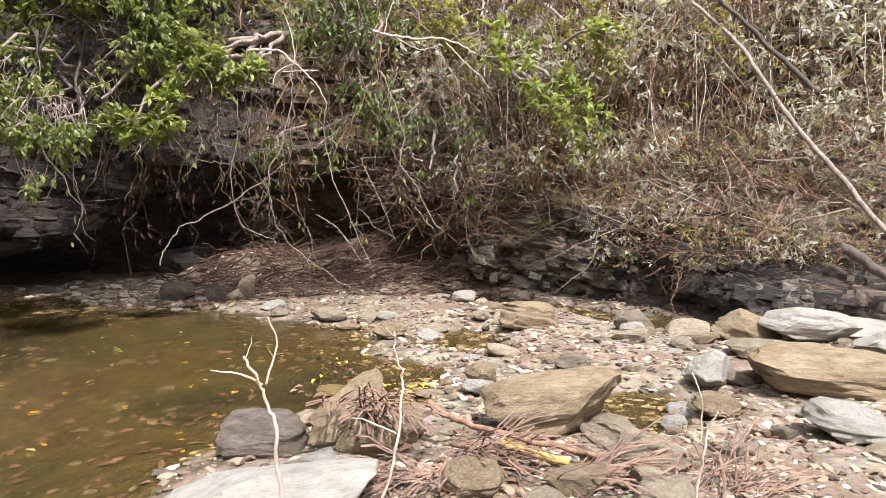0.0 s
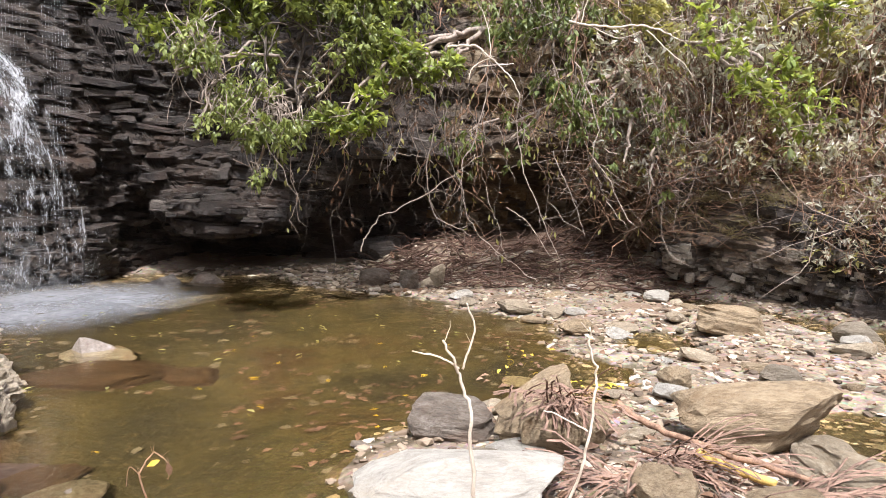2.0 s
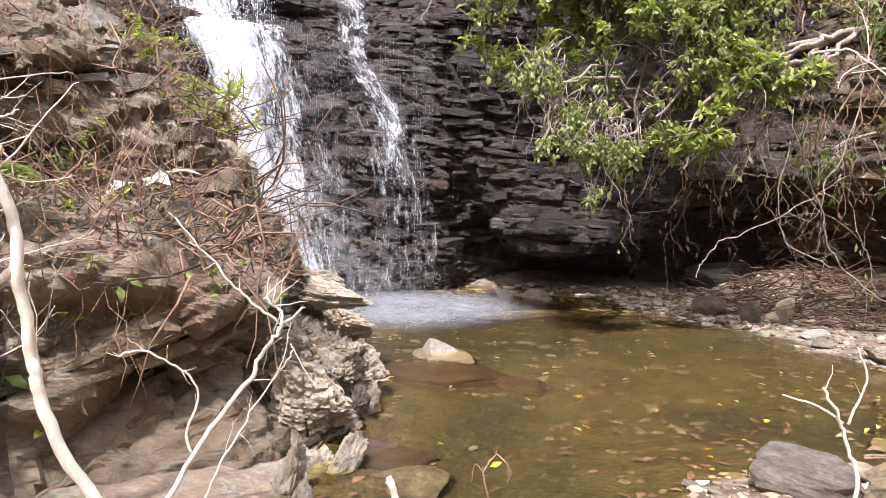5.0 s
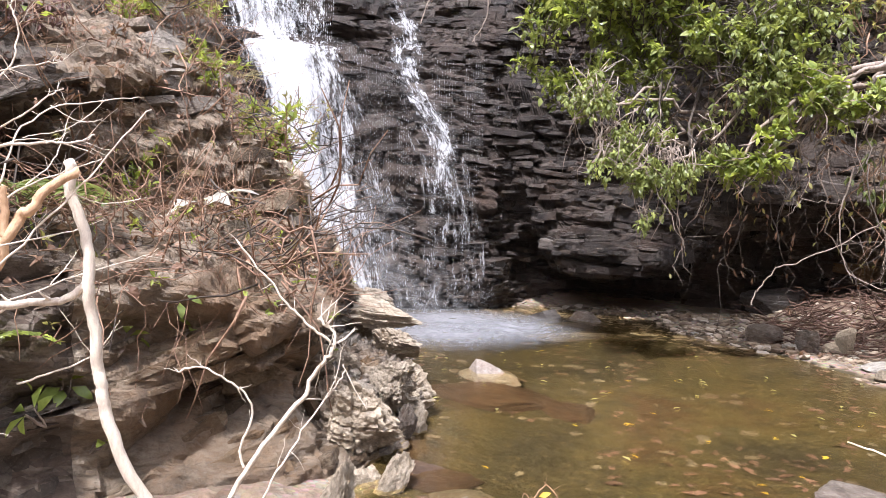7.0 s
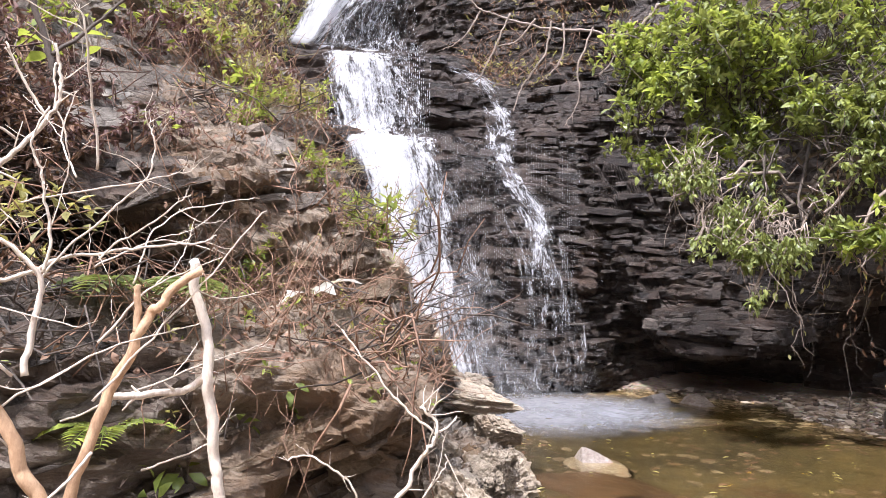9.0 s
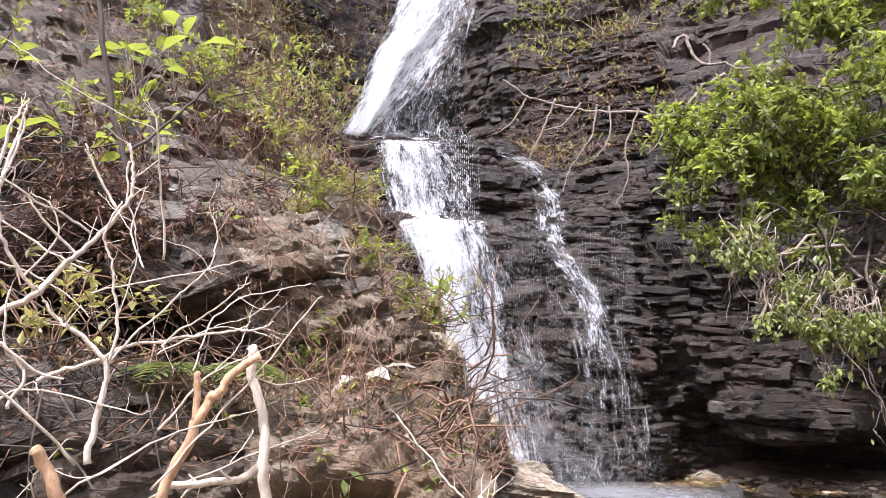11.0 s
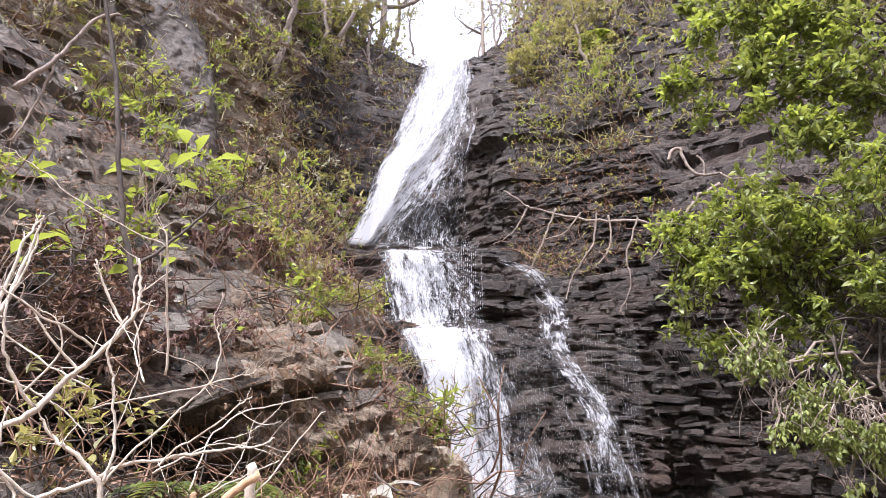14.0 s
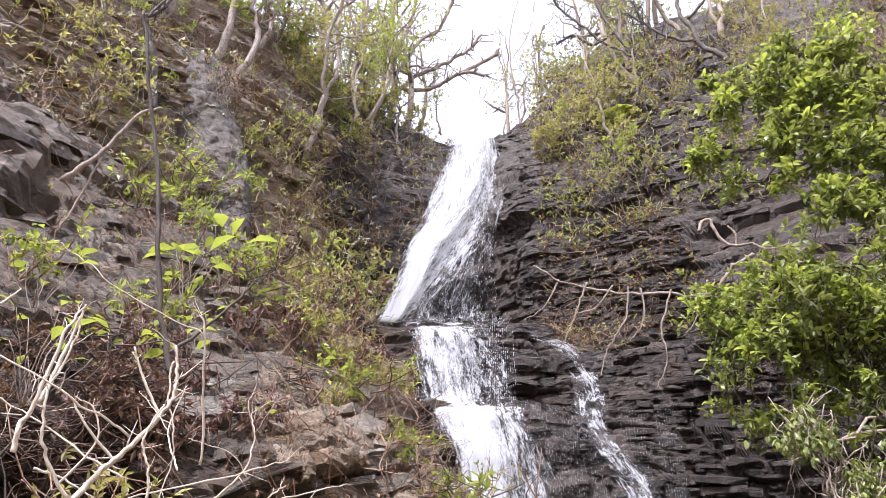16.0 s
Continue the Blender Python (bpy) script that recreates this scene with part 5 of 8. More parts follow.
for x, y, z in zip(*shore_spots(300, rng)):
    s = 0.1 + 0.3 * rng.random() ** 2.2
    ob = new("stone", shapes[rng.integers(len(shapes))])
    ob.matrix_basis = pose(x, y, z - 0.02, rng.uniform(-14, 14), rng.uniform(-14, 14), rng.uniform(0, 360)) @ Matrix.Diagonal((s, s * rng.uniform(0.5, 0.85), s * rng.uniform(0.2, 0.45), 1))
    tagged(ob, "grey-tan water-worn stone on the gravel shore", "stone", "shore stones")


def pebbles(name, count, low, high, material, seed, label, spots):
    rng = np.random.default_rng(seed)
    x, y, z = spots(count, rng)
    protos = []
    for k in range(6):
        me = stone_mesh("pebble_shape", 300 + k, material, 3, detail=1, square=0.7)
        v = np.empty(len(me.vertices) * 3, np.float32)
        me.vertices.foreach_get("co", v)
        f = np.array([p.vertices[:] for p in me.polygons])
        protos.append((v.reshape(-1, 3), f))
        bpy.data.meshes.remove(me)
    vs, fs, n = [], [], 0
    for k in range(len(x)):
        v, f = protos[k % 6]
        s = low + (high - low) * rng.random() ** 2
        a = rng.uniform(0, 6.28)
        w = v * np.array([s, s * rng.uniform(0.45, 0.9), s * rng.uniform(0.18, 0.45)])
        w = np.stack([w[:, 0] * math.cos(a) - w[:, 1] * math.sin(a), w[:, 0] * math.sin(a) + w[:, 1] * math.cos(a), w[:, 2] + w[:, 0] * rng.uniform(-0.3, 0.3)], 1)
        vs.append(w + [x[k], y[k], z[k] - 0.1 * s])
        fs.append(f + n)
        n += len(v)
    ob = new(name, mesh_from(name, np.concatenate(vs), np.concatenate(fs), material, False))
    return tagged(ob, label, "pebbles", kind="stuff")


def pebble_mat():
    n = Nodes("mixed_pebbles")
    info = n.add("ShaderNodeNewGeometry")
    color = n.ramp(info.outputs["Random Per Island"], [(0.0, (0.05, 0.036, 0.025)), (0.3, (0.17, 0.122, 0.08)), (0.6, (0.3, 0.235, 0.165)), (0.85, (0.41, 0.345, 0.26)), (1.0, (0.54, 0.48, 0.4))])
    f = n.noise(n.coords(), 40, 6, 0.7)
    color = n.mix(n.grey(f, 0.35, 0.75), color, n.mix(0.4, color, (0.2, 0.14, 0.09)))
    return n.done(n.surface(color, 0.75, n.bump(f, 0.5, 0.01)))


PEBBLE = pebble_mat()
pebbles("pebbles", 10500, 0.022, 0.12, PEBBLE, 31, "small grey, tan and pinkish pebbles on the shore", shore_spots)


def far_spots(count, rng):
    a, d = rng.uniform(14, 44, count * 3), rng.uniform(9.8, 13.6, count * 3)
    p = polar(a, d)
    x, y = p[:, 0], p[:, 1]
    z = ground_z(x, y)
    keep = (inside_distance(x, y, POOL) < 0.9) & (z > -0.25)
    return x[keep][:count], y[keep][:count], z[keep][:count]


def near_spots(count, rng):
    x, y = rng.uniform(-0.6, 4.2, count * 2), rng.uniform(2.5, 5.2, count * 2)
    z = ground_z(x, y)
    return x[:count], y[:count], z[:count]


pebbles("pebbles", 1300, 0.05, 0.22, PEBBLE, 34, "dull flat stones along the pool's far edge", far_spots)
pebbles("pebbles", 2600, 0.02, 0.09, PEBBLE, 35, "small broken pebbles on the near shore", near_spots)


def bed_spots(count, rng):
    x, y = rng.uniform(-9, 0, count * 4), rng.uniform(1.9, 11, count * 4)
    z = ground_z(x, y)
    keep = (inside_distance(x, y, POOL) > 0.0) & (rng.uniform(size=len(x)) < 0.25 + 0.75 * (fbm(np.stack([x, y, 0 * x], 1) * 0.8, 3, 63) > 0.05))
    return x[keep][:count], y[keep][:count], z[keep][:count]


pebbles("pool_stones", 480, 0.03, 0.2, ROCK_BROWN, 33, "scattered stones on the silty pool bed", bed_spots)


# ---- plants: tools ----
def branching(name, label, category, material, r0, r1, *lines, group=""):
    """A bare limb: a stem and its side twigs, through the given places, crooked in between."""
    ob = thing(name, label, category, group)
    for k, line in enumerate(lines):
        rng = np.random.default_rng(len(line) * 31 + k + int(abs(line[0][0]) * 100))
        pts = spline(line, 7 * len(line))
        size = np.linalg.norm(pts[-1] - pts[0])
        kink = np.cumsum(rng.normal(0, 1, pts.shape), axis=0)
        kink -= kink[0] + (kink[-1] - kink[0]) * np.linspace(0, 1, len(pts))[:, None]
        pts = pts + kink * min(0.006 * size, 0.006 if np.hypot(*pts[0][:2]) < 5 or name == "fallen_trunk" else 0.03)
        s = Soup()
        a, b = (r0, r1) if k == 0 else ((r0 + r1) * 0.36, r1 * 0.7)
        s.tube(pts, a, b, 8 if r0 > 0.015 else 6, 0.045, rng)
        if r0 < 0.02 or k:
            for _ in range((3 + len(pts) // 6) * (5 if name == "bare_tree" else 1) if name != "dead_sapling" else 1):
                q = pts[rng.integers(len(pts) // 3, len(pts))]
                way = unit(rng.normal(size=3) + unit(pts[-1] - pts[0]) * 0.8)
                s.tube(wander(q, q + way * size * rng.uniform(0.06, 0.2), 5, 0.08, rng), b * 0.6, b * 0.2, 4)
        part("stem" if k == 0 else "twig", s.mesh(name, material), ob)
    return ob


def rosettes(s, tips, ways, rng, leaf_size, count, droop=0.0, narrow=0.42, simple=False):
    """Leaves set round the ends of twigs."""
    n = len(tips)
    k = count
    way = np.repeat(unit(ways), k, axis=0)
    base = np.repeat(tips, k, axis=0) - way * rng.uniform(0, 0.9, (n * k, 1)) * leaf_size
    out = unit(way * rng.uniform(0.1, 0.9, (n * k, 1)) + rng.normal(0, 0.75, (n * k, 3)) + np.array([0, 0, 0.25 - droop * 1.2]))
    face = unit(np.array([0, 0, 1.0]) + rng.normal(0, 0.45, (n * k, 3)))
    size = leaf_size * rng.uniform(0.55, 1.15, n * k)
    s.leaves(base, out, face, size, size * narrow * rng.uniform(0.8, 1.15, n * k), 0.18, simple)


def bush(name, label, blobs, material, twigs, leaf_size, anchor, droop=0.1, category="shrub", gap=-0.05, per=8):
    """A shrub hanging from its anchor: limbs, many twigs and leaf tufts with gaps between."""
    rng = np.random.default_rng(int(twigs + 1000 * leaf_size))
    ob = thing(name, label, category)
    blobs = np.asarray(blobs)
    share = blobs[:, 3] ** 2 / (blobs[:, 3] ** 2).sum()
    pick = rng.choice(len(blobs), twigs * 2, p=share)
    way = unit(rng.normal(size=(twigs * 2, 3)))
    r = rng.uniform(0.25, 1.0, (twigs * 2, 1)) ** 0.55 * rng.uniform(0.65, 1.5, (twigs * 2, 1))
    tip = blobs[pick, :3] + way * r * blobs[pick, 3:4] * np.array([1, 0.8, 1])
    keep = fbm(tip * 1.5, 3, 91) > gap
    tip, way, pick = tip[keep][:twigs], way[keep][:twigs], pick[keep][:twigs]
    way = unit(way * 0.6 + np.array([0, 0, 0.45 - droop * 1.6]) + rng.normal(0, 0.35, way.shape))
    wood, green = Soup(), Soup()
    anchor = np.asarray(anchor)
    for b in blobs:
        wood.tube(wander(anchor, b[:3], 14, 0.09, rng, -0.04), 0.045, 0.015, 6)
    for q, d, k in zip(tip[::2], way[::2], pick[::2]):
        start = q - d * rng.uniform(0.25, 0.5) + rng.normal(0, 0.05, 3)
        wood.tube(wander(start, q, 4, 0.1, rng), 0.008, 0.003, 3)
    for q, d, k in zip(tip[::9], way[::9], pick[::9]):
        wood.tube(wander(blobs[k, :3] + rng.normal(0, 0.1, 3), q - d * 0.3, 7, 0.12, rng), 0.014, 0.006, 4)
    for q in tip[::34]:
        wood.tube(wander(q, q + np.array([rng.normal(0, 0.25), rng.normal(0, 0.2), -rng.uniform(0.3, 1.1)]), 8, 0.12, rng), 0.006, 0.003, 3)
    # bright shrubs: half the tufts take a darker green, lit and unlit by colour
    dull = rng.uniform(size=len(tip)) < (0.5 if material == LEAF_BRIGHT else 0.0)
    rosettes(green, tip[~dull], way[~dull], rng, leaf_size, per, droop)
    if dull.any():
        shade = Soup()
        rosettes(shade, tip[dull], way[dull], rng, leaf_size, per, droop)
        tagged(part("foliage", shade.mesh("foliage", LEAF_MID, False), ob), kind="stuff")
    tagged(part("branchwork", wood.mesh("branchwork", BARK_DARK if twigs > 600 else BARK_GREY), ob), kind="stuff")
    tagged(part("foliage", green.mesh("foliage", material, False), ob), kind="stuff")
    return ob


def surface_spots(grid, nor, rows, cols, count, rng, low, high, flat=-1.0):
    """Random places on a cliff between two heights, at least so flat."""
    i, j = rng.integers(*rows, count * 8), rng.integers(*cols, count * 8)
    p, n = grid[i, j], nor[i, j]
    keep = (p[:, 2] > low) & (p[:, 2] < high) & (n[:, 2] > flat)
    return p[keep][:count], n[keep][:count]


def small_shrub(seed, label, material, leaf_size, height, stems, per, droop=0.2, wood=TWIG_RED, name="shrub"):
    """A loose low shrub of thin stems with leaf tufts."""
    rng = np.random.default_rng(seed)
    ob = thing(name, label, "shrub")
    w, g = Soup(), Soup()
    tips, ways = [], []
    for _ in range(stems):
        top = np.array([rng.normal(0, 0.35), rng.normal(0, 0.35), rng.uniform(0.45, 1.0)]) * height
        line = wander((rng.normal(0, 0.05), rng.normal(0, 0.05), -0.08), top, 9, 0.1, rng, -0.05)
        w.tube(line[::2], 0.009, 0.004, 3)
        for _ in range(4):
            q = line[rng.integers(3, 9)]
            e = q + np.array([rng.normal(0, 0.2), rng.normal(0, 0.2), rng.normal(0.05, 0.16)]) * height
            w.tube(wander(q, e, 3, 0.12, rng), 0.005, 0.002, 3)
            tips.append(e)
            ways.append(e - q)
        tips.append(top)
        ways.append(line[-1] - line[-3])
    if per:
        rosettes(g, np.array(tips), np.array(ways), rng, leaf_size, per, droop, simple=True)
        tagged(part("foliage", g.mesh("foliage", material, False), ob), kind="stuff")
    tagged(part("stemwork", w.mesh("stemwork", wood), ob), kind="stuff")
    return ob


def twig_tangle(seed, label, size, count, material, name="dead_brush"):
    rng = np.random.default_rng(seed)
    ob = thing(name, label, "brush")
    w = Soup()
    for _ in range(count):
        a = rng.normal(0, 0.4, 3) * size * np.array([1, 1, 0.5])
        b = a + unit(rng.normal(size=3) * np.array([1, 1, 0.7])) * size * rng.uniform(0.4, 1.2)
        w.tube(wander(a, b, 5, 0.12, rng, rng.uniform(-0.1, 0.15)), 0.007, 0.003, 3)
    tagged(part("brushwood", w.mesh("brushwood", material), ob), kind="stuff")
    return ob


def grass_tuft(seed, label, length, blades, material=GRASS, name="grass_tuft", spread=0.55):
    rng = np.random.default_rng(seed)
    ob = thing(name, label, "grass")
    g = Soup()
    for _ in range(blades):
        way = unit(np.array([rng.normal(0, spread), rng.normal(0, spread), 1.0]))
        size = length * rng.uniform(0.4, 1)
        base = np.array([rng.normal(0, 0.08), rng.normal(0, 0.08), -0.03])
        line = np.stack([base + way * size * t + np.array([way[0], way[1], -1.1]) * size * 0.5 * t * t for t in np.linspace(0, 1, 4)])
        g.tube(line, 0.004, 0.0012, 3)
    tagged(part("grass", g.mesh("grass", material), ob), kind="stuff")
    return ob


def fern(seed, label, length, fronds, material, name="fern"):
    """Fronds of paired leaflets arching from one foot."""
    rng = np.random.default_rng(seed)
    ob = thing(name, label, "fern")
    for k in range(fronds):
        a = 6.283 * k / fronds + rng.uniform(-0.4, 0.4)
        out = np.array([math.cos(a), math.sin(a), 0])
        t = np.linspace(0, 1, 18)[:, None]
        line = out * t * length * 0.8 + np.array([0, 0, 1.0]) * length * (0.75 * t - 0.7 * t * t)
        g = Soup()
        g.tube(line, 0.005, 0.0015, 4)
        tan = unit(np.gradient(line, axis=0))
        side = unit(np.cross(tan, np.array([0, 0, 1.0])))
        for sgn in (-1, 1):
            q = line[3:]
            size = length * 0.26 * np.sin(np.linspace(0.5, 2.9, len(q)))
            g.leaves(q, side[3:] * sgn + tan[3:] * 0.45, np.tile([0.0, 0, 1.0], (len(q), 1)) + rng.normal(0, 0.1, (len(q), 3)), size, size * 0.3 + 0.008, 0.1)
        part("frond", g.mesh("frond", material, False), ob)
    return ob


def broad_plant(seed, label, size, count, material, name="broadleaf_plant", height=0.4):
    """A small plant whose large leaves are each a part."""
    rng = np.random.default_rng(seed)
    ob = thing(name, label, "plant")
    w = Soup()
    for k in range(count):
        a = 2.4 * k + rng.uniform(-0.4, 0.4)
        top = np.array([math.cos(a) * 0.3, math.sin(a) * 0.3, rng.uniform(0.5, 1.1)]) * height
        w.tube(wander((0, 0, -0.05), top, 6, 0.06, rng), 0.006, 0.003, 4)
        g = Soup()
        g.leaves(top[None], np.array([[math.cos(a), math.sin(a), rng.uniform(-0.3, 0.5)]]), unit(rng.normal(0, 0.3, (1, 3)) + np.array([[0, 0, 1.0]])), size * rng.uniform(0.7, 1.15), size * rng.uniform(0.36, 0.5), 0.2)
        part("leaf", g.mesh("leaf", material, True), ob)
    part("stem", w.mesh("stem", BARK_GREY), ob)
    return ob


def tree(seed, label, height, radius, material, leaf_size, tufts, limbs=7, lean=(0, 0), wood=BARK_GREY, per=6):
    """A slim forest tree: a crooked tapering trunk, forked limbs and loose leaf tufts."""
    rng = np.random.default_rng(seed)
    ob = thing("tree", label, "tree")
    trunk = wander((0, 0, -0.6), (lean[0] * height, lean[1] * height, height), 16, 0.05, rng)
    s = Soup()
    s.tube(trunk, radius, radius * 0.25, 9, 0.06, rng)
    part("trunk", s.mesh("trunk", wood), ob)
    w, tips, ways = Soup(), [], []
    for k in range(limbs):
        q = trunk[rng.integers(6, 16)]
        a = rng.uniform(0, 6.283)
        e = q + np.array([math.cos(a), math.sin(a), rng.uniform(0.2, 1.1)]) * height * rng.uniform(0.15, 0.32)
        line = wander(q, e, 9, 0.12, rng)
        w.tube(line, radius * 0.36, radius * 0.12, 5)
        for _ in range(6):
            p = line[rng.integers(3, 9)]
            f = p + unit(rng.normal(size=3) + np.array([0, 0, 0.5])) * height * rng.uniform(0.06, 0.16)
            side = wander(p, f, 6, 0.13, rng)
            w.tube(side[[0, 2, 3, 5]], radius * 0.13, radius * 0.04, 3)
            for _ in range(3):
                g = side[rng.integers(2, 6)]
                h = g + unit(rng.normal(size=3) + np.array([0, 0, 0.3])) * height * rng.uniform(0.03, 0.08)
                w.tube(wander(g, h, 2, 0.1, rng), radius * 0.05, radius * 0.02, 3)
                tips.append(h)
                ways.append(h - g)
    tagged(part("limbwork", w.mesh("limbwork", wood), ob), kind="stuff")
    tips, ways = np.array(tips), np.array(ways)
    if tufts:
        k = rng.integers(0, len(tips), tufts)
        g = Soup()
        rosettes(g, tips[k] + rng.normal(0, 0.14, (tufts, 3)), ways[k], rng, leaf_size, per, 0.15, simple=True)
        tagged(part("crown", g.mesh("crown", material, False), ob), kind="stuff")
    return ob


def scatter(protos, spots, rng, low, high, group, tilt=14, normals=None):
    """Stands the prototypes at the first places and copies of them at the others."""
    for k, p in enumerate(spots):
        ob = protos[k % len(protos)]
        s = rng.uniform(low, high)
        m = pose(*p, rng.uniform(-tilt, tilt), rng.uniform(-tilt, tilt), rng.uniform(0, 360)) @ Matrix.Scale(s, 4)
        if k < len(protos):
            ob.matrix_basis = m
            ob["group"] = group
        else:
            copy_thing(ob, m).matrix_basis = m


def sighted(name, label, category, material, r0, r1, *lines, group=""):
    """A limb fitted to the camera's view, through places given by bearing, slope and distance from it."""
    return branching(name, label, category, material, r0, r1, *[[tuple(sight(*row)) for row in line] for line in lines], group=group)


# ---- bare limbs and sticks ----
branching("dead_sapling", "thin bleached forked sapling standing at the pool edge", "stick", BARK_PALE, 0.006, 0.003, [(-0.44, 1.74, 0.71), (-0.45, 1.74, 0.98), (-0.48, 1.74, 1.10), (-0.52, 1.72, 1.18)], [(-0.48, 1.74, 1.10), (-0.52, 1.72, 1.13), (-0.60, 1.70, 1.15)], [(-0.47, 1.74, 1.10), (-0.44, 1.75, 1.20), (-0.46, 1.74, 1.28)], group="bare saplings")
branching("dead_sapling", "thin crooked bleached stem rising from dry fronds", "stick", BARK_PALE, 0.006, 0.003, [(-0.27, 2.29, 0.44), (-0.19, 2.29, 0.65), (-0.15, 2.30, 0.90), (-0.16, 2.30, 1.02), (-0.17, 2.29, 1.12)], [(-0.17, 2.29, 0.76), (-0.27, 2.28, 0.81), (-0.32, 2.28, 0.82)], group="bare saplings")
branching("dead_sapling", "thin forked grey stem with dry grass round it", "stick", BARK_PALE, 0.006, 0.003, [(0.88, 2.34, 0.39), (0.90, 2.33, 0.60), (0.92, 2.33, 0.75), (0.96, 2.31, 0.82)], [(0.91, 2.33, 0.69), (0.91, 2.33, 0.85), (0.88, 2.34, 0.95)], [(0.92, 2.33, 0.75), (1.03, 2.28, 0.79)], group="bare saplings")
branching("cut_stake", "short pale broken stake at the water edge", "stick", BARK_PALE, 0.017, 0.013, [(-2.07, 1.87, 0.20), (-2.09, 1.85, 0.38), (-2.11, 1.83, 0.47)], group="")
branching("dead_limb", "thick bleached bare limb leaning against the buttress", "branch", BARK_PALE, 0.028, 0.022, [(-3.19, 1.10, 0.24), (-3.25, 0.92, 0.70), (-3.26, 0.88, 0.96), (-3.27, 0.84, 1.24), (-3.29, 0.78, 1.58), (-3.30, 0.75, 1.83)], [(-3.28, 0.84, 1.33), (-3.30, 0.74, 1.24), (-3.34, 0.58, 1.23), (-3.36, 0.43, 1.23)], group="")
branching("dead_limb", "tan peeled forked limb leaning on the buttress", "branch", BARK_TAN, 0.027, 0.019, [(-3.29, 0.19, 0.46), (-3.28, 0.27, 0.80), (-3.27, 0.39, 1.20), (-3.25, 0.51, 1.51), (-3.22, 0.63, 1.68), (-3.19, 0.76, 1.79)], [(-3.25, 0.51, 1.51), (-3.25, 0.51, 1.63), (-3.25, 0.50, 1.71)], group="")
branching("dead_limb", "tan peeled limb at the foot of the buttress", "branch", BARK_TAN, 0.03, 0.022, [(-2.98, 0.30, 0.67), (-2.99, 0.15, 0.93), (-3.00, 0.07, 1.12), (-3.00, -0.08, 1.43)], group="")
branching("dead_branch", "bleached forked branch hanging out over the pool", "branch", BARK_PALE, 0.015, 0.006, [(-3.24, 1.35, 0.05), (-3.17, 1.50, 0.37), (-3.05, 1.72, 0.70), (-2.99, 1.83, 0.92), (-2.96, 1.87, 1.00), (-2.97, 1.86, 1.07), (-3.00, 1.81, 1.12)], [(-2.96, 1.87, 0.99), (-2.92, 1.93, 1.03), (-2.90, 1.96, 1.07)], [(-2.97, 1.87, 0.99), (-3.04, 1.75, 1.13), (-3.11, 1.63, 1.28), (-3.20, 1.46, 1.51)], [(-3.17, 1.51, 0.38), (-3.18, 1.50, 0.49), (-3.16, 1.54, 0.66), (-3.19, 1.48, 0.79), (-3.24, 1.36, 0.87), (-3.29, 1.23, 0.87)], group="")
branching("dead_branch", "thin bleached branch hanging out over the pool", "branch", BARK_PALE, 0.006, 0.003, [(-3.08, 1.47, 0.09), (-3.01, 1.61, 0.40), (-2.91, 1.76, 0.69), (-2.84, 1.87, 0.88)], [(-2.91, 1.76, 0.69), (-2.87, 1.83, 0.82), (-2.85, 1.86, 1.00)], [(-2.85, 1.86, 0.91), (-2.79, 1.95, 0.71), (-2.78, 1.96, 0.72)], group="")
branching("dead_branch", "crooked bleached branch with many bare twigs", "branch", BARK_PALE, 0.015, 0.006, [(-3.30, -0.29, 1.90), (-3.31, -0.14, 2.04), (-3.31, -0.01, 2.20), (-3.30, 0.14, 2.40), (-3.30, 0.17, 2.53), (-3.30, 0.15, 2.72)], [(-3.31, -0.01, 2.20), (-3.31, -0.13, 2.32), (-3.31, -0.21, 2.43)], [(-3.31, -0.14, 2.04), (-3.30, -0.26, 2.21), (-3.30, -0.31, 2.40), (-3.30, -0.28, 2.65), (-3.30, -0.26, 2.80)], [(-3.30, 0.14, 2.39), (-3.31, 0.05, 2.54), (-3.31, -0.02, 2.69)], group="")
branching("dead_branch", "long pale bare branch reaching across the buttress", "branch", BARK_PALE, 0.011, 0.004, [(-3.51, -0.10, 1.67), (-3.50, 0.08, 1.71), (-3.48, 0.38, 1.83), (-3.44, 0.59, 1.90), (-3.41, 0.74, 1.92), (-3.37, 0.87, 1.96)], [(-3.48, 0.38, 1.83), (-3.46, 0.52, 1.96), (-3.42, 0.68, 2.10), (-3.40, 0.75, 2.15)], [(-3.50, 0.16, 1.73), (-3.48, 0.39, 2.03), (-3.45, 0.52, 2.20), (-3.44, 0.58, 2.37), (-3.45, 0.54, 2.54)], group="")
branching("dead_branch", "crooked bleached branch with many bare twigs", "branch", BARK_PALE, 0.014, 0.005, [(-3.10, 0.10, 1.36), (-3.10, 0.13, 1.56), (-3.10, 0.14, 1.72), (-3.11, 0.04, 1.85), (-3.11, -0.04, 1.91), (-3.11, -0.11, 1.97)], [(-3.10, 0.14, 1.75), (-3.10, 0.16, 1.92), (-3.10, 0.14, 2.10), (-3.10, 0.08, 2.25), (-3.10, 0.13, 2.40)], [(-3.11, -0.18, 1.57), (-3.11, -0.14, 1.69), (-3.11, -0.21, 1.81), (-3.10, -0.22, 2.01)], [(-3.10, -0.23, 1.81), (-3.11, -0.11, 1.71), (-3.11, -0.01, 1.68)], group="")
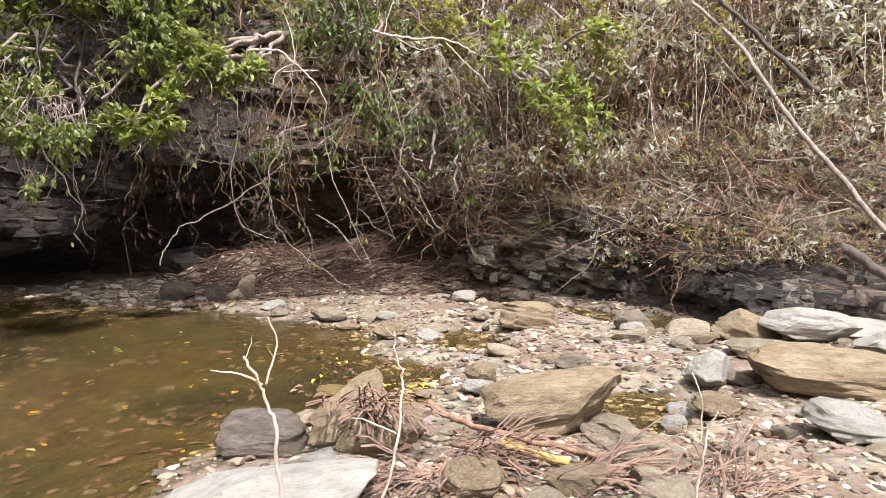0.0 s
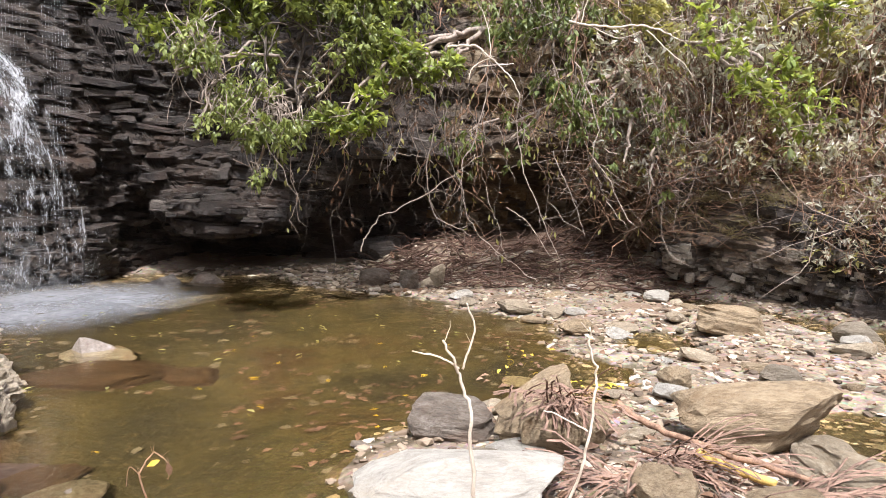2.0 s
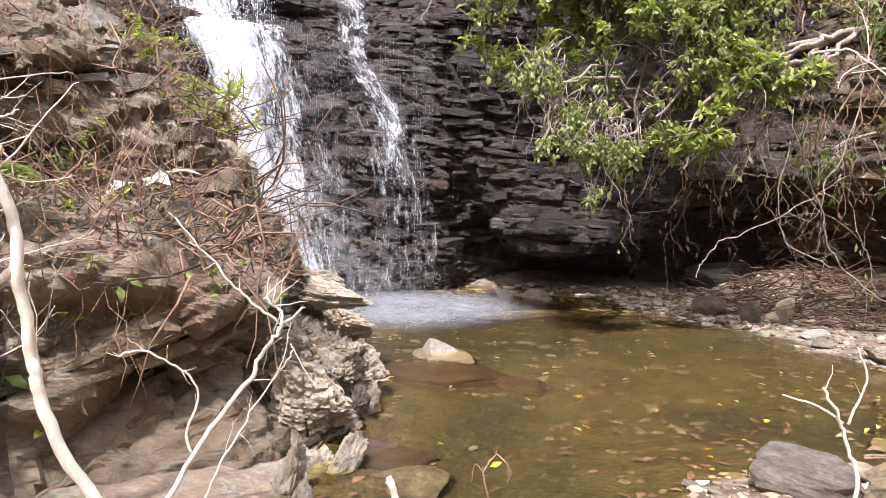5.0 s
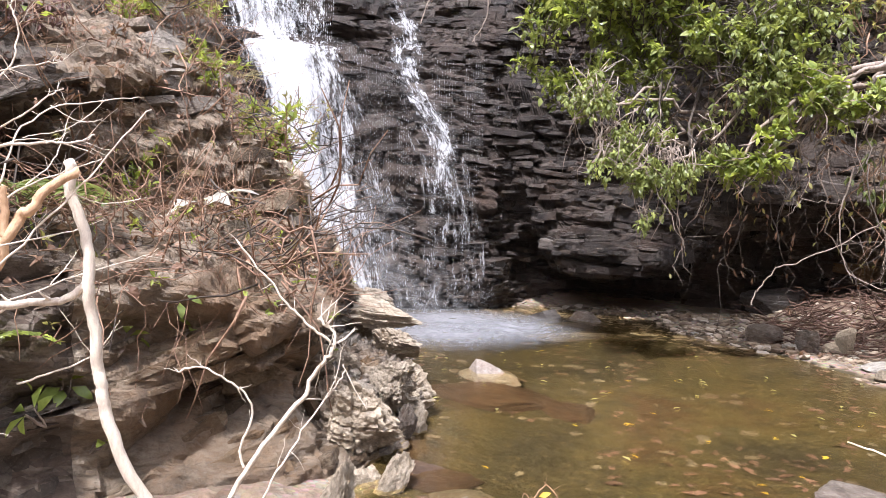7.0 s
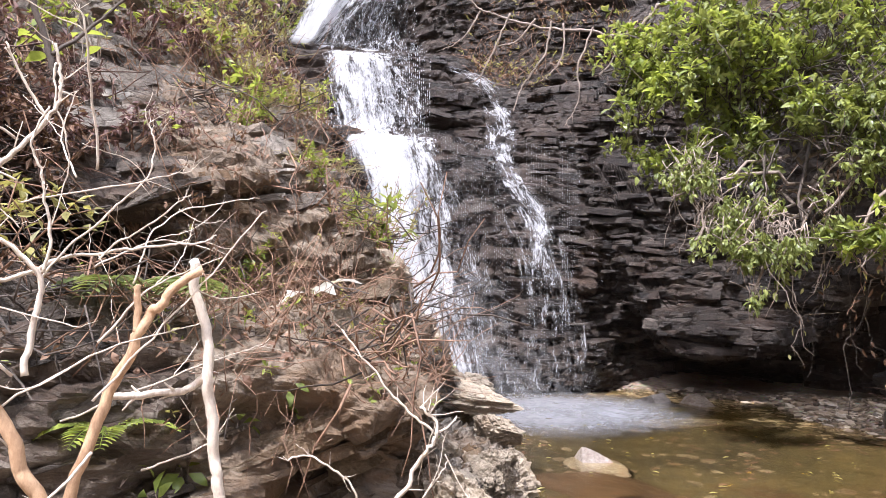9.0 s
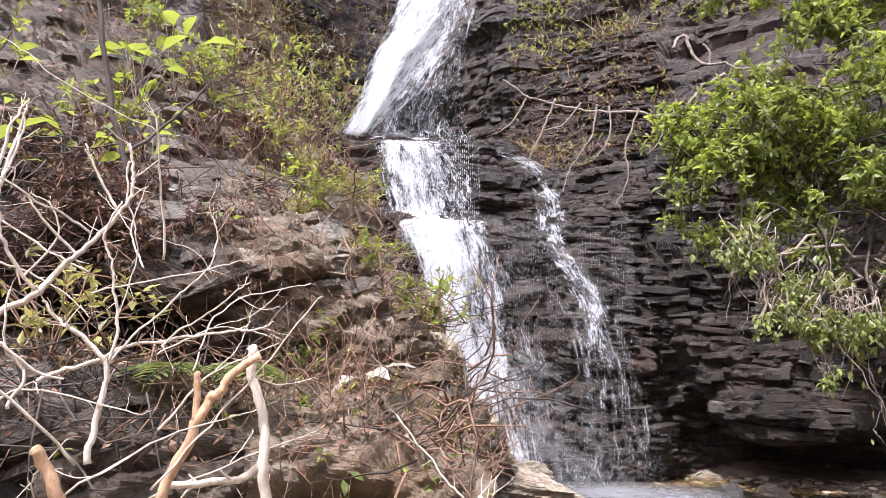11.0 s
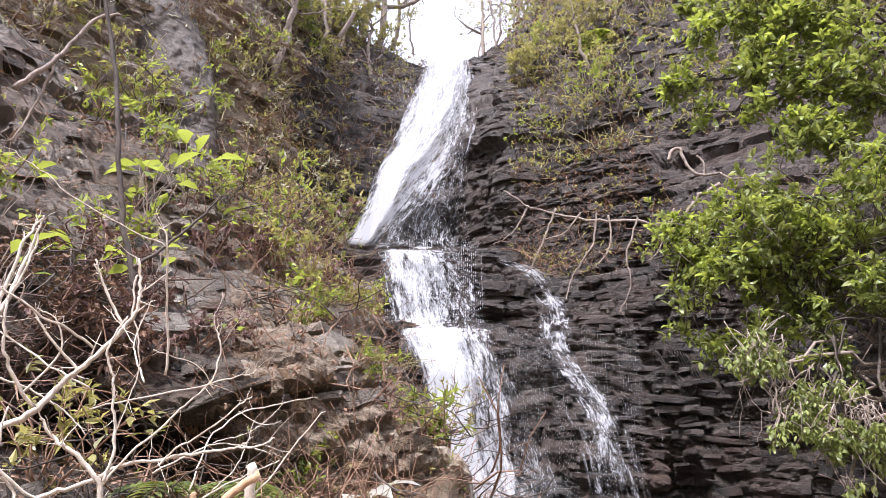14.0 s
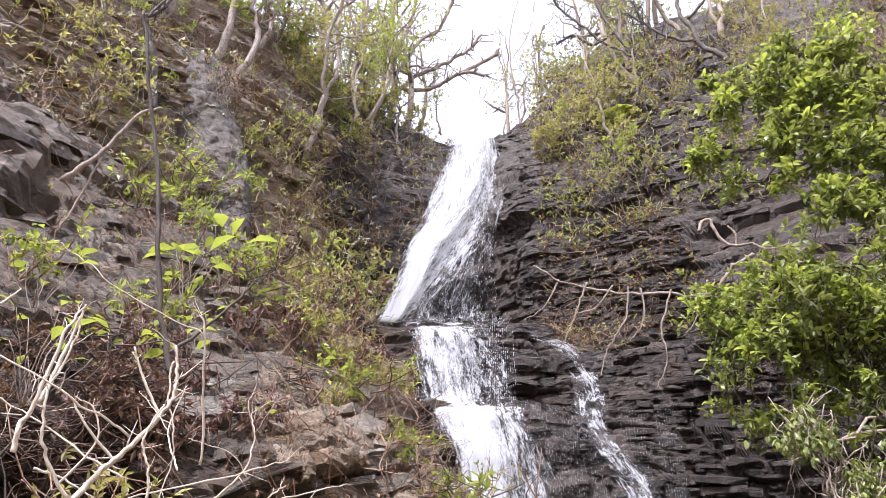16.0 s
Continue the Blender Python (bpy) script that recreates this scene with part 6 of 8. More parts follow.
branching("dead_branch", "thin pale twig among dry leaves", "branch", BARK_PALE, 0.012, 0.004, [(-3.49, -0.39, 2.23), (-3.49, -0.36, 2.42), (-3.49, -0.32, 2.76), (-3.49, -0.26, 2.92)], [(-3.46, -0.59, 2.85), (-3.47, -0.53, 2.94)], [(-3.50, -0.20, 2.11), (-3.50, -0.09, 2.28), (-3.50, -0.14, 2.45), (-3.50, -0.21, 2.49)], group="")
branching("dead_branch", "thin pale twig among dry leaves", "branch", BARK_PALE, 0.012, 0.004, [(-3.70, -0.36, 2.49), (-3.70, -0.31, 2.77), (-3.70, -0.27, 2.98)], [(-3.70, 0.19, 2.76), (-3.70, 0.18, 2.58), (-3.69, 0.25, 2.33), (-3.70, 0.19, 1.94)], [(-3.70, -0.31, 2.20), (-3.71, -0.18, 2.16), (-3.71, -0.03, 2.07), (-3.70, 0.08, 1.97)], group="")
branching("dark_stem", "slender dark upright stem on the buttress", "branch", BARK_DARK, 0.02, 0.012, [(-4.68, 0.26, 2.97), (-4.69, 0.15, 3.35), (-4.69, 0.04, 3.92), (-4.70, -0.13, 4.68), (-4.69, -0.29, 5.32), (-4.69, -0.42, 5.85)], [(-4.69, -0.38, 5.81), (-4.69, -0.33, 5.96), (-4.70, -0.24, 6.20)], group="")
branching("dark_stem", "grey leaning branch on the buttress", "branch", BARK_GREY, 0.022, 0.008, [(-4.87, -0.65, 4.28), (-4.88, -0.46, 4.59), (-4.89, -0.27, 5.01), (-4.90, -0.12, 5.14)], [(-4.88, -0.46, 4.59), (-4.88, -0.51, 4.29), (-4.87, -0.60, 3.89)], group="")
branching("dark_stem", "slender dark twig leaning over the buttress", "branch", BARK_DARK, 0.012, 0.005, [(-4.28, 0.21, 2.98), (-4.27, 0.37, 3.16), (-4.24, 0.58, 3.42), (-4.23, 0.65, 3.53)], group="")
branching("fallen_trunk", "grey fallen trunk leaning down the scrubby bank", "trunk", BARK_GREY, 0.032, 0.024, [(4.89, 6.58, 0.48), (4.57, 6.93, 1.13), (4.33, 7.43, 1.79), (4.07, 7.92, 2.46), (3.86, 8.35, 3.06), (3.74, 8.73, 3.45), (3.36, 9.21, 4.07)], group="")
branching("fallen_trunk", "dark thin fallen trunk on the scrubby bank", "trunk", BARK_DARK, 0.034, 0.026, [(4.60, 8.31, 2.74), (4.33, 8.46, 3.07), (3.98, 8.63, 3.53), (3.55, 8.82, 4.00)], group="")
branching("fallen_trunk", "thick damp fallen log at the foot of the bank", "trunk", BARK_DARK, 0.055, 0.045, [(3.89, 6.53, 1.00), (4.05, 6.43, 0.89), (4.29, 6.28, 0.67), (4.60, 6.05, 0.41)], group="")
branching("dead_branch", "bleached forked branch hanging in the vines", "branch", BARK_PALE, 0.015, 0.006, [(-2.31, 8.28, 3.33), (-1.92, 8.38, 3.31), (-1.78, 8.41, 3.21), (-1.54, 8.46, 2.94), (-1.42, 8.48, 2.70)], [(-1.78, 8.41, 3.20), (-2.00, 8.37, 3.08), (-2.05, 8.35, 2.93)], [(-1.93, 8.38, 3.09), (-1.50, 8.47, 3.12)], [(-1.78, 8.41, 3.21), (-1.82, 8.41, 3.55), (-1.91, 8.39, 3.81)], group="")
branching("dead_branch", "bleached dead branch reaching out of the bank", "branch", BARK_PALE, 0.016, 0.006, [(-0.87, 8.96, 3.70), (-0.43, 8.99, 3.58), (0.08, 9.00, 3.55), (0.45, 8.99, 3.40), (0.93, 8.95, 3.35)], [(-0.58, 8.98, 3.61), (-0.29, 9.00, 3.45), (0.01, 9.00, 3.52)], [(-0.73, 8.97, 3.66), (-0.65, 8.98, 3.95), (-0.53, 8.99, 4.17)], [(0.08, 9.00, 3.54), (0.52, 8.99, 3.07), (0.67, 8.98, 2.85)], group="")
branching("vine", "thin bare vine hanging against the cliff", "vine", BARK_GREY, 0.0085, 0.005, [(-3.42, 8.11, 0.77), (-3.32, 8.15, 0.96), (-3.07, 8.25, 1.19), (-2.56, 8.42, 1.49), (-2.01, 8.57, 1.91), (-1.90, 8.59, 2.41)], group="hanging vines")
branching("vine", "thin bare vine hanging against the cliff", "vine", BARK_GREY, 0.0085, 0.005, [(-1.88, 8.60, 3.11), (-1.93, 8.59, 2.41), (-2.15, 8.53, 1.77), (-2.04, 8.56, 1.20), (-1.64, 8.65, 0.68), (-1.22, 8.72, 0.37)], group="hanging vines")
branching("vine", "thin bare vine hanging against the cliff", "vine", BARK_GREY, 0.0085, 0.005, [(-1.47, 8.68, 2.76), (-1.55, 8.66, 2.41), (-1.46, 8.68, 1.91), (-1.12, 8.73, 1.18), (-0.92, 8.75, 0.65)], group="hanging vines")
branching("vine", "thin bare vine hanging against the cliff", "vine", BARK_GREY, 0.0085, 0.005, [(-1.03, 8.74, 2.05), (-0.83, 8.76, 1.54), (-0.62, 8.78, 0.95)], group="hanging vines")
branching("vine", "thin bare vine hanging against the cliff", "vine", BARK_GREY, 0.0085, 0.005, [(-3.86, 7.91, 2.69), (-3.94, 7.87, 2.17), (-4.03, 7.82, 1.78)], group="hanging vines")
branching("vine", "thin bare vine hanging against the cliff", "vine", BARK_GREY, 0.0085, 0.005, [(-2.53, 8.43, 2.40), (-2.61, 8.40, 1.77), (-2.50, 8.44, 1.21), (-2.11, 8.54, 0.98)], group="hanging vines")
branching("vine", "thin bare vine hanging against the cliff", "vine", BARK_GREY, 0.0085, 0.005, [(-1.62, 8.65, 1.33), (-1.34, 8.70, 1.11), (-1.06, 8.74, 0.70)], group="hanging vines")

sighted("bare_tree", "tall grey forked tree with crooked bare limbs on the rim", "tree", BARK_GREY, 0.2, 0.1, [(68.1, 0.755, 24.0), (67.8, 0.840, 24.0), (68.1, 0.983, 24.0), (68.6, 1.207, 24.0)], [(67.6, 0.827, 24.0), (65.8, 0.867, 24.0), (63.1, 0.899, 24.0), (60.5, 0.938, 24.0), (58.2, 0.983, 24.0)], [(66.9, 0.844, 24.0), (64.0, 0.847, 24.0), (60.9, 0.887, 24.0), (57.7, 0.878, 24.0)], [(67.8, 0.882, 24.0), (65.3, 0.968, 24.0), (62.4, 1.014, 24.0), (61.0, 1.095, 24.0)], [(60.6, 0.888, 24.0), (58.3, 0.913, 24.0), (56.4, 0.930, 24.0)], [(68.0, 0.931, 24.0), (66.0, 1.015, 24.0), (65.1, 1.144, 24.0)], group="rim trees")
sighted("bare_tree", "straight pale trunk on the rim", "tree", BARK_GREY, 0.12, 0.07, [(71.3, 0.835, 24.5), (71.5, 0.976, 24.5), (72.3, 1.163, 24.5)], [(71.5, 0.961, 24.5), (73.0, 1.024, 24.5), (74.3, 1.106, 24.5)], [(71.6, 1.006, 24.5), (70.3, 1.055, 24.5), (70.0, 1.136, 24.5)], group="rim trees")
sighted("bare_tree", "dark leaning trunk on the upper slope", "tree", BARK_DARK, 0.13, 0.06, [(76.3, 0.648, 17.0), (78.4, 0.686, 17.0), (79.7, 0.730, 17.0), (80.9, 0.816, 17.0), (81.5, 0.936, 17.0), (83.0, 1.107, 17.0)], [(80.9, 0.829, 17.0), (83.2, 0.898, 17.0), (85.0, 0.987, 17.0)], [(81.3, 0.895, 17.0), (80.1, 0.972, 17.0), (79.7, 1.081, 17.0)], group="rim trees")
sighted("bare_tree", "grey trunk leaning over the upper slope", "tree", BARK_GREY, 0.13, 0.09, [(88.6, 0.811, 16.0), (88.3, 0.879, 16.0), (87.9, 0.965, 16.0), (87.4, 1.073, 16.0)], [(88.0, 0.950, 16.0), (89.6, 1.009, 16.0), (90.5, 1.046, 16.0)], group="rim trees")
sighted("bare_tree", "dark trunk with a bent top above the buttress", "tree", BARK_DARK, 0.07, 0.06, [(91.1, 0.709, 12.5), (91.9, 0.787, 12.5), (92.9, 0.855, 12.5), (93.8, 0.898, 12.5)], [(93.8, 0.895, 12.5), (92.4, 0.927, 12.5), (91.3, 0.994, 12.5)], group="rim trees")
sighted("bare_tree", "thin pale sapling on the upper slope", "tree", BARK_GREY, 0.04, 0.02, [(74.3, 0.676, 18.0), (74.0, 0.744, 18.0), (73.5, 0.856, 18.0), (73.8, 0.969, 18.0)], [(73.9, 0.770, 18.0), (76.2, 0.862, 18.0), (77.5, 0.955, 18.0)], group="rim trees")
sighted("bare_tree", "thin bare tree beside the lip of the fall", "tree", BARK_GREY, 0.05, 0.025, [(54.2, 0.752, 23.5), (54.6, 0.827, 23.5), (54.8, 0.947, 23.5), (53.2, 1.112, 23.5)], [(54.6, 0.848, 23.5), (55.9, 0.906, 23.5), (56.1, 0.979, 23.5)], [(54.7, 0.918, 23.5), (52.8, 0.971, 23.5), (51.9, 1.059, 23.5)], [(54.4, 0.794, 23.5), (52.7, 0.843, 23.5), (52.7, 0.926, 23.5)], group="rim trees")
sighted("bare_tree", "dark leaning tree with many bare limbs on the rim", "tree", BARK_DARK, 0.1, 0.05, [(39.0, 0.721, 18.0), (40.3, 0.790, 18.0), (42.2, 0.873, 18.0), (44.0, 0.947, 18.0), (45.6, 1.092, 18.0)], [(42.2, 0.873, 18.0), (45.3, 0.925, 18.0), (48.6, 1.014, 18.0), (50.7, 1.102, 18.0)], [(40.9, 0.819, 18.0), (40.3, 0.895, 18.0), (41.2, 1.002, 18.0)], [(43.8, 0.938, 18.0), (46.0, 0.921, 18.0), (47.9, 0.952, 18.0), (49.9, 0.938, 18.0)], [(41.3, 0.841, 18.0), (37.9, 0.839, 18.0), (35.4, 0.874, 18.0)], group="rim trees")
sighted("bare_tree", "dark leaning tree on the rim", "tree", BARK_DARK, 0.09, 0.05, [(33.5, 0.794, 17.0), (35.5, 0.861, 17.0), (36.9, 0.954, 17.0), (37.0, 1.043, 17.0)], [(35.5, 0.861, 17.0), (39.1, 0.901, 17.0), (42.0, 0.978, 17.0)], [(36.3, 0.922, 17.0), (34.0, 0.958, 17.0), (33.0, 1.005, 17.0)], group="rim trees")
sighted("dead_branch", "long thin branch with hanging bare twigs and few leaves", "branch", BARK_GREY, 0.04, 0.012, [(35.5, 0.444, 11.6), (37.4, 0.433, 11.6), (39.4, 0.416, 11.6), (42.3, 0.409, 11.6), (46.0, 0.423, 11.6), (49.9, 0.440, 11.6), (52.1, 0.447, 11.6), (54.3, 0.475, 11.6)], [(49.6, 0.438, 11.6), (51.2, 0.378, 11.6), (52.7, 0.332, 11.6)], [(46.0, 0.423, 11.6), (46.8, 0.371, 11.6), (48.6, 0.328, 11.6), (49.3, 0.286, 11.6)], [(45.0, 0.418, 11.6), (45.2, 0.367, 11.6), (46.6, 0.334, 11.6)], [(42.5, 0.410, 11.6), (43.7, 0.346, 11.6), (43.6, 0.311, 11.6), (44.9, 0.262, 11.6)], [(52.1, 0.447, 11.6), (53.6, 0.400, 11.6), (55.4, 0.383, 11.6)], [(47.4, 0.428, 11.6), (49.1, 0.394, 11.6), (50.7, 0.387, 11.6)], [(39.4, 0.416, 11.6), (40.3, 0.373, 11.6), (42.0, 0.333, 11.6)])
sighted("root", "thick bent orange-brown root on the rock ledge", "root", BARK_GREY, 0.036, 0.024, [(39.3, 0.498, 12.0), (38.9, 0.516, 12.0), (38.3, 0.517, 12.0), (38.0, 0.498, 12.0), (37.6, 0.476, 12.0), (36.6, 0.461, 12.0), (35.3, 0.462, 12.0)], [(36.6, 0.461, 12.0), (36.4, 0.481, 12.0), (36.9, 0.498, 12.0)], [(35.3, 0.462, 12.0), (34.3, 0.448, 12.0), (32.4, 0.449, 12.0)])

# ---- shrubs over the pool ----
def blobs(*rows):
    """Balls of foliage fitted to the camera's view, by bearing, slope, distance and radius."""
    return [(*sight(a, h, d), r) for a, h, d, r in rows]


bush("shrub", "dense green leafy shrub hanging from the cliff beside the fall", blobs((41.3, 0.325, 9.3, 0.5), (38.6, 0.36, 9.3, 0.65), (38.2, 0.27, 9.2, 0.65), (35.2, 0.33, 9.3, 0.9), (35.2, 0.205, 9.2, 0.6), (31, 0.3, 9.4, 1.1), (31, 0.2, 9.3, 0.8), (27, 0.3, 9.5, 1.1), (27.5, 0.19, 9.4, 0.75), (23, 0.29, 9.6, 1.0), (32.5, 0.4, 9.4, 0.7), (27.5, 0.42, 9.5, 0.8), (22.5, 0.4, 9.7, 0.9)), LEAF_BRIGHT, 1900, 0.145, (-3.78, 11.88, 5.40), gap=0.025)
bush("shrub", "olive half-dry skirt of shrub leaves drooping under the cliff shrub", blobs((33.6, 0.1, 8.4, 0.42), (31.3, 0.055, 8.3, 0.36), (30.6, 0.01, 8.3, 0.2), (28.6, 0.09, 8.4, 0.42), (36.3, 0.15, 8.5, 0.4), (25.5, 0.12, 8.5, 0.35), (34, 0.17, 8.5, 0.35)), LEAF_MID, 560, 0.1, (-4.48, 11.64, 4.21), droop=0.85, gap=0.0)
bush("shrub", "green leafy shrub crown above the ledge", blobs((36.6, 0.64, 9.8, 0.38), (34.2, 0.72, 9.8, 0.45), (31, 0.73, 9.9, 0.52), (27, 0.7, 10, 0.6), (23.5, 0.66, 10, 0.65), (31, 0.63, 9.9, 0.5), (27, 0.58, 10, 0.55), (33.6, 0.54, 9.9, 0.32), (29, 0.5, 9.9, 0.4), (23, 0.55, 10, 0.6), (38.2, 0.63, 9.7, 0.22), (35.8, 0.78, 9.8, 0.24), (29, 0.79, 9.9, 0.3), (25, 0.76, 10, 0.4), (35.5, 0.57, 9.8, 0.3), (26, 0.48, 10, 0.4), (32, 0.57, 9.8, 0.35)), LEAF_BRIGHT, 900, 0.175, (-3.96, 12.30, 8.86))
bush("shrub", "dull olive shrub mass overhanging the undercut", blobs((29.5, 0.16, 8.9, 0.7), (25, 0.2, 8.9, 0.75), (31.2, 0.1, 8.8, 0.4), (27, 0.11, 8.8, 0.4), (22.5, 0.25, 9.0, 0.7), (19.5, 0.27, 9.0, 0.6)), LEAF_MID, 900, 0.115, (-5.99, 10.97, 6.01), droop=0.5, gap=0.02)
bush("shrub", "bright leafy shoot of glossy green leaves", blobs((23.8, 0.078, 8.6, 0.2), (21.8, 0.095, 8.6, 0.28), (20.4, 0.13, 8.6, 0.32), (17.6, 0.155, 8.6, 0.3), (18.4, 0.185, 8.6, 0.28), (14.6, 0.165, 8.6, 0.18)), LEAF_BRIGHT, 210, 0.15, (-1.97, 9.29, 3.75))
bush("creeper", "dense dark creeper hanging down the earth face", [(-1.33, 9.10, 3.92, 0.54), (-1.20, 9.12, 3.41, 0.46), (-1.06, 9.14, 2.97, 0.31), (-1.62, 9.06, 3.84, 0.46), (-0.88, 9.16, 4.29, 0.62), (-0.69, 9.17, 2.37, 0.31)], LEAF_DARK, 230, 0.12, (-1.51, 11.91, 6.04), droop=0.9)
bush("shrub", "bright yellow-green leafy branch over the brook", [(1.13, 8.53, 3.20, 0.43), (1.54, 8.46, 2.70, 0.43), (1.81, 8.41, 2.34, 0.36), (0.78, 8.57, 3.55, 0.43), (2.00, 8.37, 3.49, 0.29), (1.27, 8.51, 2.78, 0.33)], LEAF_BRIGHT, 100, 0.15, (0.61, 10.48, 3.66))
bush("shrub", "pale yellow-green leaves on thin branches", [(0.56, 9.58, 4.02, 0.65), (1.41, 9.50, 4.14, 0.73), (0.01, 9.60, 4.03, 0.48), (2.16, 9.36, 3.56, 0.40)], LEAF_OLIVE, 260, 0.12, (0.68, 11.48, 5.50))
bush("creeper", "sparse creeper with dull leaves on the cliff", [(0.15, 9.40, 2.45, 0.39), (-0.17, 9.40, 1.92, 0.39), (-0.63, 9.38, 2.62, 0.47), (0.22, 9.40, 1.60, 0.24), (-1.70, 9.25, 2.24, 0.39), (-2.28, 9.12, 2.31, 0.47)], LEAF_DARK, 110, 0.12, (0.00, 11.50, 3.40), droop=0.9)

# ---- hanging vines over the undercut ----
rng = np.random.default_rng(77)
for k in range(66):
    a = rng.uniform(2, 30)
    top = polar(a, rng.uniform(8.7, 10.5), rng.uniform(2.6, 4.6))
    low = top + np.array([rng.normal(0, 0.5), rng.normal(0, 0.3), -rng.uniform(1.0, 2.6)])
    low[2] = max(low[2], 0.55)
    ob = thing("vine", "thin bare vine with a few hanging leaves", "vine", "hanging vines")
    s, g = Soup(), Soup()
    line = wander(top, low, 16, 0.1, rng, rng.uniform(-0.05, 0.12))
    s.tube(line, rng.uniform(0.005, 0.011), 0.004, 4)
    for _ in range(3):
        q = line[rng.integers(5, 15)]
        s.tube(wander(q, q + rng.normal(0, 0.3, 3) + np.array([0, 0, -0.25]), 7, 0.12, rng), 0.005, 0.003, 3)
    part("stem", s.mesh("vine", (BARK_DARK, BARK_GREY, TWIG_RED)[k % 3]), ob)
    q = line[rng.integers(6, 16, 7)] + rng.normal(0, 0.06, (7, 3))
    g.leaves(q, rng.normal(0, 0.4, (7, 3)) + np.array([0, 0, -1.0]), rng.normal(0, 1, (7, 3)), rng.uniform(0.07, 0.13, 7), 0.035, 0.15)
    tagged(part("foliage", g.mesh("foliage", LEAF_OLIVE if k % 3 else LEAF_DRY, False), ob), kind="stuff")

# ---- undergrowth that covers the slopes ----
def undergrowth(label, grid, nor, rows, cols, low, high, seed, twigs, leaves, size, flat=-1.0, deep=0.35, thick=0.006, wood=TWIG_RED):
    """A mat of thin stems and small leaves over a slope."""
    rng = np.random.default_rng(seed)
    p, n = surface_spots(grid, nor, rows, cols, twigs, rng, low, high, flat)
    s = Soup()
    for q, d in zip(p, n):
        way = unit(rng.normal(0, 0.7, 3) + np.array([0, 0, 0.35])) * rng.uniform(0.25, 0.9)
        start = q + d * rng.uniform(-0.05, deep * 0.6)
        s.tube(wander(start, start + way, 6, 0.12, rng, rng.uniform(-0.12, 0.12)), thick * rng.uniform(0.6, 1.4), thick * 0.4, 3)
    ob = new("undergrowth", s.mesh("undergrowth", wood))
    tagged(ob, label, "undergrowth", kind="stuff")
    for k, (mat, share) in enumerate(leaves):
        p, n = surface_spots(grid, nor, rows, cols, share, rng, low, high, flat)
        clump = fbm(p * 1.1, 3, seed + k) > -0.08
        p, n = p[clump], n[clump]
        m = 5
        tip = p + n * rng.uniform(0.02, deep, (len(p), 1))
        g = Soup()
        rosettes(g, tip, n + rng.normal(0, 0.5, n.shape), rng, size, m, 0.25, 0.4, True)
        tagged(part("foliage", g.mesh("foliage", mat, False), ob), kind="stuff")


undergrowth("dense dry scrub of twigs and grey-green leaves on the bank", wall_rough, wall_nor, (u_split - 30, NU - 12), (110, 420), 1.6, 10, 201, 2200, ((LEAF_GREY, 5200), (LEAF_OLIVE, 1300), (LEAF_DRY, 2600), (LEAF_PURPLE, 900)), 0.12, deep=0.7, wood=TWIG_RED)
undergrowth("straw-coloured weeds hanging over the rock foot", wall_rough, wall_nor, (u_split + 64, NU - 12), (60, 230), 0.6, 2.4, 206, 1000, ((LEAF_OLIVE, 420), (LEAF_GREY, 900), (LEAF_DRY, 500)), 0.09, deep=0.45, thick=0.005, wood=TWIG_RED)
undergrowth("dry twigs and hanging leaves over the earth face", wall_rough, wall_nor, (400, u_split), (170, 420), 2.6, 9, 202, 420, ((LEAF_OLIVE, 240), (LEAF_DARK, 80), (LEAF_DRY, 260)), 0.11, deep=0.4)
undergrowth("dry twigs, roots and small leaves over the buttress", butt_rough, butt_nor, (12, 200), (54, 300), 1.3, 9, 203, 1000, ((LEAF_DRY, 1000), (LEAF_OLIVE, 150), (LEAF_PURPLE, 60), (LEAF_BRIGHT, 130)), 0.06, 0.25, 0.2, 0.005, TWIG_RED)
# straw-pale stems lighten both upper slopes: the haze is put into their colour
undergrowth("dry brush and small leaves on the upper slope, paled for haze", wall_rough, wall_nor, (20, 132), (80, 455), 5.0, 25, 204, 1900, ((LEAF_OLIVE, 800), (LEAF_DRY, 1200), (LEAF_GREY, 500), (LEAF_BRIGHT, 110)), 0.13, 0.1, 0.5, 0.01, GRASS)
undergrowth("dry brush and small leaves on the upper slope, paled for haze", wall_rough, wall_nor, (238, 440), (290, 455), 9.5, 25, 205, 1000, ((LEAF_OLIVE, 1100), (LEAF_DRY, 700), (LEAF_BRIGHT, 300)), 0.13, 0.1, 0.5, 0.01, GRASS)

undergrowth("dry roots, twigs and dusty leaves on the dark cliff's ledges", wall_rough, wall_nor, (236, 372), (190, 330), 6.2, 13.5, 208, 420, ((LEAF_OLIVE, 260), (LEAF_DRY, 420)), 0.1, -0.2, 0.35, 0.008, TWIG_RED)
undergrowth("thin dry scrub on the ledges beside the upper cascade", wall_rough, wall_nor, (100, 185), (290, 430), 9.5, 18, 209, 500, ((LEAF_OLIVE, 420), (LEAF_DRY, 520)), 0.12, 0.0, 0.4, 0.009, BARK_GREY)

undergrowth("hanging rust-red dry stems and roots on the buttress face", butt_rough, butt_nor, (80, 225), (40, 190), 0.9, 3.0, 210, 480, ((LEAF_DRY, 420), (LEAF_OLIVE, 90), (LEAF_BRIGHT, 60)), 0.06, -0.4, 0.18, 0.004, TWIG_RED)

# thin upright stems on the right bank
rng = np.random.default_rng(207)
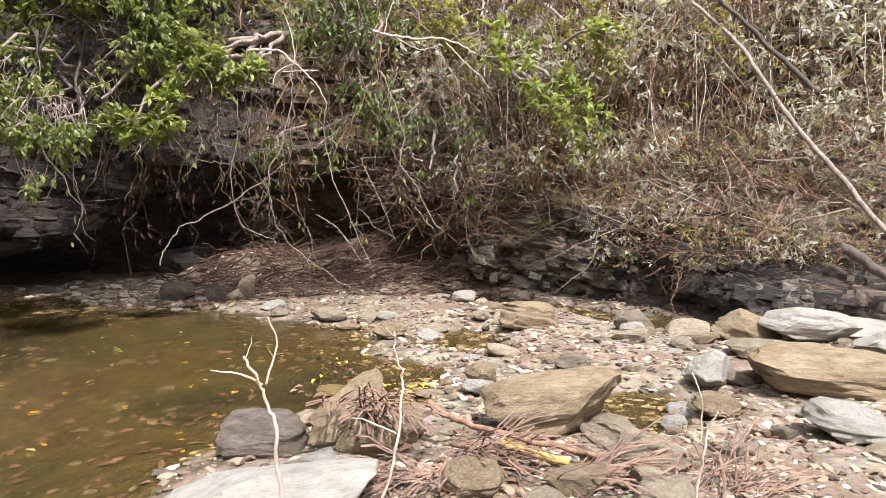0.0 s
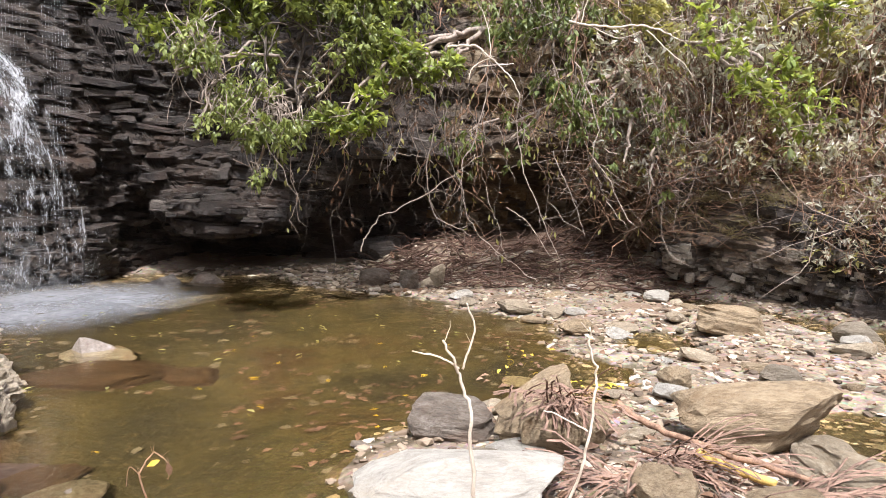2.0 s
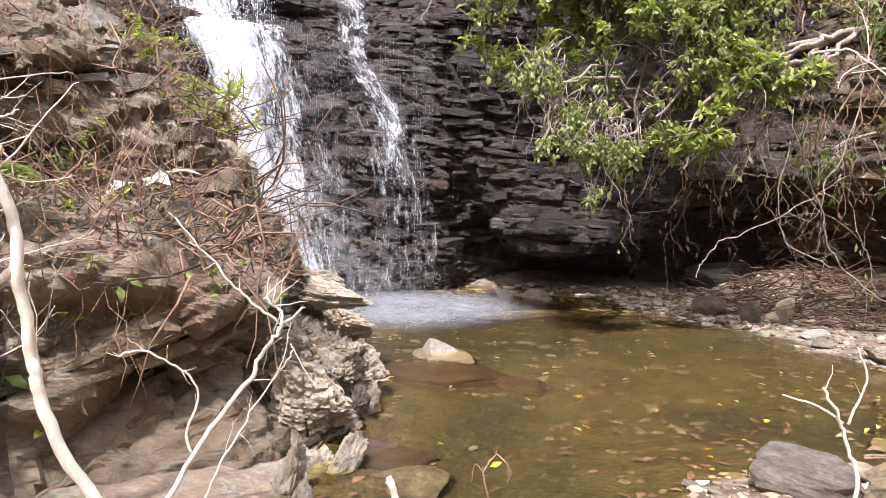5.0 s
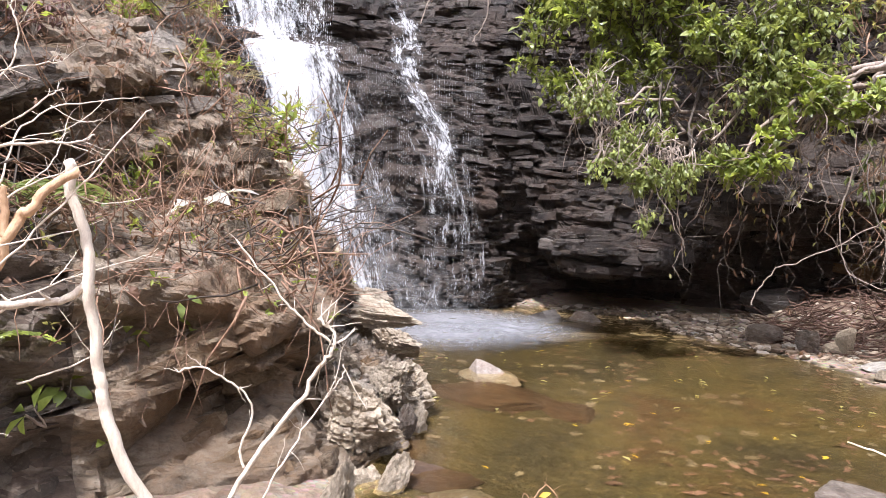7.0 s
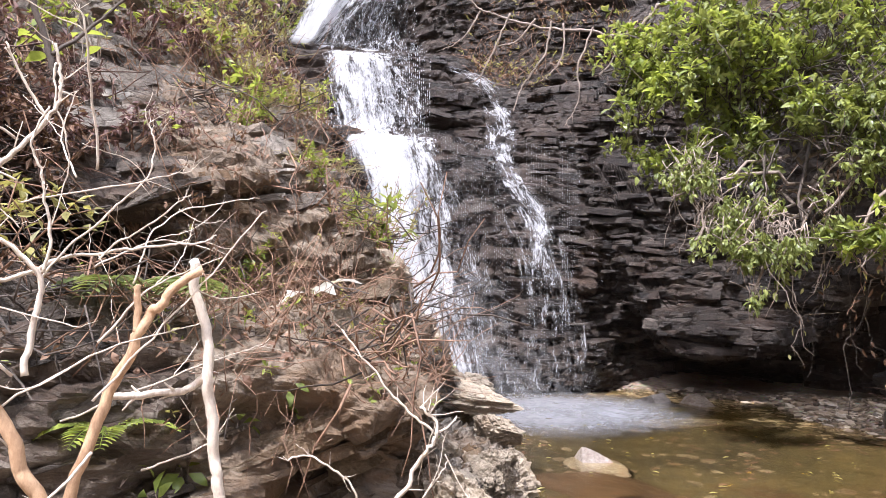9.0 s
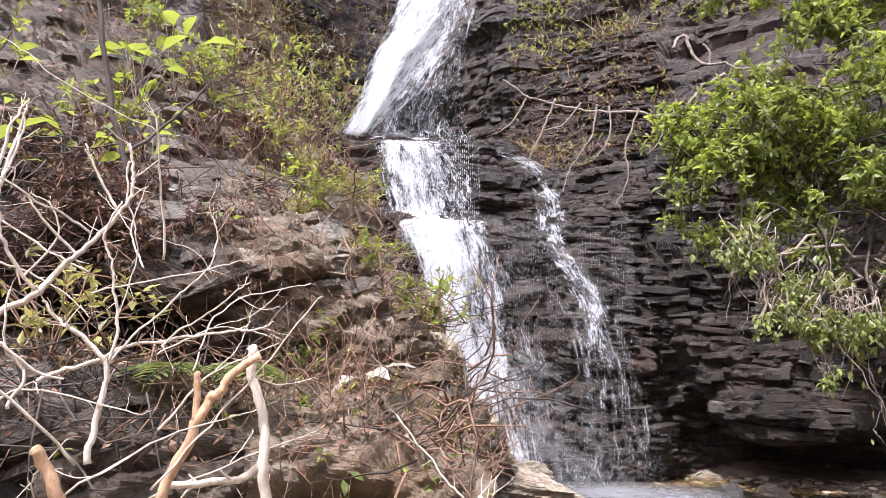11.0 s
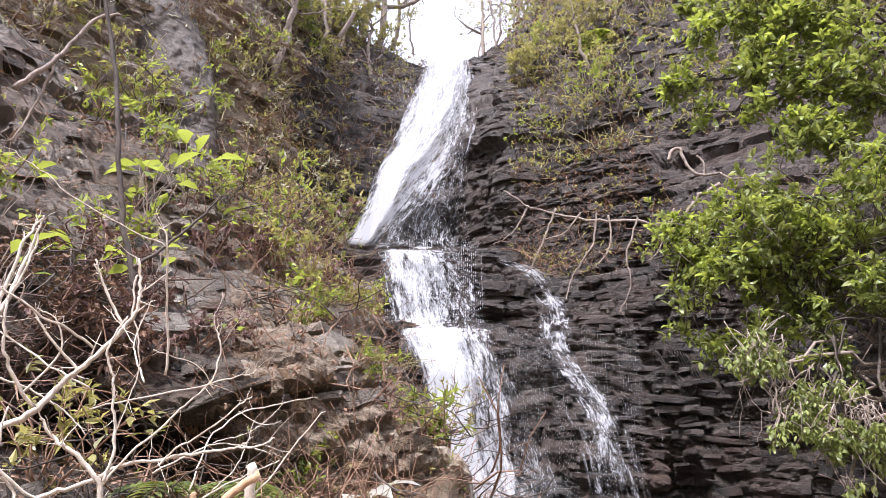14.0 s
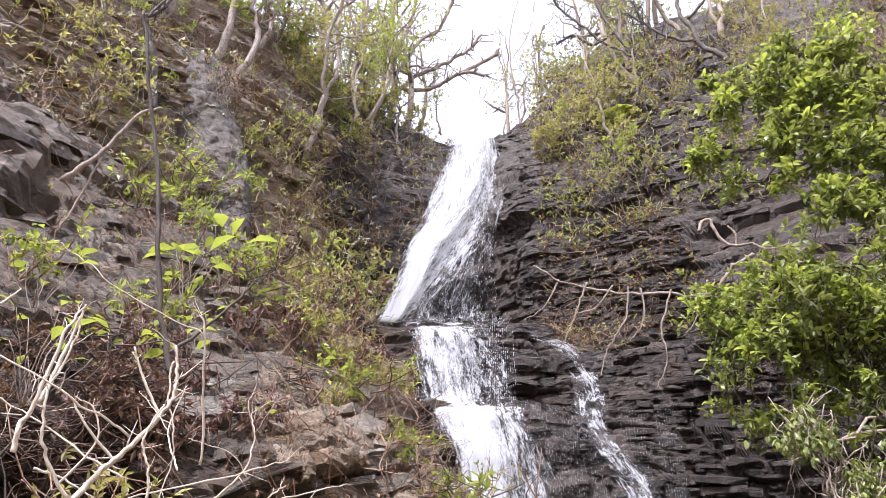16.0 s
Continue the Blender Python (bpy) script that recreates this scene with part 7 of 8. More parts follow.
for label, wood, count in (("thin upright red-brown dry stems on the bank", TWIG_RED, 420), ("thin pale dry stems standing on the bank", BARK_PALE, 300)):
    p, n = surface_spots(wall_rough, wall_nor, (u_split - 34, NU - 12), (110, 420), count, rng, 1.6, 9)
    s = Soup()
    for q, d in zip(p, n):
        start = q + d * rng.uniform(0.0, 0.3)
        s.tube(wander(start, start + np.array([rng.normal(0, 0.22), rng.normal(0, 0.2), rng.uniform(0.6, 1.9)]), 7, 0.05, rng), rng.uniform(0.005, 0.011), 0.004, 3)
    tagged(new("dry_stems", s.mesh("dry_stems", wood)), label, "stems", kind="stuff")

# ---- scrub on the right bank ----
rng = np.random.default_rng(101)
bank_rows, bank_cols = (u_split - 26, NU - 12), (90, 400)
protos = [small_shrub(1, "grey-green drooping shrub on the scrubby bank", LEAF_GREY, 0.16, 0.9, 9, 6, 0.6),
          small_shrub(2, "pale dusty shrub with narrow leaves on the bank", LEAF_GREY, 0.12, 1.1, 10, 7, 0.3),
          small_shrub(3, "olive shrub with thin red-brown stems on the bank", LEAF_OLIVE, 0.11, 1.1, 10, 6, 0.2),
          small_shrub(4, "dry shrub with withered brown leaves on the bank", LEAF_DRY, 0.1, 0.9, 10, 5, 0.6)]
p, n = surface_spots(wall_rough, wall_nor, bank_rows, bank_cols, 110, rng, 1.9, 11)
scatter(protos, p + n * 0.05, rng, 0.7, 1.3, "bank scrub", 25)
protos = [twig_tangle(5, "tangle of thin red-brown dead twigs", 0.9, 46, TWIG_RED), twig_tangle(6, "tangle of pale dry twigs", 1.0, 40, BARK_GREY)]
p, n = surface_spots(wall_rough, wall_nor, bank_rows, bank_cols, 90, rng, 1.2, 10)
scatter(protos, p + n * 0.2, rng, 0.7, 1.3, "dead brush", 30)
protos = [grass_tuft(7, "hanging tuft of straw-coloured grass", 0.7, 70), grass_tuft(8, "tuft of straw-coloured grass on the bank", 0.55, 60)]
p, n = surface_spots(wall_rough, wall_nor, bank_rows, (60, 330), 120, rng, 0.9, 4.5)
scatter(protos, p, rng, 0.6, 1.2, "straw grass", 25)
protos = [tree(9, "thin bare sapling on the bank", 3.2, 0.03, LEAF_OLIVE, 0.09, 60, 5)]
p, n = surface_spots(wall_rough, wall_nor, bank_rows, bank_cols, 16, rng, 2.4, 9)
scatter(protos, p, rng, 0.7, 1.2, "bank saplings", 12)

# ---- the earth face and bank behind the pool ----
p, n = surface_spots(wall_rough, wall_nor, (int(np.interp(-24, -u_turn[::1], np.arange(NU))), u_split), (150, 430), 40, rng, 3.2, 11)
protos = [small_shrub(12, "dull green shrub clinging to the cliff", LEAF_DARK, 0.13, 1.0, 9, 7, 0.5), small_shrub(13, "olive shrub clinging to the cliff", LEAF_OLIVE, 0.12, 1.0, 9, 6, 0.5)]
scatter(protos, p + n * 0.1, rng, 0.8, 1.4, "cliff shrubs", 25)
rng = np.random.default_rng(111)
s = Soup()
for _ in range(1100):
    x, y = rng.uniform(-4.4, 0.9), rng.uniform(9.9, 12.4)
    if x + 0.35 * (y - 10) < -4.0:
        continue
    z = float(ground_z(np.array([x]), np.array([y]))[0]) + rng.uniform(0.0, 0.16)
    a = rng.normal(0.2, 1.3)
    d = np.array([math.cos(a), math.sin(a) * 0.6, rng.normal(0.05, 0.22)]) * rng.uniform(0.2, 0.85)
    s.tube(wander((x, y, z), np.array([x, y, z]) + d, 6, 0.14, rng), rng.uniform(0.006, 0.017), 0.004, 4)
tagged(new("brushwood", s.mesh("brushwood", TWIG_DARK_SHADED)), "heap of red-brown dead branches on the bank, coloured as shaded", "branches", kind="stuff")

# ---- dry fronds and litter on the near shore ----
rng = np.random.default_rng(121)


def frond_heap(at, size, count, turn, label):
    ob = thing("dry_frond", label, "dead leaves", "dry fronds", at=at)
    s = Soup()
    for _ in range(int(count * 1.15)):
        a = radians(turn) + rng.normal(0, 0.65)
        base = np.array([rng.normal(0, 0.22), rng.normal(0, 0.14), rng.uniform(0.0, 0.14)]) * size
        way = np.array([math.cos(a), math.sin(a), rng.normal(0.1, 0.3)])
        e = base + way * size * rng.uniform(0.3, 0.8)
        e[2] = max(e[2], -0.03)
        q = wander(base, e, 6, 0.06, rng, -0.1)
        t = unit(np.gradient(q, axis=0))
        side = unit(np.cross(t, np.array([0.2, 0.1, 1.0]))) * rng.uniform(0.003, 0.0075)
        v = np.concatenate([q + side, q + np.array([0, 0, 0.006]), q - side])
        k = np.arange(5)
        s.put(v, np.concatenate([np.stack([k, k + 1, k + 7, k + 6], 1), np.stack([k + 6, k + 7, k + 13, k + 12], 1)]))
    tagged(part("blade", s.mesh("blade", FROND, False), ob), kind="stuff")
    r = Soup()
    r.tube(wander((-0.4 * size, 0, 0.05), (0.6 * size, rng.normal(0, 0.1), 0.02), 9, 0.03, rng), 0.016, 0.007, 6)
    m = part("midrib", r.mesh("midrib", TWIG_RED), ob)
    m.rotation_euler[2] = radians(turn)


frond_heap((-0.42, 3.93, 0.3), 0.5, 90, -70, "drooping heap of pinkish dry palm leaflets over a stone")
frond_heap((0.25, 3.72, 0.08), 0.6, 80, -28, "pinkish dry palm frond lying on the shore")
frond_heap((0.75, 3.35, 0.07), 0.6, 70, -12, "pinkish dry palm frond lying on the shore")
frond_heap((1.35, 3.15, 0.07), 0.55, 60, 20, "pinkish dry palm frond lying on the shore")
frond_heap((-0.15, 3.45, 0.06), 0.5, 40, 200, "pinkish dry palm frond lying on the shore")
branching("cane", "yellow broken cane lying among dry fronds", "cane", BAMBOO, 0.026, 0.022, [(0.32, 3.68, 0.2), (0.5, 3.57, 0.17), (0.66, 3.5, 0.14)])
branching("dead_stick", "reddish dead stick lying on the fronds", "stick", TWIG_RED, 0.022, 0.014, [(-0.1, 4.1, 0.3), (0.25, 3.8, 0.24), (0.8, 3.45, 0.2)])


def litter(name, count, material, seed, label, low, high, area, heap=None):
    rng = np.random.default_rng(seed)
    x, y = rng.uniform(area[0], area[1], count), rng.uniform(area[2], area[3], count)
    z = np.maximum(ground_z(x, y), 0.004) + rng.uniform(0.005, 0.04, count)
    keep = (fbm(np.stack([x, y, 0 * x], 1) * 1.3, 3, seed) > -0.02) & (z < 1.0)
    x, y, z = x[keep], y[keep], z[keep]
    a = rng.uniform(0, 6.283, len(x))
    s = Soup()
    s.leaves(np.stack([x, y, z], 1), np.stack([np.cos(a), np.sin(a), rng.normal(0, 0.2, len(x))], 1), unit(rng.normal(0, 0.3, (len(x), 3)) + np.array([0, 0, 1.0])), rng.uniform(low, high, len(x)), rng.uniform(low, high, len(x)) * 0.5, 0.2)
    return tagged(new(name, s.mesh(name, material, False)), label, "leaves", kind="stuff")


litter("leaf_litter", 1500, LEAF_DRY, 131, "brown fallen leaves scattered over the shore", 0.05, 0.11, (-1.2, 5.5, 2.7, 9.5))
litter("leaf_litter", 700, LEAF_DRY, 139, "brown fallen leaves among the near stones", 0.04, 0.09, (-0.8, 4.2, 2.6, 5.0))
litter("leaf_litter", 900, LEAF_DRY, 132, "brown fallen leaves on the bank under the cliff", 0.06, 0.13, (-4.5, 1.0, 9.3, 12.4))
litter("yellow_leaves", 220, LEAF_YELLOW, 133, "yellow fallen leaves floating in the shallows", 0.03, 0.07, (-0.75, 0.2, 4.5, 5.4))
litter("yellow_leaves", 40, LEAF_YELLOW, 134, "yellow fallen leaves at the edge of the pool", 0.05, 0.09, (-1.2, -0.2, 5.6, 6.8))
def sunken(name, count, material, seed, label, low, high):
    rng = np.random.default_rng(seed)
    x, y = rng.uniform(-9, 0, count), rng.uniform(1.9, 10.8, count)
    keep = (inside_distance(x, y, POOL) > 0.1) & (fbm(np.stack([x, y, 0 * x], 1) * 0.9, 3, seed) > -0.03)
    x, y = x[keep], y[keep]
    a = rng.uniform(0, 6.283, len(x))
    s = Soup()
    s.leaves(np.stack([x, y, ground_z(x, y) + 0.015], 1), np.stack([np.cos(a), np.sin(a), 0 * a], 1), unit(rng.normal(0, 0.15, (len(x), 3)) + np.array([0, 0, 1.0])), rng.uniform(low, high, len(x)), rng.uniform(low, high, len(x)) * 0.5, 0.1)
    tagged(new(name, s.mesh(name, material, False)), label, "leaves", kind="stuff")


sunken("sunken_leaves", 1500, LEAF_PURPLE, 136, "dark sodden leaves lying on the pool bed", 0.06, 0.16)
sunken("sunken_leaves", 110, LEAF_YELLOW, 137, "ochre leaves lying on the pool bed", 0.04, 0.09)
rng = np.random.default_rng(138)
x, y = rng.uniform(-7, -1, 60), rng.uniform(2.5, 9, 60)
x, y = x[inside_distance(x, y, POOL) > 0.2], y[inside_distance(x, y, POOL) > 0.2]
s = Soup()
s.leaves(np.stack([x, y, 0 * x + 0.012], 1), rng.normal(0, 1, (len(x), 3)) * np.array([1, 1, 0.03]), np.tile([0.02, 0, 1.0], (len(x), 1)), rng.uniform(0.05, 0.12, len(x)), 0.035, 0.05)
tagged(new("floating_leaves", s.mesh("floating_leaves", LEAF_OLIVE, False)), "yellow-green leaves floating on the pool", "leaves", kind="stuff")
rng = np.random.default_rng(135)
s = Soup()
q = np.stack([rng.normal(-1.1, 0.12, 40), rng.normal(3.98, 0.1, 40), rng.uniform(0.12, 0.15, 40)], 1)
s.leaves(q, rng.normal(0, 1, (40, 3)) * np.array([1, 1, 0.15]), np.tile([0.1, 0, 1.0], (40, 1)), rng.uniform(0.05, 0.1, 40), 0.035, 0.2)
tagged(new("leaf_litter", s.mesh("leaf_litter", LEAF_DRY, False)), "brown leaves lying on the square block", "leaves", kind="stuff")

# ---- a withered seedling by the water ----
branching("seedling", "withered curled seedling with a yellow leaf", "plant", TWIG_RED, 0.004, 0.002, [(-1.74, 2.05, 0.2), (-1.74, 2.04, 0.42), (-1.76, 2.02, 0.55), (-1.73, 2.06, 0.61), (-1.69, 2.08, 0.57), (-1.69, 2.08, 0.5)], [(-1.76, 2.02, 0.53), (-1.79, 2.0, 0.57), (-1.8, 1.99, 0.5)])
for name, at, way, size, mat, label in (("leaf", (-1.75, 2.04, 0.56), (0.6, 0.5, 0.3), 0.05, LEAF_YELLOW, "small yellow leaf on the seedling"), ("leaf", (-1.69, 2.08, 0.57), (0.1, 0.1, -1), 0.06, LEAF_DRY, "small curled brown leaf on the seedling")):
    s = Soup()
    s.leaves(np.array([at]), np.array([way]), np.array([(0.5, -0.6, 0.4)]), size, size * 0.45)
    part(name, s.mesh(name, mat, True), bpy.data.objects["seedling"], label)
ob = new("pebble", stone_mesh("pebble", 390, ROCK_PALE, 5, detail=3))
ob.matrix_basis = pose(-1.72, 2.06, float(ground_z(np.array([-1.72]), np.array([2.06]))[0]) - 0.01) @ Matrix.Diagonal((0.06, 0.05, 0.06, 1))
tagged(ob, "small pale pebble beside the withered seedling", "stone")

# ---- plants on the buttress ----
rng = np.random.default_rng(141)
rows, cols = (50, 200), (72, 296)
p, n = surface_spots(butt_rough, butt_nor, rows, cols, 22, rng, 1.2, 7.5, 0.35)
scatter([grass_tuft(21, "dry straw grass tuft on the buttress", 0.38, 60), grass_tuft(22, "yellowing grass tuft on the buttress", 0.5, 70)], p, rng, 0.7, 1.3, "buttress grass", 20)
p, n = surface_spots(butt_rough, butt_nor, rows, cols, 15, rng, 1.6, 7.5, 0.3)
scatter([small_shrub(23, "low green plant on the buttress ledge", LEAF_BRIGHT, 0.1, 0.5, 6, 6, 0.1), small_shrub(24, "low olive plant on the buttress ledge", LEAF_OLIVE, 0.09, 0.55, 7, 6, 0.2)], p, rng, 0.7, 1.3, "buttress plants", 20)
p, n = surface_spots(butt_rough, butt_nor, rows, cols, 44, rng, 1.2, 7.5, 0.2)
scatter([twig_tangle(25, "tangle of thin red-brown dry stalks on the buttress", 0.6, 34, TWIG_RED), twig_tangle(26, "tangle of dark dry twigs on the buttress", 0.7, 26, BARK_DARK)], p + n * 0.1, rng, 0.7, 1.3, "buttress brush", 30)
p, n = surface_spots(butt_rough, butt_nor, (50, 170), (170, 270), 3, rng, 2.3, 6.0, 0.1)
scatter([small_shrub(27, "dry purple-brown withered shrub on the buttress", LEAF_PURPLE, 0.1, 0.7, 9, 7, 0.6)], p, rng, 0.8, 1.3, "withered shrubs", 20)
i, j = rng.integers(50, 260, 4000), rng.integers(63, 328, 4000)
q, n = butt_rough[i, j], butt_nor[i, j]
keep = (n[:, 2] > 0.35) & (q[:, 2] > 1.2)
q, n = q[keep] + n[keep] * 0.02 + rng.normal(0, 0.02, (keep.sum(), 3)), n[keep]
s = Soup()
s.leaves(q, np.cross(n, rng.normal(size=q.shape)), n + rng.normal(0, 0.3, q.shape), rng.uniform(0.05, 0.12, len(q)), rng.uniform(0.02, 0.05, len(q)), 0.25)
tagged(new("leaf_litter", s.mesh("leaf_litter", LEAF_DRY, False)), "brown fallen leaves lying on the buttress ledges", "leaves", kind="stuff")


def near_buttress(p):
    """The nearest place on the buttress."""
    d = ((butt_rough - np.asarray(p)) ** 2).sum(-1)
    return butt_rough[np.unravel_index(np.argmin(d), d.shape)]


def plant_at(ob, p, turn=0, tilt=(0, 0), scale=1.0):
    ob.matrix_basis = pose(*near_buttress(p), tilt[0], tilt[1], turn) @ Matrix.Scale(scale, 4)


plant_at(fern(31, "dark green fern on the buttress", 0.72, 8, LEAF_DARK), (-4.45, 0.78, 1.72))
plant_at(fern(32, "small pale green fern at the buttress's foot", 0.42, 6, LEAF_BRIGHT), (-3.95, 0.56, 0.9))
for k, (x, y, z) in enumerate(((-4.0, 1.47, 1.11), (-4.1, 1.57, 0.88), (-4.05, 1.25, 0.86), (-3.9, 1.31, 0.42), (-4.0, 0.79, 0.53), (-4.1, 0.95, 0.67), (-4.05, 1.05, 0.32), (-4.1, 0.6, 0.68), (-4.3, 2.75, 0.45))):
    plant_at(broad_plant(60 + k, "small green seedling growing from the rock face", 0.1 + 0.02 * (k % 3), 4 + k % 3, LEAF_BRIGHT, height=0.1), (x, y, z), 70 * k, (0, 40))
plant_at(broad_plant(33, "large pale drooping leaves beside the grass", 0.34, 4, LEAF_GREY, height=0.15), (-4.75, 1.96, 1.6))
plant_at(broad_plant(34, "upright broad-leaved green plant on the ledge", 0.4, 9, LEAF_BRIGHT, height=0.8), (-7.5, 0.95, 5.2))
plant_at(broad_plant(35, "upright broad-leaved green plant on the ledge", 0.34, 8, LEAF_BRIGHT, height=0.7), (-7.2, 0.5, 4.7))
for k, (x, y, z) in enumerate(((-8.2, 1.4, 5.6), (-8.6, 0.6, 6.2), (-7.9, 1.9, 5.2), (-6.6, 0.2, 4.2), (-8.9, 1.9, 5.9), (-6.3, -0.7, 4.6))):
    plant_at(small_shrub(90 + k, "bright green leafy plant on the buttress", LEAF_BRIGHT, 0.11, 0.55, 6, 6, 0.1), (x, y, z), 40 * k)
plant_at(grass_tuft(36, "yellow-brown bushy grass clump on the crest", 0.8, 120, spread=0.4), (-7.7, 2.4, 3.7))
plant_at(small_shrub(37, "yellow-green feathery shrub on the crest", LEAF_OLIVE, 0.07, 0.7, 9, 6, 0.1), (-7.7, 2.5, 3.8))
plant_at(small_shrub(38, "thin leafy shoot on the crest", LEAF_BRIGHT, 0.12, 1.1, 6, 6, 0.1), (-8.4, 2.4, 5.6))
plant_at(small_shrub(39, "thin leafy shoot at the edge of the fall", LEAF_OLIVE, 0.08, 0.9, 6, 5, 0.1), (-6.8, 3.7, 2.1))
for k, (x, y, z) in enumerate(((-4.6, -0.75, 4.0), (-4.9, -0.4, 4.1), (-4.6, -0.6, 3.6), (-4.8, -1.1, 3.4))):
    plant_at(broad_plant(41 + k, "large bright green leaves on thin stems", 0.18, 5, LEAF_BRIGHT, height=0.7), (x, y, z), 50 * k)
nu, nv, _ = butt_rough.shape
butt_tree = BVHTree.FromPolygons(butt_rough.reshape(-1, 3).tolist(), grid_faces(nu, nv).tolist())


def on_slope(turn, slope):
    """Where the buttress lies in that direction from the camera's place."""
    a = radians(turn)
    return butt_tree.ray_cast(CAM_EYE, Vector((-math.sin(a), math.cos(a), slope)))[0]


rng = np.random.default_rng(143)
spots = [on_slope(rng.uniform(79, 99), rng.uniform(0.1, 0.3)) for _ in range(30)]
protos = [small_shrub(44, "withered shrub with dark purple-brown leaves on the slope", LEAF_PURPLE, 0.075, 0.5, 10, 9, 0.7, TWIG_RED), small_shrub(45, "withered shrub with crumpled brown leaves on the slope", LEAF_DRY, 0.075, 0.5, 9, 8, 0.7, BARK_DARK),
          twig_tangle(46, "tangle of thin purple-brown dead twigs on the slope", 0.6, 44, TWIG_DARK_SHADED)]
scatter(protos, [tuple(p) for p in spots if p and p.x > -8], rng, 0.7, 1.25, "withered growth", 30)
spots = [on_slope(rng.uniform(66, 94), rng.uniform(0.2, 0.46)) for _ in range(16)]
scatter([broad_plant(47, "fresh green shoot with broad leaves on the slope", 0.17, 8, LEAF_BRIGHT, height=0.5), broad_plant(48, "small fresh green shoot on the slope", 0.13, 7, LEAF_BRIGHT, height=0.35)], [tuple(p) for p in spots if p], rng, 0.7, 1.3, "green shoots", 20)
s = Soup()
ob = thing("stump", "short brown broken stump on the rock edge", "stump")
s.tube([(-6.75, 3.62, 1.6), (-6.76, 3.6, 1.9), (-6.74, 3.6, 2.15), (-6.76, 3.58, 2.3)], 0.1, 0.085, 10, 0.08, rng)
part("trunk", s.mesh("trunk", BARK_TAN), ob)

# ---- bleached brush in front of the buttress ----
rng = np.random.default_rng(147)
for k in range(18):
    a, d = rng.uniform(79, 99), rng.uniform(3.0, 4.0)
    start = polar(a, d, rng.uniform(0.7, 2.4))
    end = start + np.array([rng.normal(0.1, 0.25), rng.normal(0.25, 0.5), rng.uniform(-0.1, 0.9)])
    mid = (start + end) / 2 + rng.normal(0, 0.1, 3)
    fork = mid + np.array([rng.normal(0, 0.15), rng.normal(0.1, 0.3), rng.uniform(-0.1, 0.35)])
    branching("dead_branch", "thin bleached branch in a tangle of brush", "branch", BARK_PALE, rng.uniform(0.004, 0.007), 0.0025, [tuple(start), tuple(mid), tuple(end)], [tuple(mid), tuple((mid + fork) / 2 + rng.normal(0, 0.04, 3)), tuple(fork)], group="bleached brush")

# ---- upper slopes and skyline ----
rng = np.random.default_rng(151)
protos = [small_shrub(51, "dry olive shrub on the upper slope", LEAF_OLIVE, 0.14, 1.5, 10, 7, 0.2, BARK_GREY), small_shrub(52, "pale green shrub on the upper slope", LEAF_BRIGHT, 0.13, 1.4, 9, 6, 0.1, BARK_GREY),
          small_shrub(53, "bare grey shrub on the upper slope", LEAF_DRY, 0.12, 1.6, 12, 3, 0.3, BARK_GREY)]
p, n = surface_spots(wall_rough, wall_nor, (30, 135), (120, 450), 44, rng, 6.0, 24, 0.0)
scatter(protos, p, rng, 0.7, 1.3, "upper shrubs", 15)
p, n = surface_spots(wall_rough, wall_nor, (240, 430), (290, 450), 60, rng, 10.5, 23, 0.05)
scatter(protos, p, rng, 0.7, 1.3, "upper shrubs", 15)
p, n = surface_spots(wall_rough, wall_nor, (30, 148), (300, 455), 30, rng, 11.5, 24, 0.05)
trees = [tree(61, "slim tree with sparse pale green leaves on the gorge rim", 6.5, 0.11, LEAF_BRIGHT, 0.14, 260, 8, (0.05, 0.05)),
         tree(62, "bare grey tree on the gorge rim", 7.0, 0.14, LEAF_OLIVE, 0.13, 60, 9, (-0.06, 0.05)),
         tree(63, "thin pole-like tree on the gorge rim", 6.0, 0.07, LEAF_OLIVE, 0.13, 120, 6, (0.1, -0.02)),
         tree(64, "slim olive-leaved tree on the gorge rim", 5.5, 0.09, LEAF_OLIVE, 0.13, 300, 8, (-0.1, 0.02))]
scatter(trees, p, rng, 0.7, 1.15, "rim trees", 8)
p, n = surface_spots(wall_rough, wall_nor, (275, 430), (300, 455), 26, rng, 12, 23, 0.05)
for k, q in enumerate(p):
    m = pose(*q, rng.uniform(-9, 9), rng.uniform(-9, 9), rng.uniform(0, 360)) @ Matrix.Scale(rng.uniform(0.6, 1.0), 4)
    copy_thing(trees[k % 4], m).matrix_basis = m
for a, h, d, kind, s, turn in ((52.5, 0.74, 22, 1, 0.7, 200), (50.5, 0.78, 21, 3, 0.7, 310), (54.5, 0.76, 25, 2, 0.8, 50), (63, 0.76, 25, 3, 0.6, 20), (65, 0.77, 26, 1, 0.8, 150), (72.5, 0.75, 21, 0, 0.9, 80), (75.5, 0.72, 20, 1, 1.0, 250), (78.5, 0.7, 19, 3, 0.9, 10), (70.5, 0.78, 24, 2, 1.0, 330), (56.2, 0.75, 26, 2, 0.7, 100), (47.5, 0.85, 20, 1, 0.7, 130)):
    m = pose(*sight(a, h, d), 0, 0, turn) @ Matrix.Scale(s, 4)
    copy_thing(trees[kind], m).matrix_basis = m
for a, d, z, kind, s, turn in ((69.5, 22.5, 18.6, 0, 1.2, 0), (66.5, 23.5, 18.2, 1, 1.3, 90), (74, 21.5, 19.0, 2, 1.2, 40), (53, 23.0, 18.6, 2, 0.9, 120), (55.5, 24.5, 18.8, 1, 0.8, 10), (57.5, 27.5, 17.4, 3, 0.7, 70)):
    m = pose(*polar(a, d, z), 0, 0, turn) @ Matrix.Scale(s, 4)
    copy_thing(trees[kind], m).matrix_basis = m
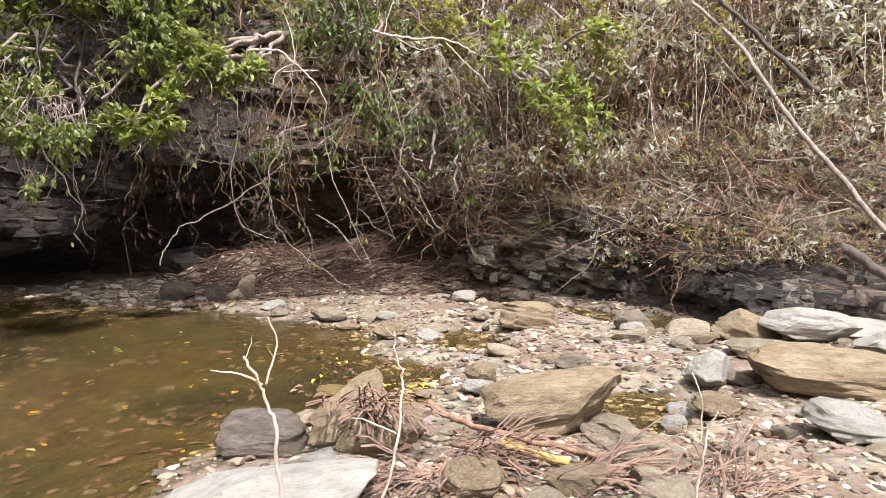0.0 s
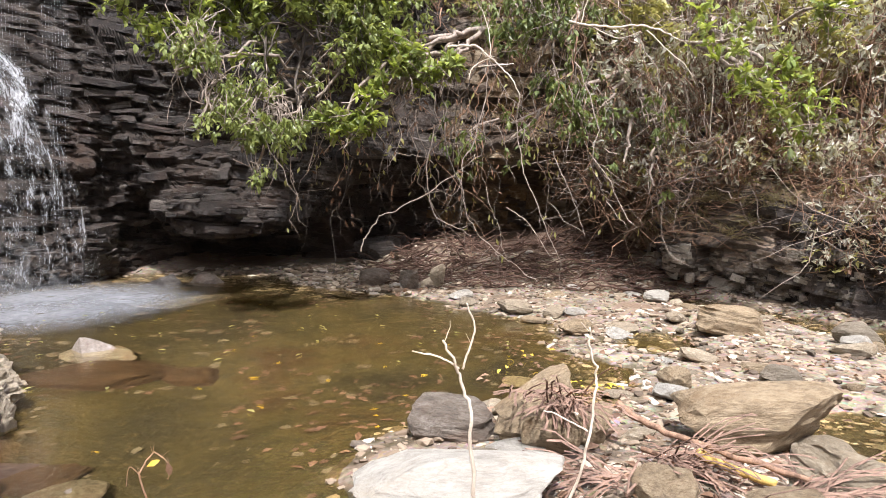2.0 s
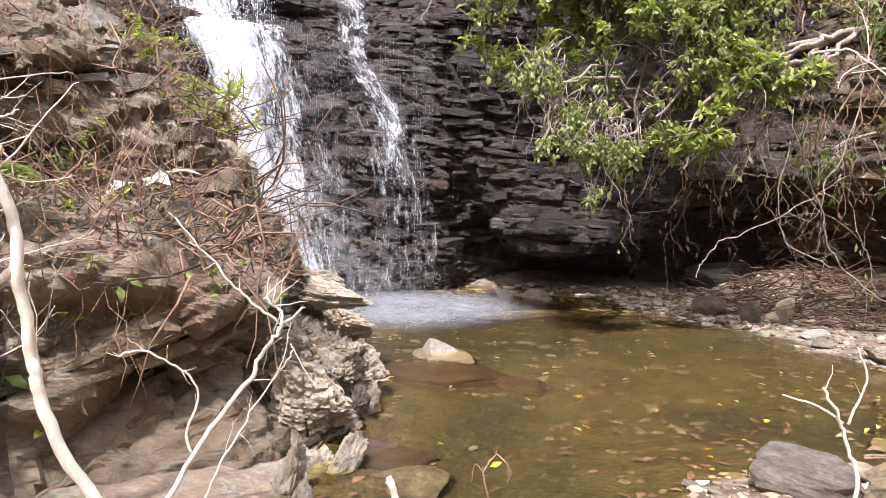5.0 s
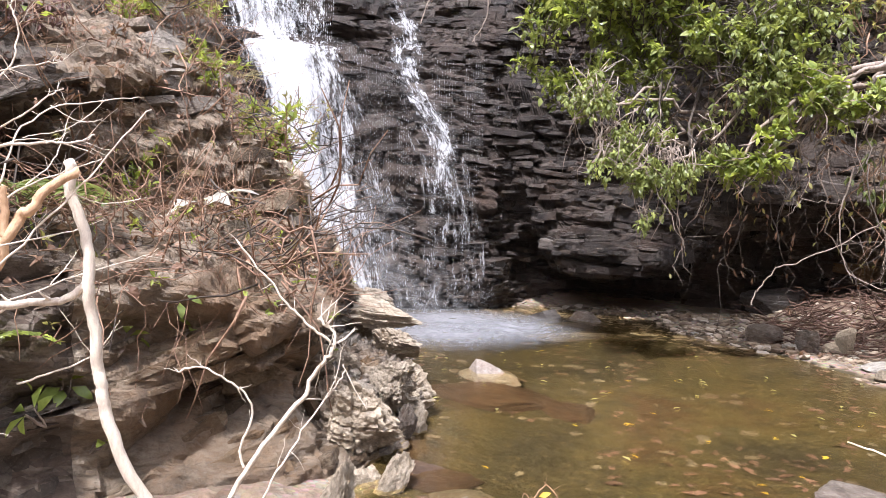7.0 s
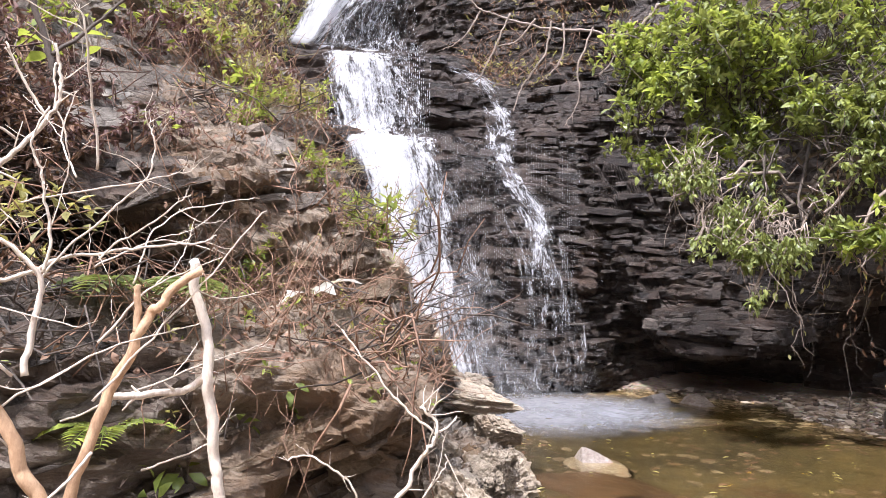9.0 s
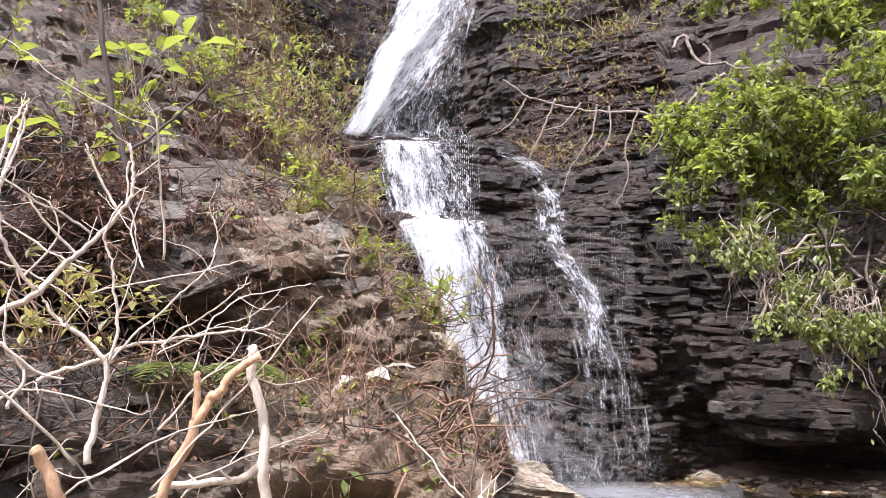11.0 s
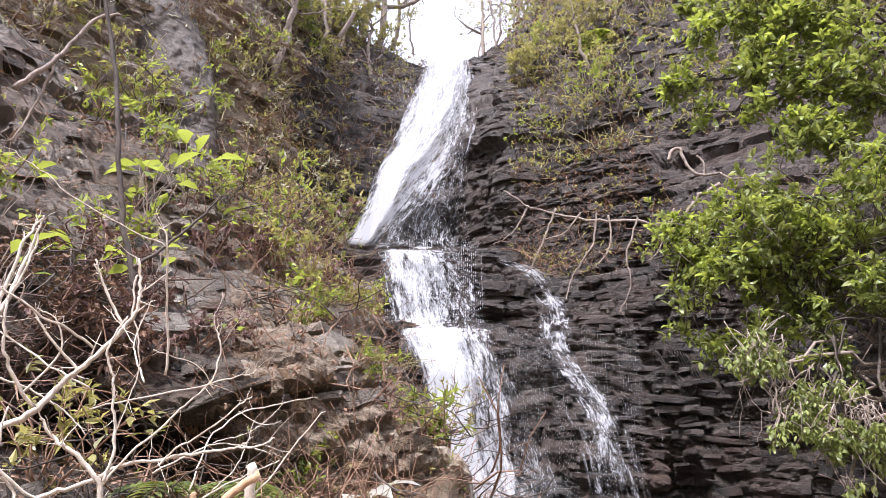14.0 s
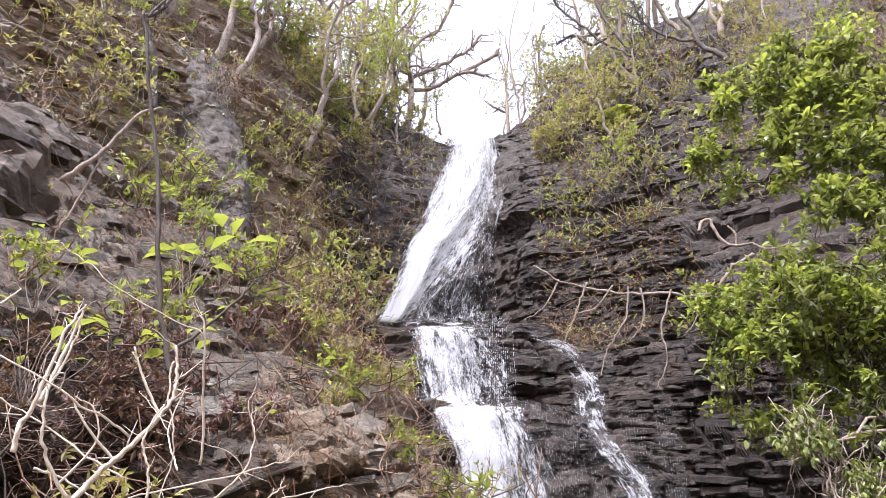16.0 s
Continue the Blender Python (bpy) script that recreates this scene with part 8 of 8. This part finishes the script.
ob = fern(71, "bright rosette of strap leaves on the upper ledge", 0.9, 11, LEAF_BRIGHT, "rosette_plant")
ob.matrix_basis = pose(-12.37, 12.36, 14.5)
bush("tree", "fresh pale green leaves of a slim tree on the upper slope", blobs((76.5, 0.86, 17, 0.7), (75, 0.8, 17, 0.8), (77.5, 0.95, 17, 0.8), (73.5, 0.76, 17, 0.5), (80, 0.92, 17, 0.6)), LEAF_BRIGHT, 330, 0.16, tuple(sight(75.5, 0.7, 17.5)), category="tree")
bush("shrub", "thin yellow-green scrub beside the lip of the fall", blobs((52, 0.72, 18, 0.8), (49, 0.78, 18, 0.9), (46, 0.82, 17.5, 0.8), (53.5, 0.66, 18.5, 0.5)), LEAF_OLIVE, 420, 0.13, tuple(sight(50, 0.7, 18.5)))
bush("shrub", "thin yellow-green scrub on the crest of the slope", blobs((66, 0.77, 21.5, 0.8), (70, 0.8, 20, 1.0), (72, 0.72, 18.5, 0.8)), LEAF_OLIVE, 520, 0.14, tuple(sight(67, 0.72, 20)))
# a smooth fluted rib of rock on the upper slope
rib = np.array([[sight(a + w, h, d) - unit(sight(a, h, 1.0) - np.array(CAM_EYE[:])) * bulge for w, bulge in ((4.4, -0.9), (3.6, 0.0), (1.7, 0.4), (0, 0.55), (-1.6, 0.5), (-2.7, 0.15), (-3.0, -0.9))]
                for a, h, d in ((89.6, 0.86, 14.3), (88.2, 0.82, 13.8), (86.8, 0.75, 13.4), (85.2, 0.68, 13.1), (84.2, 0.6, 12.8), (83.6, 0.53, 12.6), (83.4, 0.44, 12.4))])
rib = loft(rib, 150, 110)
flute = np.linspace(0, 7, 110)[None, :] + 0.6 * np.sin(np.linspace(0, 5, 150))[:, None]
rib = rib + (0.22 * fbm(np.stack([flute, np.broadcast_to(np.linspace(0, 3, 150)[:, None], flute.shape), 0 * flute], -1).reshape(-1, 3), 4, 77).reshape(150, 110, 1) + 0.4 * fbm(rib.reshape(-1, 3) * 1.6, 5, 78, 0.6).reshape(150, 110, 1)) * np.array([1.0, 0.1, 0.1])
sheet("cliff_rib", rib, rock("grey_streaked_rock", (0.03, 0.024, 0.019), (0.085, 0.067, 0.052), (0.18, 0.15, 0.12), (0.1, 0.068, 0.045), (0.5, 0.85), 3, 1.0), "smooth fluted grey-brown rib of rock on the upper slope", "cliff")
